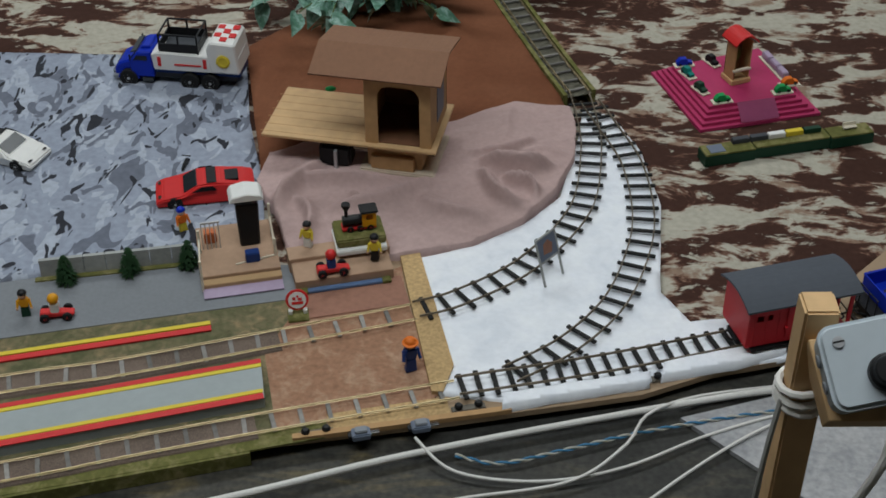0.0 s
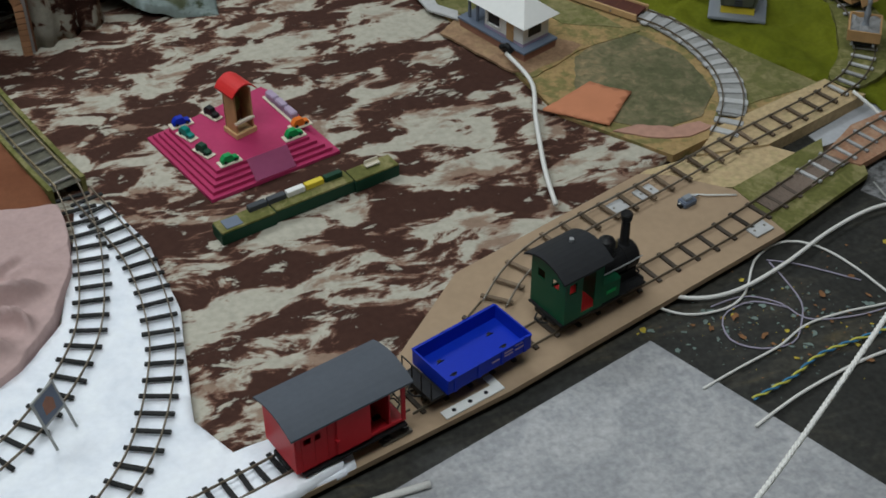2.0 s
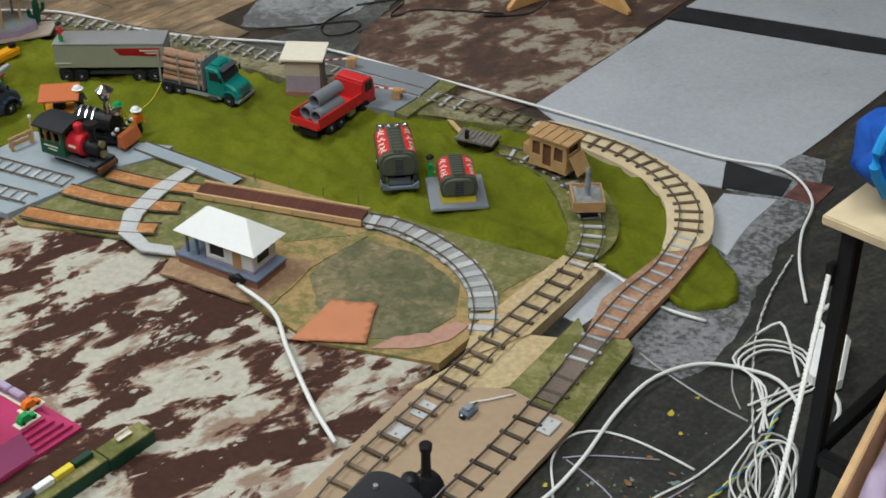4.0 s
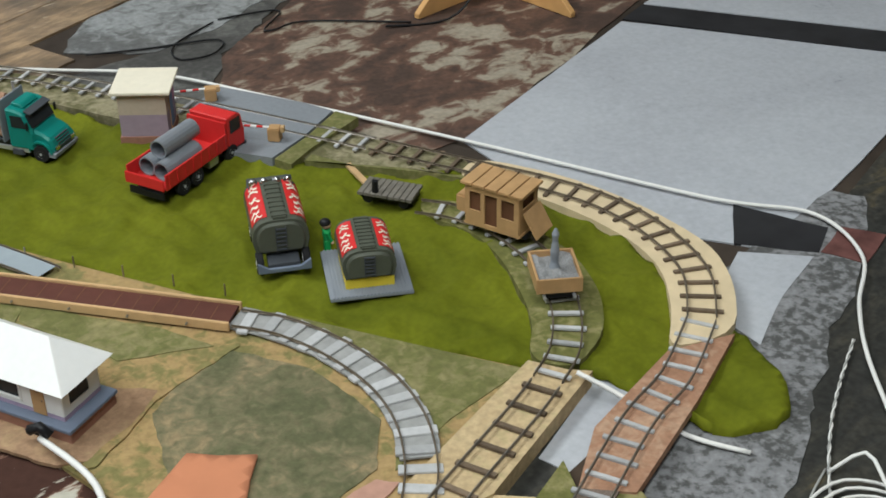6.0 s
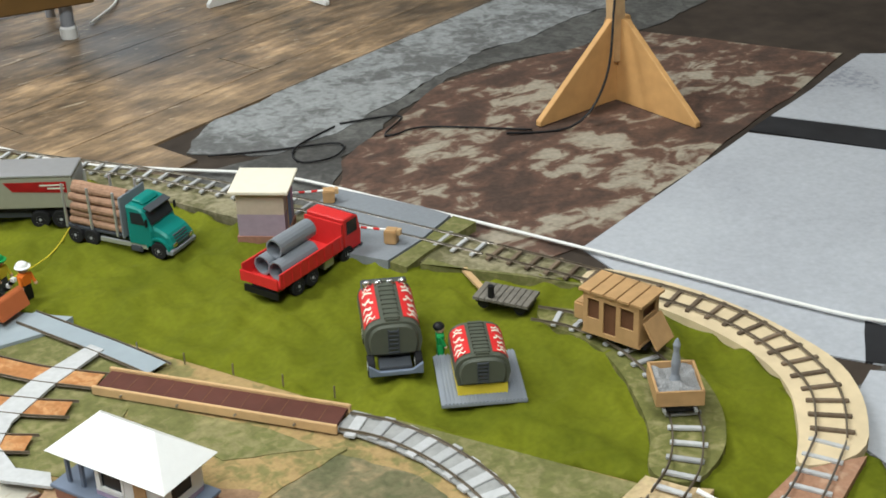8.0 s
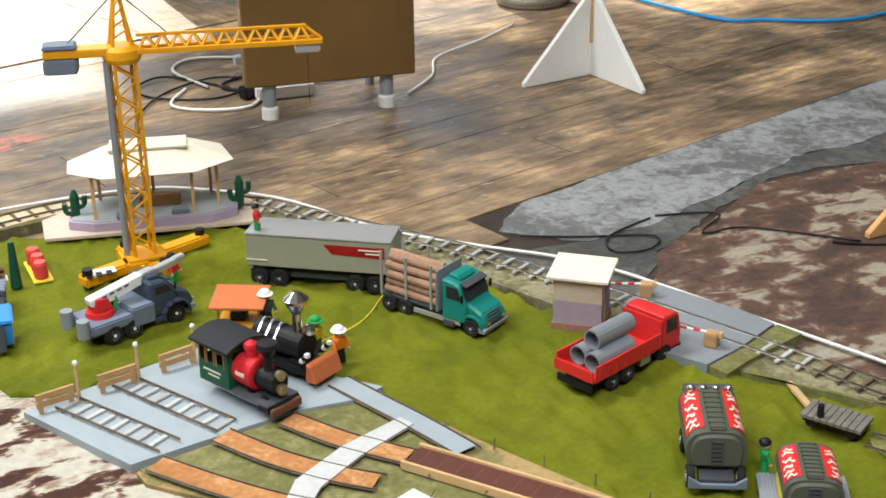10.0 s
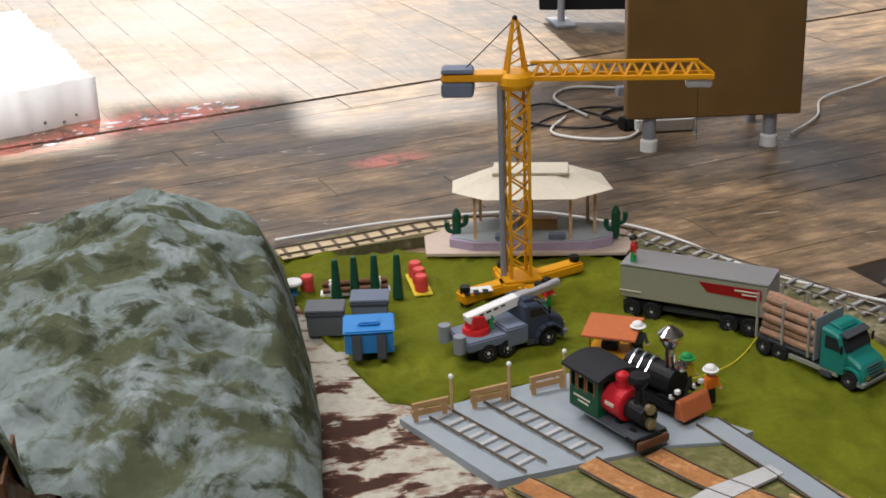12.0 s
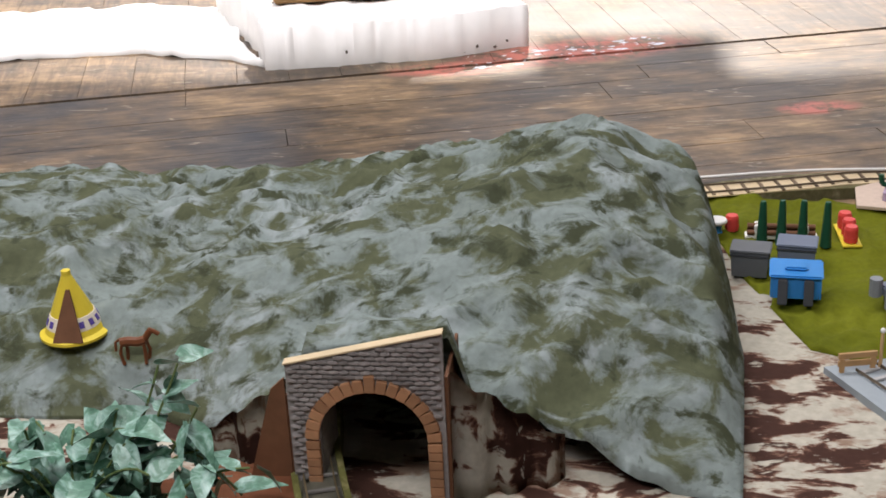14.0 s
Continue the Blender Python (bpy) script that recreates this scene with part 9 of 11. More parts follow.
tt = empty("round_toy_stand", at(0.955, 4.42, 0, 0.024), "small teal toy stand with white ring top", "toy stand")
part("foot", lathe([(0.016, 0), (0.010, 0.01), (0.010, 0.03)], 14), M["skyblue"], tt)
part("ring", lathe([(0.02, 0.03), (0.022, 0.034), (0.02, 0.038)], 18), M["white"], tt)
rp = empty("yellow_cord", Matrix(), "thin yellow cord lying on the green cloth", "cord")
part("cord", tube([(1.58, 3.82, 0.034), (1.66, 3.84, 0.032), (1.74, 3.88, 0.032), (1.82, 3.965, 0.034)], 0.0013, 5, 0.02), M["lemon"], rp)

# ---- tunnel portal ----
pt = empty("tunnel_portal", at(0.232, 3.415, -2, 0.012), "grey stone toy tunnel portal with brick arch", "toy tunnel")
PW, PH, ar = 0.235, 0.25, 0.082
cx, cz = PW / 2 + 0.008, 0.125
n = 16
arc = [(cx + ar * math.cos(math.pi * k / n), cz + ar * 1.02 * math.sin(math.pi * k / n)) for k in range(n + 1)]
inner = [(cx + ar, 0.0)] + arc + [(cx - ar, 0.0)]
outer = [(PW, 0.0)] + [(PW - PW * k / n, PH + 0.054 * (1 - k / n)) for k in range(n + 1)] + [(0.0, 0.0)]
bm = bmesh.new()
for y0, y1 in ((-0.006, 0.006),):
    a0 = [bm.verts.new((x, y0, z)) for x, z in inner]; b0 = [bm.verts.new((x, y0, z)) for x, z in outer]
    a1 = [bm.verts.new((x, y1, z)) for x, z in inner]; b1 = [bm.verts.new((x, y1, z)) for x, z in outer]
    for k in range(len(inner) - 1):
        bm.faces.new((a0[k], a0[k + 1], b0[k + 1], b0[k])); bm.faces.new((a1[k], b1[k], b1[k + 1], a1[k + 1]))
        bm.faces.new((a0[k], a1[k], a1[k + 1], a0[k + 1])); bm.faces.new((b0[k], b0[k + 1], b1[k + 1], b1[k]))
bmesh.ops.recalc_face_normals(bm, faces=bm.faces)
front = part("front_wall", bm, M["stone"], pt)
rnd = random.Random(3)
stone_mesh = []
for k in range(4):
    s_bm = box(-0.0075, -0.0025, -0.0032, 0.0075, 0.0025, 0.0032, 0.0014)
    for v in s_bm.verts:
        v.co += noise.noise_vector(v.co * 200 + Vector((k, 0, 0))) * 0.0008
    me = bpy.data.meshes.new("stone"); s_bm.to_mesh(me); s_bm.free(); me.materials.append(M["stone2"]); stone_mesh.append(me)
for row in range(38):
    for col in range(15):
        x = 0.010 + col * 0.0158 + (row % 2) * 0.0079
        z = 0.005 + row * 0.0078
        if x > PW - 0.008 or z > PH + 0.050 * (x / PW) - 0.002:
            continue
        if abs(x - cx) < ar + 0.024 and z < cz or math.hypot(x - cx, z - cz) < ar + 0.024:
            continue
        ob = new("stone", stone_mesh[rnd.randrange(4)])
        ob.parent = front
        ob.matrix_basis = Matrix.Translation((x, -0.0075, z)) @ Matrix.Rotation(rnd.uniform(-0.1, 0.1), 4, "Y")
for k in range(17):
    a = math.pi * (k + 0.5) / 17
    ob = part("arch_brick", box(-0.0078, -0.005, 0.0, 0.0078, 0.005, 0.021 if k != 8 else 0.028, 0.001), M["archbrick"], front, m=Matrix.Translation((cx + ar * math.cos(a), -0.0075, cz + ar * math.sin(a))) @ Matrix.Rotation(math.pi / 2 - a, 4, "Y"))
for s in (-1, 1):
    for k in range(8):
        x = cx + s * (ar + 0.0105)
        part("arch_brick", box(x - 0.0105, -0.0125, 0.002 + k * 0.0152, x + 0.0105, -0.0025, 0.0162 + k * 0.0152, 0.001), M["archbrick"], front)
bm = bmesh.new()
rows = [[bm.verts.new((cx + (x - cx) * 0.99, y, z)) for x, z in inner] for y in (0.006, 0.05, 0.11)]
for r, s in zip(rows, rows[1:]):
    for k in range(len(r) - 1):
        bm.faces.new((r[k], r[k + 1], s[k + 1], s[k]))
part("tunnel_lining", bm, M["darkstone"], pt, "dark tunnel lining")
part("coping", box(0, -0.009, 0, 0.245, 0.009, 0.003, 0.0006, Matrix.Translation((-0.002, 0, PH - 0.001)) @ Matrix.Rotation(-0.226, 4, "Y")), M["ply"], pt, "pale wooden coping strip")
for x, y1 in ((-0.004, 0.14), (PW, 0.14)):
    part("side_cheek", box(x, 0.0, 0, x + 0.005, y1, PH - 0.055 if x < 0 else PH - 0.02), M["darkwood"], pt, "dark brown side cheek")

part("wing_panel", prism([(-0.004, 0.0), (-0.085, 0.0), (-0.026, 0.205), (-0.004, 0.225)], 0.006), M["darkwood"], pt, "plain red-brown wing panel")

# camouflage skirts beside the portal
for (ax, ay), (bx, by), h0, h1 in (((0.466, 3.405), (0.64, 3.475), 0.23, 0.075), ((0.05, 3.50), (0.225, 3.405), 0.06, 0.21)):
    bm = bmesh.new()
    rows = []
    for k in range(13):
        u = k / 12
        x, y = ax + (bx - ax) * u, ay + (by - ay) * u + 0.012 * math.sin(k * 1.7)
        rows.append([bm.verts.new((x, y + 0.02 * (j / 4), 0.012 + (h0 + (h1 - h0) * u) * j / 4)) for j in range(5)])
    for r, s in zip(rows, rows[1:]):
        for j in range(4):
            bm.faces.new((r[j], s[j], s[j + 1], r[j + 1]))
    bmesh.ops.solidify(bm, geom=bm.faces[:], thickness=0.003)
    structure("camo_skirt", bm, M["camo"], "brown and cream camouflage cloth hanging beside the portal", "cloth", smooth=True)

tx, ty = -0.235, 3.795
tz = hill_h(tx, ty)
te = empty("toy_teepee", at(tx, ty, 0, tz - 0.006), "yellow plastic toy teepee with patterned rim", "toy tent")
part("tent", lathe([(0.062, 0), (0.062, 0.005), (0.052, 0.009), (0.0085, 0.112), (0.008, 0.121), (0.002, 0.123)], 28), M["lemon"], te)
part("patterned_band", lathe([(0.0478, 0.019), (0.0484, 0.0195), (0.0392, 0.0415), (0.0384, 0.042)], 28), M["cream"], te, "cream band with purple marks")
# dark plate on the closed cone stands in for the shaded opening
bm = prism([(-0.027, 0.004), (0.027, 0.004), (0.003, 0.098), (-0.003, 0.098)], 0.005)
part("doorway", bm, M["darkwood"], te, "dark triangular plate for the shaded doorway", m=Matrix.Translation((0.006, -0.0575, 0.002)) @ Matrix.Rotation(-0.40, 4, "X"))
for k in range(14):
    a = 2 * math.pi * (k + 0.5) / 14
    part("rim_mark", box(-0.0045, -0.001, -0.006, 0.0045, 0.001, 0.006, 0, Matrix.Rotation(a, 4, "Z") @ Matrix.Translation((0, -0.0440, 0.030)) @ Matrix.Rotation(-0.40, 4, "X")), M["purple"], te)
# small brown toy horse on the slope beside the tent
hx, hy = -0.106, 3.73
bm = bmesh.new()
def limb(pts, r):
    t = tube(pts, r, 8)
    me = bpy.data.meshes.new("limb")
    t.to_mesh(me); t.free()
    bm.from_mesh(me)
    bpy.data.meshes.remove(me)
limb([(-0.024, 0, 0.036), (-0.012, 0, 0.038), (0.006, 0, 0.036), (0.020, 0, 0.039)], 0.0088)
limb([(0.018, 0, 0.040), (0.026, 0, 0.052), (0.031, 0, 0.058)], 0.0058)
limb([(0.028, 0, 0.059), (0.037, 0, 0.054), (0.044, 0, 0.049)], 0.0042)
limb([(-0.026, 0, 0.042), (-0.033, 0, 0.036), (-0.034, 0, 0.020)], 0.0026)
for lx, ly, kx in ((-0.021, -0.006, -0.004), (-0.017, 0.006, 0.002), (0.017, -0.006, 0.001), (0.020, 0.006, 0.004)):
    limb([(lx, ly, 0.034), (lx + kx, ly, 0.018), (lx, ly, -0.004)], 0.0034)
bm.normal_update()
horse = new("toy_horse", bpy.data.meshes.new("toy_horse"))
bm.to_mesh(horse.data); bm.free()
horse.data.materials.append(M["horsebrown"])
horse.matrix_basis = at(hx, hy, 6, hill_h(hx, hy) + 0.003)
tagged(horse, "small brown plastic toy horse on the camouflage cloth", "toy")

# ---- hall: plinth, panels, stands ----
paint("graniteleg", (0.34, 0.36, 0.40), 0.4, metal=0.3)
paint("rubberwhite", (0.75, 0.75, 0.73), 0.6)
paint("ropewhite", (0.70, 0.69, 0.66), 0.8, vary=0.12, grain=300, bump=0.5)
paint("boxgrey", (0.42, 0.47, 0.51), 0.45, vary=0.04)
paint("pinewood", (0.56, 0.37, 0.19), 0.6, vary=0.22, grain=35, blotch=9)
paint("orangeply", (0.58, 0.33, 0.13), 0.55, vary=0.16, grain=26, blotch=7)
paint("bagblue", (0.012, 0.075, 0.36), 0.85, vary=0.15)
paint("bagcyan", (0.02, 0.26, 0.62), 0.6)
paint("tanleather", (0.42, 0.22, 0.06), 0.6, vary=0.2, grain=30)
paint("lilacwire", (0.36, 0.33, 0.42), 0.6)
paint("wireyellow", (0.55, 0.52, 0.10), 0.5)
paint("wireblue", (0.06, 0.20, 0.36), 0.5)
paint("blackcloth", (0.012, 0.012, 0.014), 0.9)
paint("tinmetal", (0.42, 0.40, 0.37), 0.4, metal=0.8, vary=0.2)

plinth = empty("limewashed_plinth", Matrix(), "white limewashed stone plinth with ragged edges", "plinth")
outline = ragged([(-0.30, 5.80), (0.1, 5.82), (0.507, 5.99), (0.35, 6.55), (0.19, 7.1), (-0.25, 6.95), (-0.62, 6.5), (-0.46, 6.15)], 0.032, 0.025, 61)
bm = sheet(outline, 0.03, folds(0.016, 14, 5, 0.138), 0.16)
part("block", bm, M["limewash"], plinth, smooth=True)
foot = ragged([(-1.25, 5.93), (-0.75, 6.0), (-0.32, 5.83), (-0.46, 6.15), (-0.62, 6.5), (-0.9, 6.6), (-1.5, 6.5)], 0.04, 0.06, 62)
part("spread_edge", sheet(foot, 0.05, folds(0.018, 9, 8, 0.02), 0.02), M["limewash"], plinth, "low white spread over the floor beside the block", smooth=True)
rnd = random.Random(5)
for k in range(14):
    u = rnd.random()
    x, y = -0.28 + 0.76 * u, 5.81 + 0.17 * u * u
    part("chip_mark", box(-0.012, -0.004, -0.008, 0.012, 0.004, 0.008, 0.002, Matrix.Translation((x, y - 0.004, rnd.uniform(0.008, 0.05))) @ Matrix.Rotation(rnd.uniform(-1, 1), 4, "Y") @ Matrix.Scale(rnd.uniform(0.3, 0.9), 4)), M["greywood"], plinth, "dark chipped spot")

base_m = pose(-0.08, 6.27, 0.15, rz=8)
mon = empty("riveted_pedestal", base_m, "heavy bronze pedestal with ribs and rivets", "pedestal")
part("base_slab", box(-0.27, -0.20, 0, 0.27, 0.20, 0.035, 0.006), M["bronze"], mon)
part("core", box(-0.2, -0.14, 0.035, 0.2, 0.16, 0.9, 0.01), M["bronze"], mon)
for x in (-0.2, -0.1, 0.0, 0.1, 0.2):
    part("rib", box(x - 0.014, -0.185, 0.035, x + 0.014, -0.139, 0.9, 0.004), M["bronze"], mon)
    part("rib_foot", box(x - 0.022, -0.2, 0.035, x + 0.022, -0.139, 0.06, 0.004), M["bronze"], mon)
rivet_mesh = None
for i in range(4):
    for k in range(8):
        for s in (-0.026, 0.026):
            if rivet_mesh is None:
                ob = part("rivet", ball((0, 0, 0), 0.017, (1, 0.7, 1), 8, 6), M["bronze"], mon, smooth=True)
                rivet_mesh = ob.data
            else:
                ob = new("rivet", rivet_mesh)
                ob.parent = mon
            ob.matrix_basis = Matrix.Translation((-0.15 + i * 0.1 + s, -0.142, 0.1 + k * 0.1))
for k in range(6):
    part("side_bolt", cyl((0.195, -0.1 + k * 0.045, 0.12), (0.225, -0.1 + k * 0.045, 0.12), 0.012), M["bronze"], mon)
part("hand_rail", tube([(-0.3, -0.15, 0.035), (-0.3, -0.15, 0.12), (-0.2, -0.19, 0.2), (-0.2, -0.16, 0.3)], 0.012, 8, 0.03), M["bronze"], mon, "bent bronze rod")
part("corner_post", cyl((-0.25, -0.17, 0.035), (-0.25, -0.17, 0.1), 0.02), M["bronze"], mon)

panel = empty("display_panel", Matrix.Translation((0, 0, 0)), "tall dark brown wooden display panel on grey legs", "display panel")
part("board", prism([(1.945, 5.175), (2.415, 5.09), (2.43, 5.16), (1.96, 5.245)], 1.6, "z", 0.004), M["panelwood"], panel, m=Matrix.Translation((0, 0, 0.105)))
for x, y in ((2.018, 5.144), (2.348, 5.092)):
    y += 0.05
    part("leg", cyl((x, y, 0.035), (x, y, 0.12), 0.019, seg=16), M["graniteleg"], panel, "grey metal leg")
    part("foot", lathe([(0.024, 0), (0.024, 0.03), (0.019, 0.036)], 16), M["rubberwhite"], panel, "white rubber foot", m=Matrix.Translation((x, y, 0.006)))
    part("back_leg", cyl((x + 0.04, y + 0.22, 0.006), (x + 0.04, y + 0.22, 0.12), 0.014, seg=12), M["graniteleg"], panel)
part("back_foot_bar", box(2.0, 5.42, 0.10, 2.46, 5.45, 0.125, 0.003), M["graniteleg"], panel)

dark_stand = empty("dark_notice_board", Matrix(), "black cloth notice board on a grey pole", "notice board")
part("cloth_board", prism([(2.13, 6.80), (2.56, 6.66), (2.57, 6.70), (2.14, 6.84)], 1.2, "z", 0.003), M["blackcloth"], dark_stand, m=Matrix.Translation((0, 0, 0.05)))
part("pole", cyl((2.2, 6.74, 0.006), (2.2, 6.74, 1.3), 0.014), M["graniteleg"], dark_stand, "grey metal pole")
part("foot_plate", box(2.16, 6.66, 0.006, 2.24, 6.82, 0.016, 0.003), M["graniteleg"], dark_stand)

ext = empty("extension_socket", pose(2.12, 5.36, 0.008, rz=-8), "white mains extension block lying on the floor", "extension block")
part("case", box(-0.085, -0.028, 0, 0.085, 0.028, 0.042, 0.006), M["white"], ext)
for k in range(4):
    part("socket_well", cyl((-0.055 + k * 0.037, 0, 0.040), (-0.055 + k * 0.037, 0, 0.0428), 0.014), M["plasticgrey"], ext)
for x, y in ((2.03, 5.40), (2.2, 5.45)):
    ad = empty("power_adapter", pose(x, y, 0.008, rz=20), "small black plug-in power adapter", "adapter", "adapters under the panel")
    part("case", box(-0.03, -0.02, 0, 0.03, 0.02, 0.035, 0.004), M["black"], ad)
    part("plug", box(-0.012, 0.018, 0.006, 0.012, 0.03, 0.026, 0.003), M["black"], ad)


def cross_stand(name, m, span, peak, mat, lean, height, label, post_mat):
    """Two crossed foot boards with sloped tops that carry a thin post."""
    st = empty(name, m, label, "barrier stand", "barrier stands")
    for a in (0, math.pi / 2):
        for s in (-1, 1):
            reach = span if s < 0 else span * 0.42
            bm = prism([(s * 0.005, 0.0), (s * reach, 0.0), (s * reach, 0.012), (s * 0.032, peak), (s * 0.005, peak)], 0.016, bevel=0.0015)
            part("foot_board", bm, mat, st, m=Matrix.Rotation(a, 4, "Z"))
    bm = box(-0.0165, -0.0165, 0.10, 0.0165, 0.0165, height, 0.002)
    part("post", bm, post_mat, st, "slim square wooden post", m=Matrix.Rotation(lean, 4, "Y"))
    return st


cross_stand("barrier_stand", pose(3.02, 5.137, 0.006, rz=6), 0.25, 0.235, M["white"], 0.02, 1.1, "white painted cross-footed barrier stand on the planks", M["palewood"])
cross_stand("barrier_stand", pose(3.16, 3.795, 0.004, rz=2), 0.26, 0.205, M["orangeply"], -0.05, 1.15, "plywood cross-footed barrier stand on the flaked floor", M["pinewood"])
cd = empty("stand_cable", Matrix(), "dark cable hanging along the wooden stand", "cable")
part("cable", tube([(3.16, 3.80, 1.1), (3.19, 3.82, 0.7), (3.20, 3.84, 0.45), (3.12, 3.77, 0.25), (3.05, 3.72, 0.1), (2.95, 3.72, 0.012), (2.8, 3.8, 0.01)], 0.003, 7, 0.03), M["black"], cd)

bin_ = empty("metal_tub", pose(3.30, 6.0, 0.006), "dull round metal tub standing on the planks", "tub")
part("shell", lathe([(0.125, 0), (0.13, 0.01), (0.145, 0.36), (0.15, 0.365), (0.15, 0.375), (0.14, 0.375), (0.135, 0.30), (0.0, 0.29)], 28), M["tinmetal"], bin_, smooth=True)
for z in (0.02, 0.2):
    part("hoop", lathe([(0.131 + z * 0.04, z), (0.139 + z * 0.04, z + 0.004), (0.139 + z * 0.04, z + 0.014), (0.131 + z * 0.04, z + 0.018)], 28), M["tinmetal"], bin_)
hose = empty("blue_hose", Matrix(), "bright blue hose lying across the planks", "hose")
part("hose", tube([(3.62, 5.9, 0.016), (3.72, 5.46, 0.016), (3.85, 5.37, 0.016), (4.0, 5.27, 0.016), (4.15, 5.23, 0.016), (4.4, 5.25, 0.016), (4.52, 5.14, 0.016), (4.50, 4.95, 0.012), (4.7, 4.8, 0.012), (5.2, 4.9, 0.012)], 0.0065, 8, 0.04), M["bagcyan"], hose, smooth=True)

# ---- foreground control post ----
cp = empty("control_post", pose(0.413, 0.821, 0.003), "rough pine post with a grey speed control box", "control post")
part("post", box(-0.0135, -0.0135, 0, 0.0135, 0.0135, 1.082, 0.002), M["pinewood"], cp)
bx = Vector((0.962, 0.06, 0.21)).normalized()
bn = Vector((0.18, -0.58, 0.80)); bn = (bn - bn.dot(bx) * bx).normalized()
by = bn.cross(bx)
rot = Matrix((bx, by, bn)).transposed().to_4x4() @ Matrix.Rotation(0.0, 4, "Z")
bmx = Matrix.Translation((0.024, -0.060, 1.074)) @ rot @ Matrix.Scale(0.84, 4)
part("wedge", prism([(-0.040, -0.040), (0.02, -0.052), (-0.010, 0.03), (-0.04, 0.035)], 0.05, "z", 0.001), M["pinewood"], cp, "brown wooden wedge behind the box", m=bmx @ Matrix.Translation((-0.0, 0.0, -0.085)))
def soft_square(h, r=0.013, n=5):
    """A square outline with rounded corners."""
    return [(cx * (h - r) + r * math.cos(a), cy * (h - r) + r * math.sin(a)) for k, (cx, cy) in enumerate(((1, 1), (-1, 1), (-1, -1), (1, -1))) for a in [math.pi / 2 * (k + j / n) for j in range(n + 1)]]


def soft_slab(h, depth, bevel):
    bm = prism(soft_square(h), depth, "z")
    rim = [e for e in bm.edges if abs(e.verts[0].co.z - depth) < 1e-6 and abs(e.verts[1].co.z - depth) < 1e-6]
    bmesh.ops.bevel(bm, geom=rim, offset=bevel, segments=3, affect="EDGES")
    return bm


part("box_base", soft_slab(0.037, 0.030, 0.001), M["boxgrey"], cp, "grey plastic junction box", m=bmx @ Matrix.Translation((0, 0, -0.037)))
lid = part("box_lid", soft_slab(0.0385, 0.011, 0.004), M["boxgrey"], cp, "pale grey lid", m=bmx @ Matrix.Translation((0, 0, -0.007)))
part("screw", cyl((-0.022, 0.022, 0.004), (-0.022, 0.022, 0.0065), 0.0052, seg=14), M["silver"], lid, m=Matrix.Translation((0, 0, 0.007)))
part("screw_slot", box(-0.027, 0.0212, 0.006, -0.017, 0.0228, 0.0067), M["black"], lid, m=Matrix.Translation((0, 0, 0.007)))
part("knob", lathe([(0.017, 0.004), (0.0165, 0.012), (0.014, 0.014), (0.013, 0.021), (0.0115, 0.0225)], 24), M["black"], lid, "black rotary knob", m=Matrix.Translation((0.012, -0.012, 0.007)))
part("knob_mark", box(-0.001, 0.006, 0.0225, 0.001, 0.0115, 0.0232), M["white"], lid, m=Matrix.Translation((0.012, -0.012, 0.007)))
part("gland", cyl((0.015, -0.037, -0.022), (0.017, -0.048, -0.022), 0.006), M["boxgrey"], lid, m=Matrix.Translation((0, 0, 0.007)))
for s in (-1, 0):
    part("knockout", cyl((-0.0375, 0.012 + s * 0.024, -0.022), (-0.0395, 0.012 + s * 0.024, -0.022), 0.006), M["plasticgrey"], lid, m=Matrix.Translation((0, 0, 0.007)))
part("lead", tube([(0.040, -0.088, 1.046), (0.038, -0.098, 1.015), (0.026, -0.088, 0.95), (0.02, -0.05, 0.86), (0.016, -0.022, 0.74)], 0.0038, 8, 0.02), M["cable"], cp, "white cable from the box")
part("lead_tail", tube([(0.016, -0.02, 0.74), (0.06, -0.02, 0.45), (0.16, 0.06, 0.02), (0.35, 0.3, 0.016)], 0.0035, 8, 0.03), M["greycable"], cp, "grey cable running down")
for k in range(3):
    z = 0.985 + k * 0.008
    part("tied_cable", tube([(0.0195 * math.cos(a), 0.0195 * math.sin(a), z + 0.004 * math.sin(a + k)) for a in [2 * math.pi * j / 14 for j in range(15)]], 0.0034, 7), M["cable"], cp, "white cable tied round the post")
part("tail", tube([(-0.018, -0.010, 0.99), (-0.024, -0.016, 0.94), (-0.027, -0.018, 0.86), (-0.024, -0.016, 0.84)], 0.0026, 6, 0.02), M["greycable"], cp)

# ---- work table ----
tb = empty("work_table", pose(1.690, 1.705, 0, rz=9), "work table with pale wooden top and black metal legs", "table")
part("tabletop", box(0, -1.0, 0.747, 1.25, 0.0, 0.762, 0.002), M["ply"], tb)
for x in (0.04, 1.2):
    for y in (-0.03, -0.95):
        leg = part("leg", box(x - 0.012, y - 0.012, 0.018, x + 0.012, y + 0.012, 0.747, 0.002), M["black"], tb, "black metal leg")
        part("foot", lathe([(0.016, 0.0), (0.017, 0.005), (0.015, 0.016), (0.0, 0.018)], 14), M["rubberwhite"], leg, "pale rubber foot", m=Matrix.Translation((x, y, 0.003)))
part("rail", box(0.052, -0.040, 0.32, 1.188, -0.020, 0.345, 0.002), M["black"], tb)
part("rail", box(0.030, -0.938, 0.32, 0.050, -0.042, 0.345, 0.002), M["black"], tb)
bag = empty("blue_cloth_bag", pose(1.86, 1.64, 0.7625, rz=-30), "slumped blue cloth bag on the table", "bag")
bm = bmesh.new()
bmesh.ops.create_uvsphere(bm, u_segments=28, v_segments=18, radius=1)
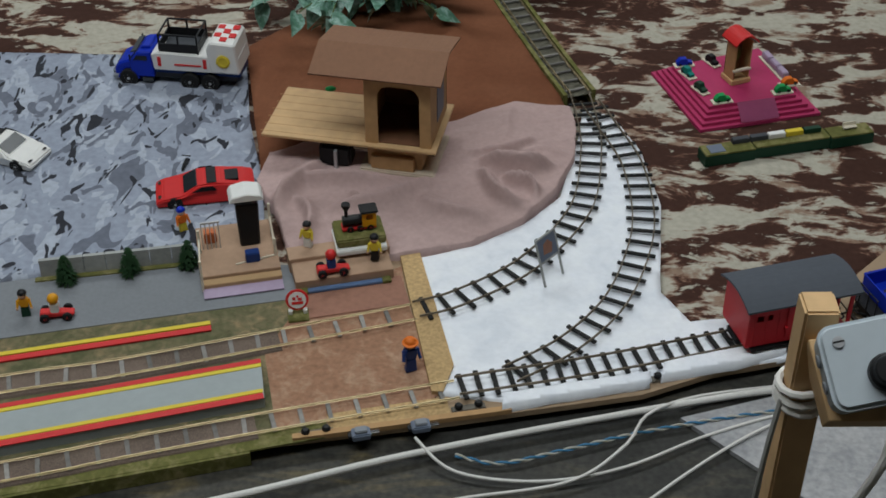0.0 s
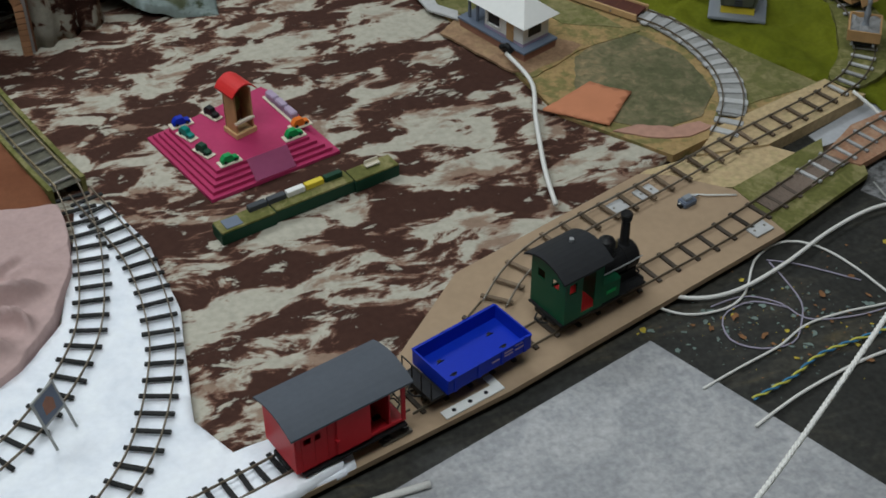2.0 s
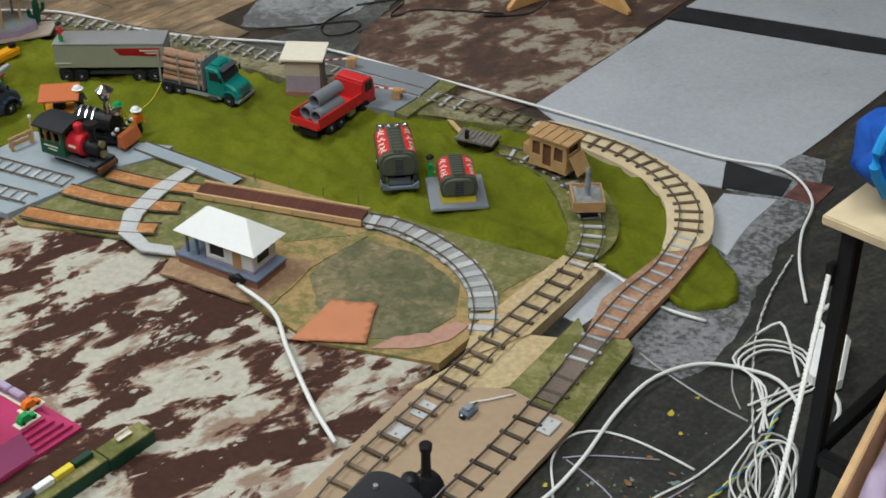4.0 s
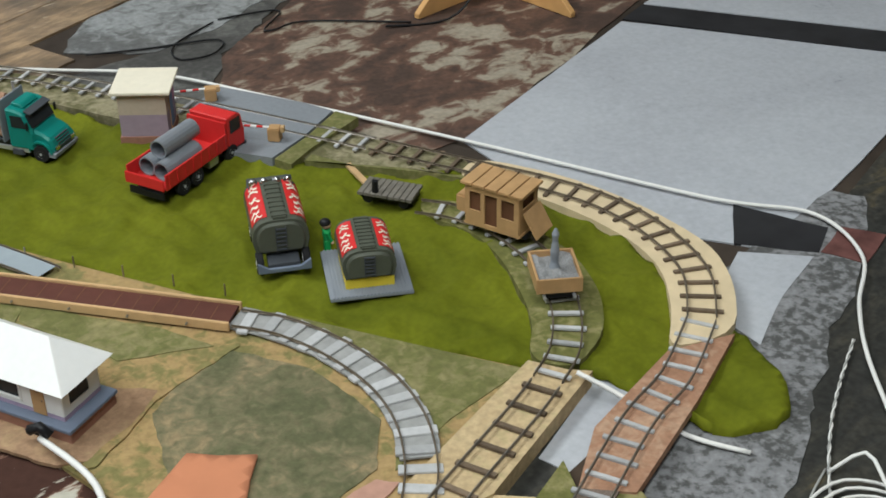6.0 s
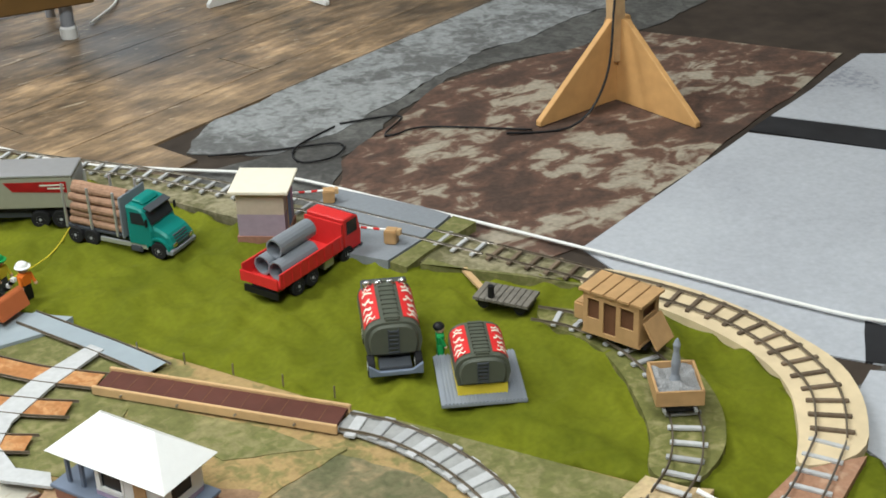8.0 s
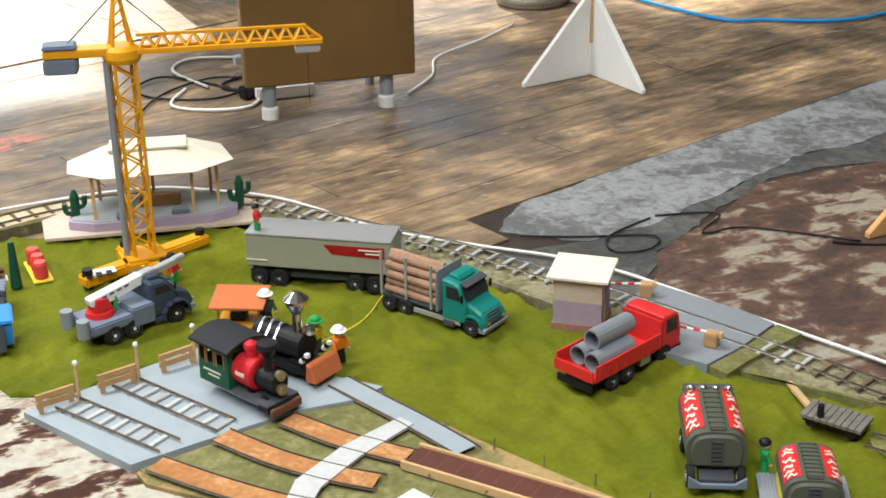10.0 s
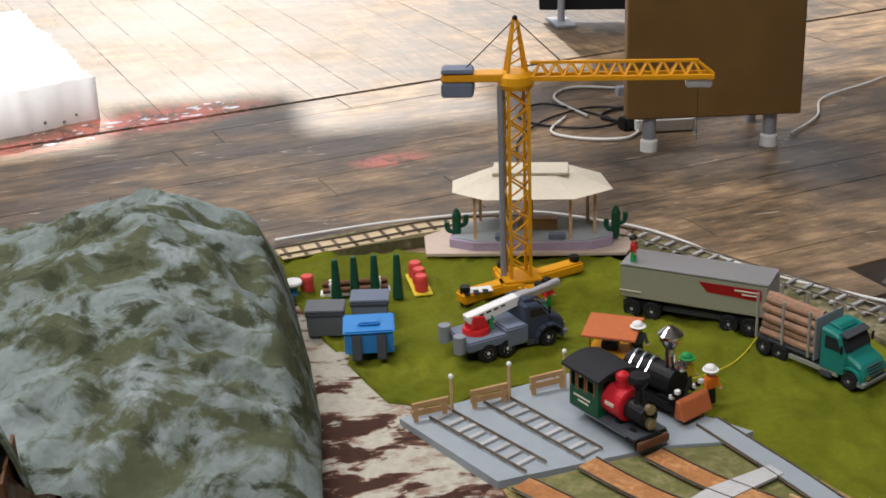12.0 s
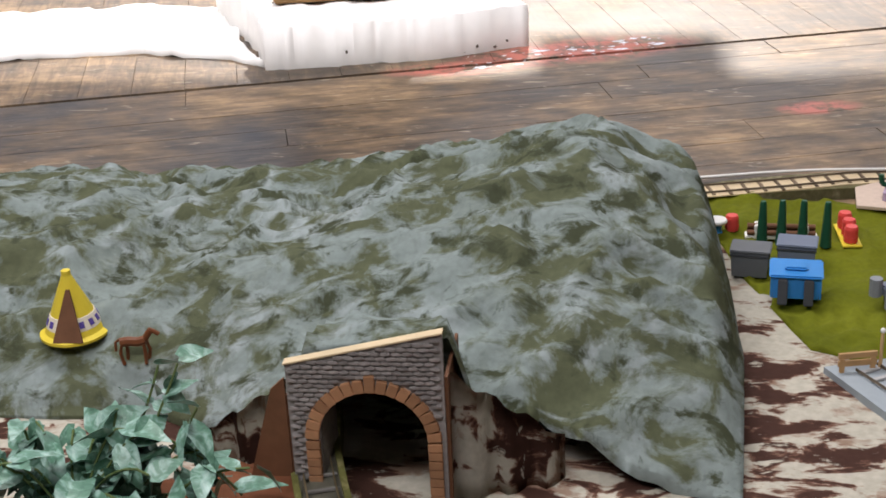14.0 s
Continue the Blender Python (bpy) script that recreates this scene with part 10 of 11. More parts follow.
for v in bm.verts:
    n = noise.noise(v.co * 2.2 + Vector((3, 1, 2))) * 0.22 + noise.noise(v.co * 5) * 0.06
    v.co = Vector((v.co.x * 0.13 * (1 + n), v.co.y * 0.09 * (1 + n), max(0, (v.co.z * 0.5 + 0.46) * 0.15 * (1 + n * 0.8))))
part("sack", bm, M["bagblue"], bag, smooth=True)
part("strap", tube([(-0.1, -0.04, 0.03), (-0.13, -0.05, 0.09), (-0.09, -0.03, 0.15), (0.0, 0.0, 0.16), (0.08, 0.03, 0.13)], 0.008, 8, 0.02), M["bagcyan"], bag, "bright blue strap")
for k in range(3):
    part("print_mark", box(-0.06 + k * 0.022, -0.098, 0.07, -0.045 + k * 0.022, -0.09, 0.085, 0.002), M["white"], bag)

crate = empty("open_wooden_crate", pose(1.44, 1.47, 0.39, rz=22), "open wooden crate on legs beside the table", "crate")
part("floor_board", box(0.012, -0.44, 0, 0.42, -0.012, 0.010, 0.001), M["pinewood"], crate)
part("side", box(0.0, -0.45, 0.0, 0.012, 0.0, 0.11, 0.002), M["pinewood"], crate)
part("side", box(0.42, -0.45, 0.0, 0.432, 0.0, 0.11, 0.002), M["pinewood"], crate)
part("end", box(0.012, -0.012, 0.0, 0.42, 0.0, 0.11, 0.002), M["pinewood"], crate)
part("end", box(0.012, -0.45, 0.0, 0.42, -0.438, 0.11, 0.002), M["pinewood"], crate)
for x in (0.03, 0.385):
    for y in (-0.42, -0.04):
        part("crate_leg", box(x, y, -0.387, x + 0.018, y + 0.018, 0.0, 0.001), M["black"], crate)
jacket = empty("folded_tan_jacket", pose(1.44, 1.47, 0.4005, rz=22), "folded tan cloth lying in the crate", "folded cloth")
part("cloth", sheet(ragged([(0.04, -0.42), (0.40, -0.42), (0.40, -0.06), (0.05, -0.07)], 0.010, 0.05, 71), 0.02, lambda x, y: 0.085 + 0.03 * noise.noise(Vector((x * 9, y * 9, 3))), 0.085), M["tanleather"], jacket, smooth=True)
part("lilac_lining", sheet(ragged([(0.06, -0.058), (0.38, -0.05), (0.38, -0.022), (0.06, -0.024)], 0.006, 0.03, 72), 0.012, lambda x, y: 0.075 + 0.02 * noise.noise(Vector((x * 14, y * 30, 1))), 0.075), M["lilac"], jacket, "strip of lilac paper", smooth=True)

# ---- cables and ropes ----
def cable(pts, r, mat, label, z=None, name="cable"):
    """A cable lying on the floor, or through space where the points have heights."""
    ob = empty(name, Matrix(), label, "cable" if name != "rope" else "rope")
    lie = [(p[0], p[1], p[2] if len(p) > 2 else (z if z is not None else r + 0.004)) for p in pts]
    part("sheath" if name != "rope" else "strand", tube(lie, r, 7, 0.02), M[mat], ob, smooth=True)
    return ob


def twisted(pts, r, mats, label, z, turns=0.05):
    """Two thin wires twisted round each other."""
    ob = empty("twisted_wire", Matrix(), label, "wire")
    path = spline([(x, y, z) for x, y in pts], 0.006)
    for j, mat in enumerate(mats):
        line_pts, run = [], 0.0
        for k, c in enumerate(path):
            d = (path[min(k + 1, len(path) - 1)] - path[max(k - 1, 0)]).normalized()
            s = Vector((-d.y, d.x, 0))
            a = 2 * math.pi * run / turns + math.pi * j
            line_pts.append(c + s * math.cos(a) * r + Vector((0, 0, 1)) * math.sin(a) * r)
            run += 0.006
        part("wire", tube(line_pts, r, 5), M[mat], ob, smooth=True)
    return ob


cable([(0.946, 4.79), (1.234, 4.83), (1.55, 4.81), (1.72, 4.70), (1.84, 4.57), (1.97, 4.30), (2.112, 4.13), (2.279, 3.936), (2.396, 3.657), (2.554, 3.236), (2.714, 2.785), (2.805, 2.618), (2.75, 2.48), (2.62, 2.40), (2.515, 2.318), (2.40, 2.2)], 0.0038, "cable", "thick cream cable round the rear of the layout", 0.014)
cable([(1.469, 2.971, 0.05), (1.476, 2.839, 0.05), (1.433, 2.715, 0.045), (1.38, 2.541, 0.04), (1.352, 2.42, 0.043)], 0.0052, "cable", "white cable across the camouflage cloth")
cable([(1.462, 2.985, 0.06), (1.47, 2.975, 0.07), (1.48, 2.96, 0.055)], 0.008, "black", "black connector by the house")
cable([(1.43, 2.145, 0.0225), (1.50, 2.108, 0.018), (1.581, 2.102), (1.698, 2.135), (1.844, 2.195), (1.971, 2.225), (2.072, 2.203), (2.131, 2.14), (2.159, 2.069), (2.13, 1.99)], 0.0042, "cable", "thick white cable looping over the dark floor", 0.018)
cable([(1.40, 2.13, 0.0225), (1.46, 2.085, 0.010), (1.54, 2.075), (1.598, 2.101), (1.661, 2.176), (1.723, 2.206), (1.771, 2.196), (1.808, 2.155), (1.834, 2.083), (1.854, 1.98)], 0.0026, "cable", "thin white cable on the dark floor")
cable([(1.40, 1.90, 0.0146), (1.50, 1.93, 0.010), (1.583, 1.953), (1.659, 1.985), (1.745, 1.99), (1.849, 1.984), (1.988, 2.006), (2.113, 2.047), (2.165, 2.064)], 0.0024, "cable", "thin white cable on the dark floor")
cable([(1.44, 1.79, 0.0155), (1.56, 1.835, 0.011), (1.696, 1.868), (1.798, 1.88), (1.909, 1.914), (2.006, 1.967), (2.108, 2.023)], 0.0032, "cable", "white cable running under the grey board")
cable([(2.017, 2.31), (2.013, 2.237), (2.017, 2.12), (2.031, 2.027)], 0.0022, "greycable", "thin grey cable on the dark floor")
cable([(1.52, 2.09), (1.591, 2.094), (1.644, 2.055), (1.672, 1.998), (1.757, 1.975), (1.839, 1.974)], 0.0016, "lilacwire", "thin lilac grey wire on the dark floor")
cable([(1.684, 2.171), (1.731, 2.142), (1.776, 2.101), (1.829, 2.049)], 0.0016, "lilacwire", "thin lilac grey wire on the dark floor")
cable([(1.686, 2.163), (1.688, 2.094), (1.682, 2.038), (1.652, 1.991), (1.612, 1.953), (1.55, 1.96), (1.51, 2.0), (1.53, 2.06), (1.60, 2.075), (1.66, 2.03)], 0.0016, "lilacwire", "thin lilac grey wire looped on the dark floor")
cable([(2.12, 2.56, 0.05), (2.145, 2.50, 0.03), (2.16, 2.42, 0.01), (2.17, 2.36, 0.012), (2.2, 2.3, 0.01)], 0.004, "cable", "thin white cable from the siding")
cable([(2.25, 2.211), (2.165, 2.182), (2.087, 2.123), (2.043, 2.058)], 0.0018, "greycable", "thin grey wire on the dark floor")
twisted([(1.47, 1.85), (1.56, 1.872), (1.646, 1.906), (1.805, 1.922), (1.895, 1.937), (1.964, 1.947), (2.048, 1.987), (2.114, 2.019)], 0.0023, ("wireyellow", "wireblue"), "yellow and blue twisted pair of wires", 0.012)
twisted([(2.536, 2.354), (2.416, 2.301), (2.323, 2.252), (2.222, 2.185), (2.11, 2.091), (1.989, 1.979)], 0.0016, ("greycable", "cable"), "thin grey twisted wire", 0.009)
rnd = random.Random(8)
for k in range(7):
    cx, cy = 1.925 + rnd.uniform(-0.03, 0.03), 1.885 + rnd.uniform(-0.025, 0.025)
    rx, ry, tilt = rnd.uniform(0.03, 0.048), rnd.uniform(0.08, 0.12), -0.85 + rnd.uniform(-0.15, 0.15)
    pts = []
    for j in range(22):
        a = 2 * math.pi * j / 18 + k
        dx, dy = rx * math.cos(a) + 0.008 * math.sin(3 * a + k), ry * math.sin(a)
        pts.append((cx + dx * math.cos(tilt) - dy * math.sin(tilt), cy + dx * math.sin(tilt) + dy * math.cos(tilt), 0.010 + k * 0.005 + 0.004 * math.sin(2 * a)))
    cable(pts, 0.0022, "cable" if k % 3 else "greycable", "coil of thin pale cable beside the table")
for k in range(3):
    d = 0.012 * k
    cable([(2.04 - d, 1.99, 0.012), (2.124, 2.095 - d, 0.014), (2.136, 2.144 + d, 0.02), (2.207 + d, 2.151 + d, 0.02), (2.251 + d, 2.102, 0.015), (2.214, 2.042 - d, 0.012), (2.139, 2.041 - d, 0.018), (2.05, 2.06 - 2 * d, 0.012)], 0.0026, "cable", "looped white cable on the dark floor")
cable([(2.24, 2.20, 0.014), (2.27, 2.17, 0.05), (2.25, 2.13, 0.05), (2.20, 2.05, 0.014)], 0.003, "cable", "white cable end bent up from the floor")
sk = empty("socket_block", pose(2.285, 2.05, 0.004, rz=35) @ Matrix.Scale(1.1, 4), "white mains socket block on the dark floor", "socket block")
part("case", prism([(-0.075, -0.03), (0.06, -0.036), (0.078, -0.015), (0.078, 0.015), (0.06, 0.036), (-0.075, 0.03)], 0.036, "z", 0.008), M["white"], sk)
part("cable_end", tube([(0.07, 0, 0.02), (0.13, 0.03, 0.015), (0.2, 0.0, 0.008)], 0.005, 7, 0.02), M["cable"], sk)
part("cable_end", tube([(-0.07, 0, 0.02), (-0.13, -0.03, 0.015), (-0.2, -0.02, 0.008)], 0.004, 7, 0.02), M["cable"], sk)
# front bundle
cable([(-0.9, 1.42), (-0.272, 1.588), (0.053, 1.691), (0.4, 1.78), (0.72, 1.85), (0.9, 1.86)], 0.0065, "ropewhite", "thick white rope along the front board", 0.02, "rope")
cable([(0.081, 1.727, 0.03), (0.149, 1.66, 0.016), (0.292, 1.638, 0.014), (0.438, 1.669, 0.014), (0.594, 1.745, 0.014), (0.754, 1.80, 0.014), (0.9, 1.8, 0.02)], 0.003, "cable", "thin white cable before the front board")
cable([(0.02, 1.56, 0.01), (0.149, 1.602, 0.01), (0.339, 1.631, 0.02), (0.441, 1.70, 0.035), (0.489, 1.775, 0.035), (0.588, 1.838, 0.018), (0.767, 1.87, 0.016)], 0.003, "cable", "thin white cable before the front board")
cable([(0.36, 1.50, 0.01), (0.55, 1.66, 0.014), (0.7, 1.76, 0.02), (0.86, 1.82, 0.03)], 0.003, "cable", "thin white cable before the front board")
twisted([(0.15, 1.70), (0.227, 1.68), (0.345, 1.712), (0.497, 1.757), (0.704, 1.80), (0.85, 1.81)], 0.0022, ("wireyellow", "wireblue", "cable"), "yellow and blue twisted wires before the front board", 0.014)
for pts in ([(2.557, 4.103), (2.694, 4.048), (2.60, 3.98), (2.614, 3.961), (2.702, 3.948), (2.88, 3.764)], [(2.227, 4.143), (2.344, 4.077), (2.491, 4.007), (2.44, 3.95), (2.366, 3.975), (2.40, 4.05), (2.55, 4.10)]):
    cable(pts, 0.0024, "black", "thin black cable looped on the worn floor", 0.008)
for pts, r, mat in (([(1.88, 5.55), (1.80, 5.42), (1.87, 5.33), (1.99, 5.30), (2.06, 5.38)], 0.0045, "cable"), ([(2.0, 5.5), (1.86, 5.7), (1.75, 5.62), (1.78, 5.5), (1.92, 5.42), (2.05, 5.46)], 0.0038, "black"), ([(2.14, 5.5), (2.0, 5.62), (1.83, 5.55), (1.72, 5.42), (1.66, 5.28), (1.62, 5.0)], 0.0035, "black"), ([(2.44, 5.2), (2.58, 5.33), (2.68, 5.5), (2.9, 5.62), (3.1, 5.75)], 0.004, "cable"), ([(1.945, 5.535), (1.9, 5.75), (2.0, 5.85), (2.2, 5.75)], 0.005, "greycable"), ([(2.2, 5.42), (2.3, 5.55), (2.12, 5.6), (1.98, 5.52), (2.1, 5.38)], 0.005, "black")):
    cable(pts, r, mat, "mains cable trailing from under the display panel", 0.013)
# barrier rope hung from the table
def laid_rope(pts, r, label, pitch=0.022):
    """A rope of three strands laid round one another."""
    ob = empty("rope", Matrix(), label, "rope")
    path = spline(pts, 0.005)
    for j in range(3):
        out, run = [], 0.0
        for k, c in enumerate(path):
            d = (path[min(k + 1, len(path) - 1)] - path[max(k - 1, 0)]).normalized()
            side = d.cross(Vector((0, 0, 1))).normalized()
            up = side.cross(d)
            a = 2 * math.pi * (run / pitch + j / 3)
            out.append(c + (side * math.cos(a) + up * math.sin(a)) * r * 0.5)
            run += 0.005
        part("strand", tube(out, r * 0.56, 6), M["ropewhite"], ob, smooth=True)


laid_rope([(1.712, 1.694, 0.66), (1.4, 1.5, 0.58), (1.1, 1.32, 0.51), (0.9, 1.22, 0.48), (0.75, 1.12, 0.455), (0.427, 0.83, 0.45)], 0.0040, "white twisted barrier rope hanging from the table to the control post")
clip = empty("rope_clip", pose(1.716, 1.694, 0.66) @ Matrix.Scale(0.6, 4), "black plastic clip on the table leg", "clip")
part("clip", box(-0.008, -0.008, -0.03, 0.022, 0.012, 0.03, 0.003), M["black"], clip)

# ---- point machines ----
def point_machine(x, y, deg, label, z=0.03, mat="slateblue"):
    pm = empty("point_machine", at(x, y, deg, z) @ Matrix.Scale(0.75, 4), label, "point machine", "point machines")
    part("motor_body", box(-0.022, -0.016, 0, 0.022, 0.016, 0.018, 0.003), M[mat], pm)
    part("motor_cap", box(-0.014, -0.010, 0.018, 0.014, 0.010, 0.026, 0.002), M["plasticgrey"], pm)
    part("plunger", cyl((0.022, 0, 0.009), (0.042, 0, 0.009), 0.004), M["chrome"], pm)
    part("terminal", box(-0.030, -0.008, 0.002, -0.022, 0.008, 0.012, 0.001), M["black"], pm)


for x, y, d in ((0.091, 1.748, 12), (-0.012, 1.73, 12)):
    point_machine(x, y, d, "small blue-grey point motor on the board edge")
point_machine(1.606, 2.354, 17, "small blue-grey point motor beside the turnout")
cable([(1.585, 2.349, 0.038), (1.62, 2.372, 0.036), (1.653, 2.361, 0.0345), (1.718, 2.339, 0.033)], 0.002, "cable", "short white cable of the point motor")
for x, y, d in ((0.175, 1.795, 12), (-0.09, 1.735, 12), (0.535, 1.872, 14), (0.86, 1.965, 16)):
    ph = empty("point_lever", at(x, y, d, 0.031), "small dark point lever with weights", "point lever", "point levers")
    part("bar", box(-0.03, -0.007, 0, 0.03, 0.007, 0.006, 0.001), M["greywood"], ph)
    for s in (-1, 1):
        part("weight", lathe([(0.006, 0.006), (0.0075, 0.009), (0.0075, 0.013), (0.005, 0.016)], 12), M["black"], ph, m=Matrix.Translation((s * 0.018, 0, 0)))
for x, y, d in ((1.01, 1.998, 16),):
    br = empty("slotted_bracket", at(x, y, d, 0.031), "white slotted metal bracket screwed to the board", "bracket")
    part("plate", box(-0.062, -0.010, 0, 0.062, 0.010, 0.003, 0.0008), M["white"], br)
    part("plate_foot", box(0.045, 0.010, 0, 0.062, 0.032, 0.003, 0.0008), M["white"], br)
    for k in range(3):
        part("hole", cyl((-0.04 + k * 0.034, 0, 0.0025), (-0.04 + k * 0.034, 0, 0.0034), 0.0042, seg=10), M["black"], br)
for x, y, d in ((1.475, 2.392, 17), (1.545, 2.414, 17), (1.70, 2.232, 17)):
    cb = empty("grey_track_plate", at(x, y, d, 0.031), "small pale grey plate beside the track rails", "track plate")
    part("plate", box(-0.024, -0.017, 0, 0.024, 0.017, 0.0035, 0.0008), M["slppale"], cb)
    for u in (-0.014, 0.014):
        part("screw", cyl((u, 0, 0.0033), (u, 0, 0.0045), 0.0025, seg=8), M["steel"], cb)

figure(1.305, 4.055, 100, "toygreen", "toygreen", "orange", "toy worker in green on the breakdown truck", z=0.075, s=0.6)

# ---- floor planks ----
def plank_material():
    mat = bpy.data.materials.new("old_planks")
    mat.use_nodes = True
    n, l = mat.node_tree.nodes, mat.node_tree.links
    b = n["Principled BSDF"]
    tex, info, geo = n.new("ShaderNodeTexCoord"), n.new("ShaderNodeObjectInfo"), n.new("ShaderNodeNewGeometry")
    shift = n.new("ShaderNodeVectorMath"); shift.operation = "MULTIPLY_ADD"
    shift.inputs[1].default_value = (40, 40, 40)
    l.new(info.outputs["Random"], shift.inputs[0]); l.new(tex.outputs["Object"], shift.inputs[2])
    mp = n.new("ShaderNodeMapping"); mp.inputs["Scale"].default_value = (2.2, 14, 1)
    l.new(shift.outputs[0], mp.inputs["Vector"])
    grain = n.new("ShaderNodeTexNoise"); grain.inputs["Scale"].default_value = 3.2; grain.inputs["Detail"].default_value = 7; grain.inputs["Distortion"].default_value = 0.6
    l.new(mp.outputs[0], grain.inputs["Vector"])
    dirt = n.new("ShaderNodeTexNoise"); dirt.inputs["Scale"].default_value = 1.7; dirt.inputs["Detail"].default_value = 8
    dirt.inputs["Roughness"].default_value = 0.65
    l.new(geo.outputs["Position"], dirt.inputs["Vector"])
    mix = n.new("ShaderNodeMath"); mix.operation = "MULTIPLY_ADD"; mix.inputs[1].default_value = 0.25
    l.new(grain.outputs["Fac"], mix.inputs[0])
    half = n.new("ShaderNodeMath"); half.operation = "MULTIPLY"; half.inputs[1].default_value = 0.75
    l.new(dirt.outputs["Fac"], half.inputs[0]); l.new(half.outputs[0], mix.inputs[2])
    ramp = n.new("ShaderNodeValToRGB")
    el = ramp.color_ramp.elements
    el.new(0.5); el.new(0.6)
    for e, (p, c) in zip(el, ((0.34, (0.027, 0.0215, 0.016)), (0.45, (0.084, 0.061, 0.041)), (0.54, (0.185, 0.125, 0.073)), (0.68, (0.43, 0.29, 0.16)))):
        e.position, e.color = p, (*c, 1)
    l.new(mix.outputs[0], ramp.inputs[0])
    rng = n.new("ShaderNodeMapRange")
    rng.inputs["To Min"].default_value, rng.inputs["To Max"].default_value = 0.85, 1.12
    l.new(info.outputs["Random"], rng.inputs["Value"])
    # the boards turn paler, unevenly, towards the east end of the hall
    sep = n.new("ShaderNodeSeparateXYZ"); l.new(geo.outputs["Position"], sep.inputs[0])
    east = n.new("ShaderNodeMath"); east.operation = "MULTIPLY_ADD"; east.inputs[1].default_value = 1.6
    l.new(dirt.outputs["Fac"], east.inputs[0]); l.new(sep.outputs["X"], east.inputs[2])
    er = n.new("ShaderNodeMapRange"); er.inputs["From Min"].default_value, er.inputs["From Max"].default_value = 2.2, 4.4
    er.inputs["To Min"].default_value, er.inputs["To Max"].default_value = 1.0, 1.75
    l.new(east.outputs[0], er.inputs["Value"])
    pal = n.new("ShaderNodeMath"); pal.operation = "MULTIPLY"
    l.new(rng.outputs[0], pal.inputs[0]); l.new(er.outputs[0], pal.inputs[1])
    sc = n.new("ShaderNodeVectorMath"); sc.operation = "SCALE"
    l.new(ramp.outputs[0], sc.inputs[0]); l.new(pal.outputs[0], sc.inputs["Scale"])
    # dark grime in patches and pale scuffs that run on over the joints
    grime = n.new("ShaderNodeTexNoise"); grime.inputs["Scale"].default_value = 9; grime.inputs["Detail"].default_value = 9; grime.inputs["Roughness"].default_value = 0.7
    mg = n.new("ShaderNodeMapping"); mg.inputs["Scale"].default_value = (0.6, 1.5, 1)
    l.new(geo.outputs["Position"], mg.inputs["Vector"]); l.new(mg.outputs[0], grime.inputs["Vector"])
    gr = n.new("ShaderNodeMapRange"); gr.inputs["From Min"].default_value, gr.inputs["From Max"].default_value = 0.38, 0.62
    gr.inputs["To Min"].default_value, gr.inputs["To Max"].default_value = 0.55, 1.25
    l.new(grime.outputs["Fac"], gr.inputs["Value"])
    sc2 = n.new("ShaderNodeVectorMath"); sc2.operation = "SCALE"
    l.new(sc.outputs[0], sc2.inputs[0]); l.new(gr.outputs[0], sc2.inputs["Scale"])
    scuff = n.new("ShaderNodeTexNoise"); scuff.inputs["Scale"].default_value = 26; scuff.inputs["Detail"].default_value = 5; scuff.inputs["Distortion"].default_value = 1.5
    ms = n.new("ShaderNodeMapping"); ms.inputs["Scale"].default_value = (0.35, 1.6, 1); ms.inputs["Rotation"].default_value = (0, 0, -0.24)
    l.new(geo.outputs["Position"], ms.inputs["Vector"]); l.new(ms.outputs[0], scuff.inputs["Vector"])
    sr = n.new("ShaderNodeMapRange"); sr.inputs["From Min"].default_value, sr.inputs["From Max"].default_value = 0.64, 0.72
    sr.inputs["To Max"].default_value = 0.6
    l.new(scuff.outputs["Fac"], sr.inputs["Value"])
    pale = n.new("ShaderNodeMix"); pale.data_type = "RGBA";
    pale.inputs[7].default_value = (0.5, 0.42, 0.3, 1)
    l.new(sr.outputs[0], pale.inputs[0]); l.new(sc2.outputs[0], pale.inputs[6])
    # faded red paint trodden into the boards, in three spots
    spots = None
    for cx_, cy_, rx_, ry_, turn in ((0.66, 5.93, 0.42, 0.16, 0.25), (0.30, 5.76, 0.26, 0.09, 0.15), (1.31, 5.33, 0.13, 0.065, 0.2)):
        mv = n.new("ShaderNodeMapping"); mv.vector_type = "TEXTURE"
        mv.inputs["Location"].default_value, mv.inputs["Rotation"].default_value, mv.inputs["Scale"].default_value = (cx_, cy_, 0), (0, 0, turn), (rx_, ry_, 1)
        l.new(geo.outputs["Position"], mv.inputs["Vector"])
        ln = n.new("ShaderNodeVectorMath"); ln.operation = "LENGTH"
        l.new(mv.outputs[0], ln.inputs[0])
        fall = n.new("ShaderNodeMapRange"); fall.inputs["From Min"].default_value, fall.inputs["From Max"].default_value = 1.0, 0.5
        l.new(ln.outputs["Value"], fall.inputs["Value"])
        if spots:
            top = n.new("ShaderNodeMath"); top.operation = "MAXIMUM"
            l.new(spots, top.inputs[0]); l.new(fall.outputs[0], top.inputs[1])
            spots = top.outputs[0]
        else:
            spots = fall.outputs[0]
    worn = n.new("ShaderNodeTexNoise"); worn.inputs["Scale"].default_value = 16; worn.inputs["Detail"].default_value = 8; worn.inputs["Roughness"].default_value = 0.7
    l.new(geo.outputs["Position"], worn.inputs["Vector"])
    keep = n.new("ShaderNodeMapRange"); keep.inputs["From Min"].default_value, keep.inputs["From Max"].default_value = 0.40, 0.54
    l.new(worn.outputs["Fac"], keep.inputs["Value"])
    both = n.new("ShaderNodeMath"); both.operation = "MULTIPLY"
    l.new(spots, both.inputs[0]); l.new(keep.outputs[0], both.inputs[1])
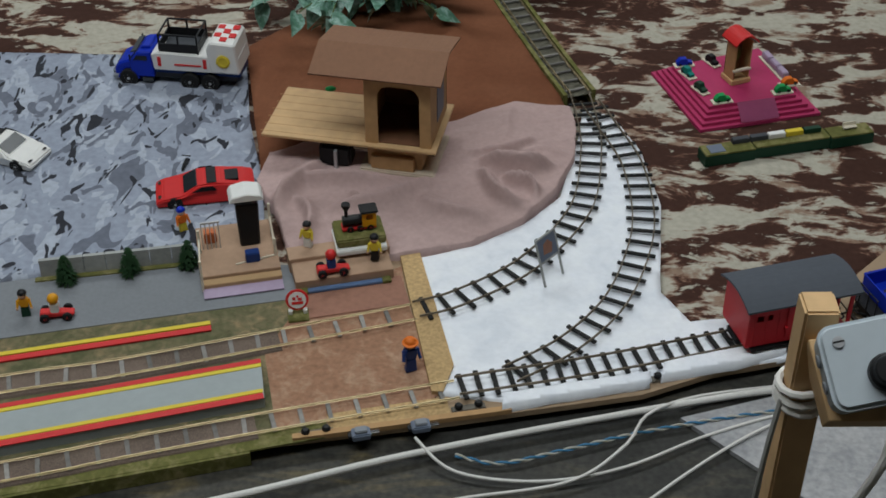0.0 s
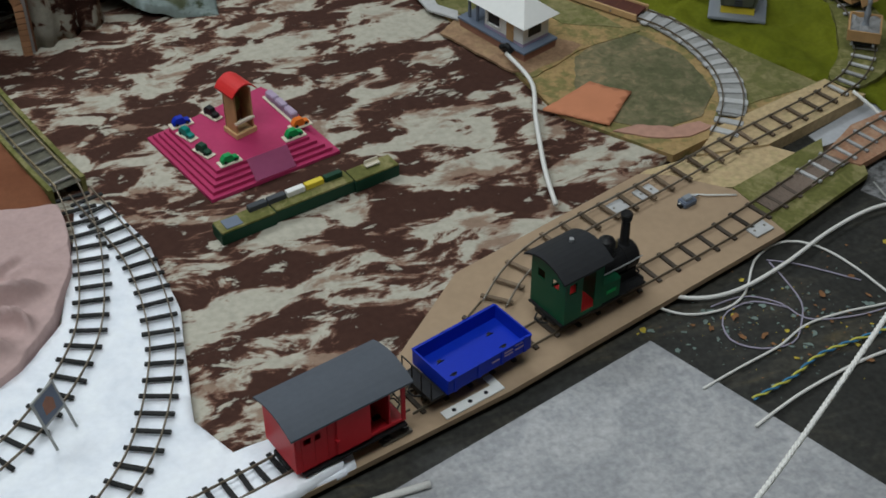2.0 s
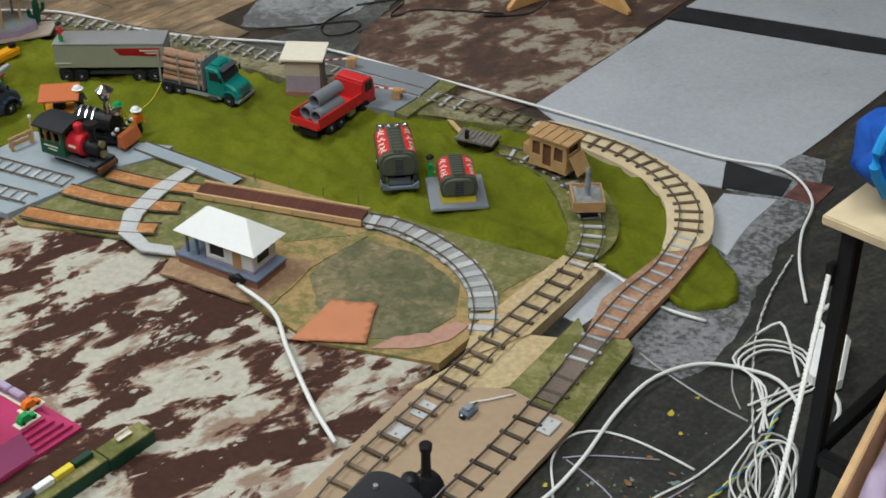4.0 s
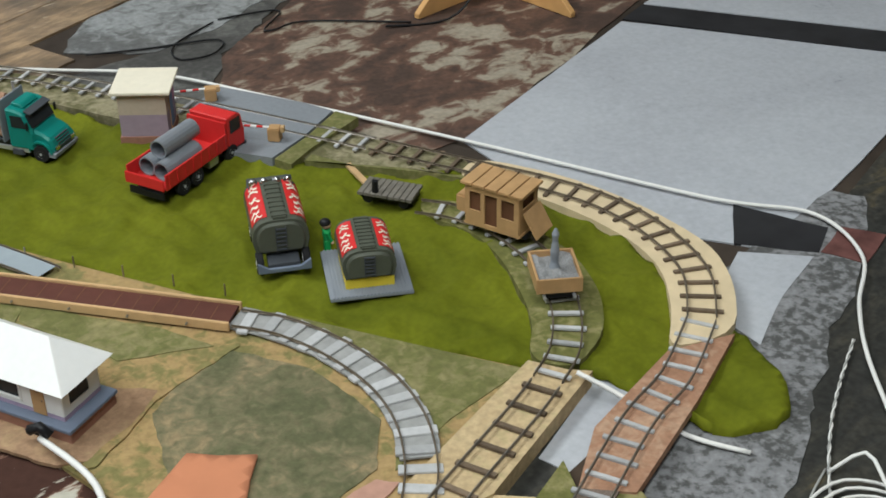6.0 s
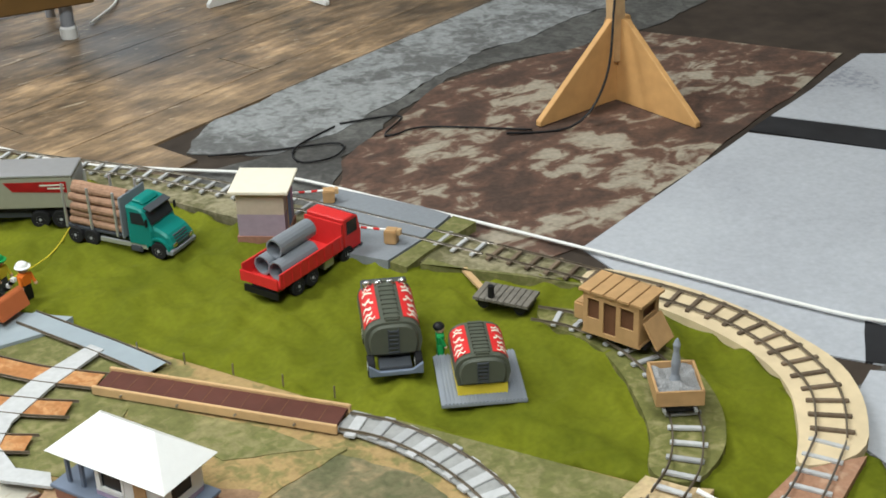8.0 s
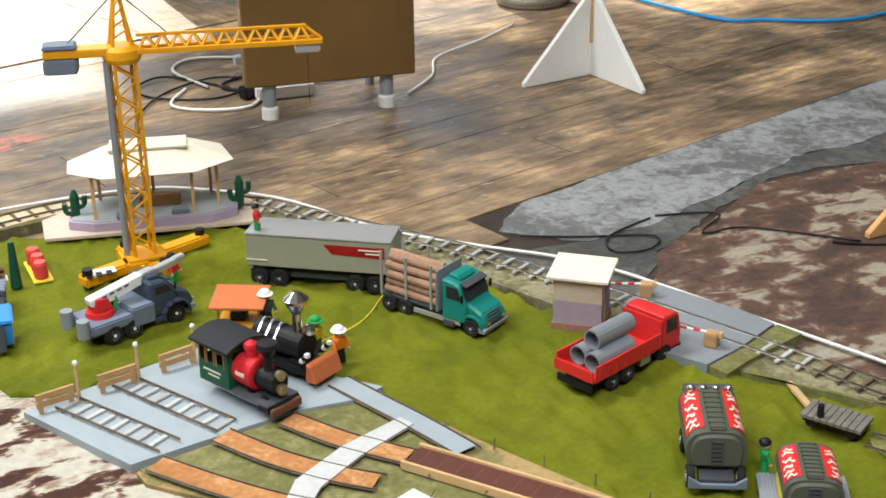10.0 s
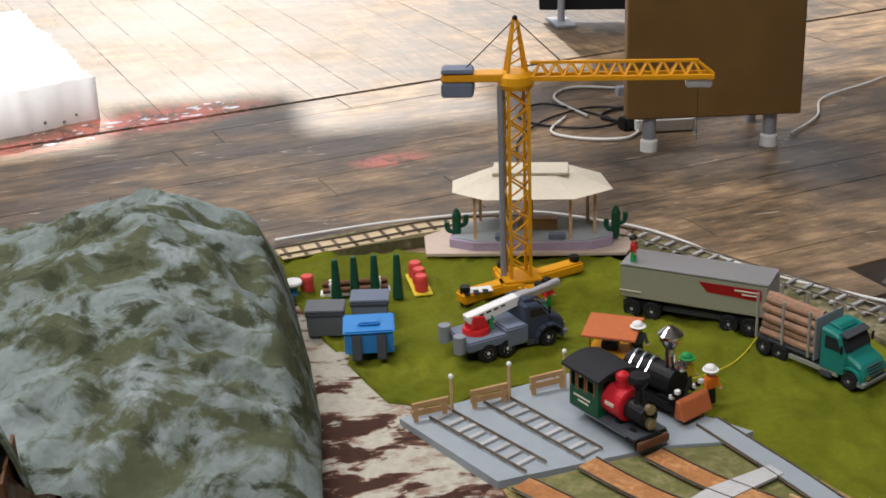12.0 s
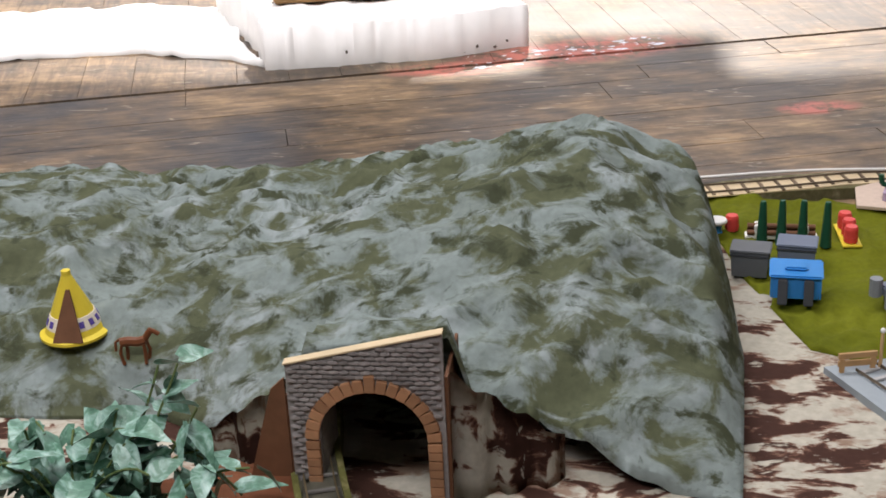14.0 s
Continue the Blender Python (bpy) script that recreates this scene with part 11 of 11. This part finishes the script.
    red = n.new("ShaderNodeMix"); red.data_type = "RGBA"
    red.inputs[7].default_value = (0.50, 0.15, 0.11, 1)
    l.new(both.outputs[0], red.inputs[0]); l.new(pale.outputs[2], red.inputs[6])
    l.new(red.outputs[2], b.inputs["Base Color"])
    gl = n.new("ShaderNodeMapRange"); gl.inputs["From Min"].default_value, gl.inputs["From Max"].default_value = 0.35, 0.65
    gl.inputs["To Min"].default_value, gl.inputs["To Max"].default_value = 0.42, 0.62
    l.new(dirt.outputs["Fac"], gl.inputs["Value"]); l.new(gl.outputs[0], b.inputs["Roughness"])
    bp = n.new("ShaderNodeBump"); bp.inputs["Strength"].default_value, bp.inputs["Distance"].default_value = 0.5, 0.002
    l.new(grain.outputs["Fac"], bp.inputs["Height"]); l.new(bp.outputs[0], b.inputs["Normal"])
    return mat


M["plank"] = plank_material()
plank_meshes = {}
def plank(length, width, m):
    key = (round(length, 1), width)
    if key not in plank_meshes:
        bm = bmesh.new()
        L = key[0]
        lo = [bm.verts.new(p) for p in ((0, 0, 0), (L, 0, 0), (L, width, 0), (0, width, 0))]
        hi = [bm.verts.new(p) for p in ((0.0007, 0.0007, 0.006), (L - 0.0007, 0.0007, 0.006), (L - 0.0007, width - 0.0007, 0.006), (0.0007, width - 0.0007, 0.006))]
        bm.faces.new(hi)
        for k in range(4):
            bm.faces.new((lo[k], lo[(k + 1) % 4], hi[(k + 1) % 4], hi[k]))
        mesh = bpy.data.meshes.new("plank")
        bm.to_mesh(mesh); bm.free()
        mesh.materials.append(M["plank"])
        plank_meshes[key] = mesh
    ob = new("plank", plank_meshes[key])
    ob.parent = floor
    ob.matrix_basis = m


rnd = random.Random(21)
along = math.atan(0.245)
# near boards run beside the cement strip, up to the long dark joint
origin = Matrix.Translation((2.33, 4.33, 0.0)) @ Matrix.Rotation(along, 4, "Z")
row, v = 0, 0.0
while v < 1.80:
    width = (0.145, 0.16, 0.13)[row % 3]
    u = -9.4 - rnd.uniform(0, 1.5)
    while u < 5.4:
        L = rnd.choice((1.8, 2.2, 2.6, 3.0))
        plank(L, width - 0.0006, origin @ Matrix.Translation((u, v, rnd.uniform(-0.0012, 0.0))))
        u += L + 0.0015
    v += width
    row += 1
# short ends of boards between the layout and the cement strip
for k, stop in ((1, -0.17), (2, -0.27), (3, -0.36)):
    u = stop
    while u > -2.6:
        L = rnd.choice((0.8, 1.2, 1.6))
        plank(L, 0.1494, origin @ Matrix.Translation((u - L, -0.15 * k, rnd.uniform(-0.0012, 0.0))))
        u -= L + 0.0015
# far boards run across them
far = origin @ Matrix.Translation((0, v + 0.022, 0))
u = -8.5
while u < 5.2:
    plank(3.0, 0.1585, far @ Matrix.Translation((u, 0, 0)) @ Matrix.Rotation(math.pi / 2, 4, "Z") @ Matrix.Translation((0, -0.1585, rnd.uniform(-0.001, 0))))
    plank(2.2, 0.1585, far @ Matrix.Translation((u, 3.004, 0)) @ Matrix.Rotation(math.pi / 2, 4, "Z") @ Matrix.Translation((0, -0.1585, rnd.uniform(-0.001, 0))))
    u += 0.1588
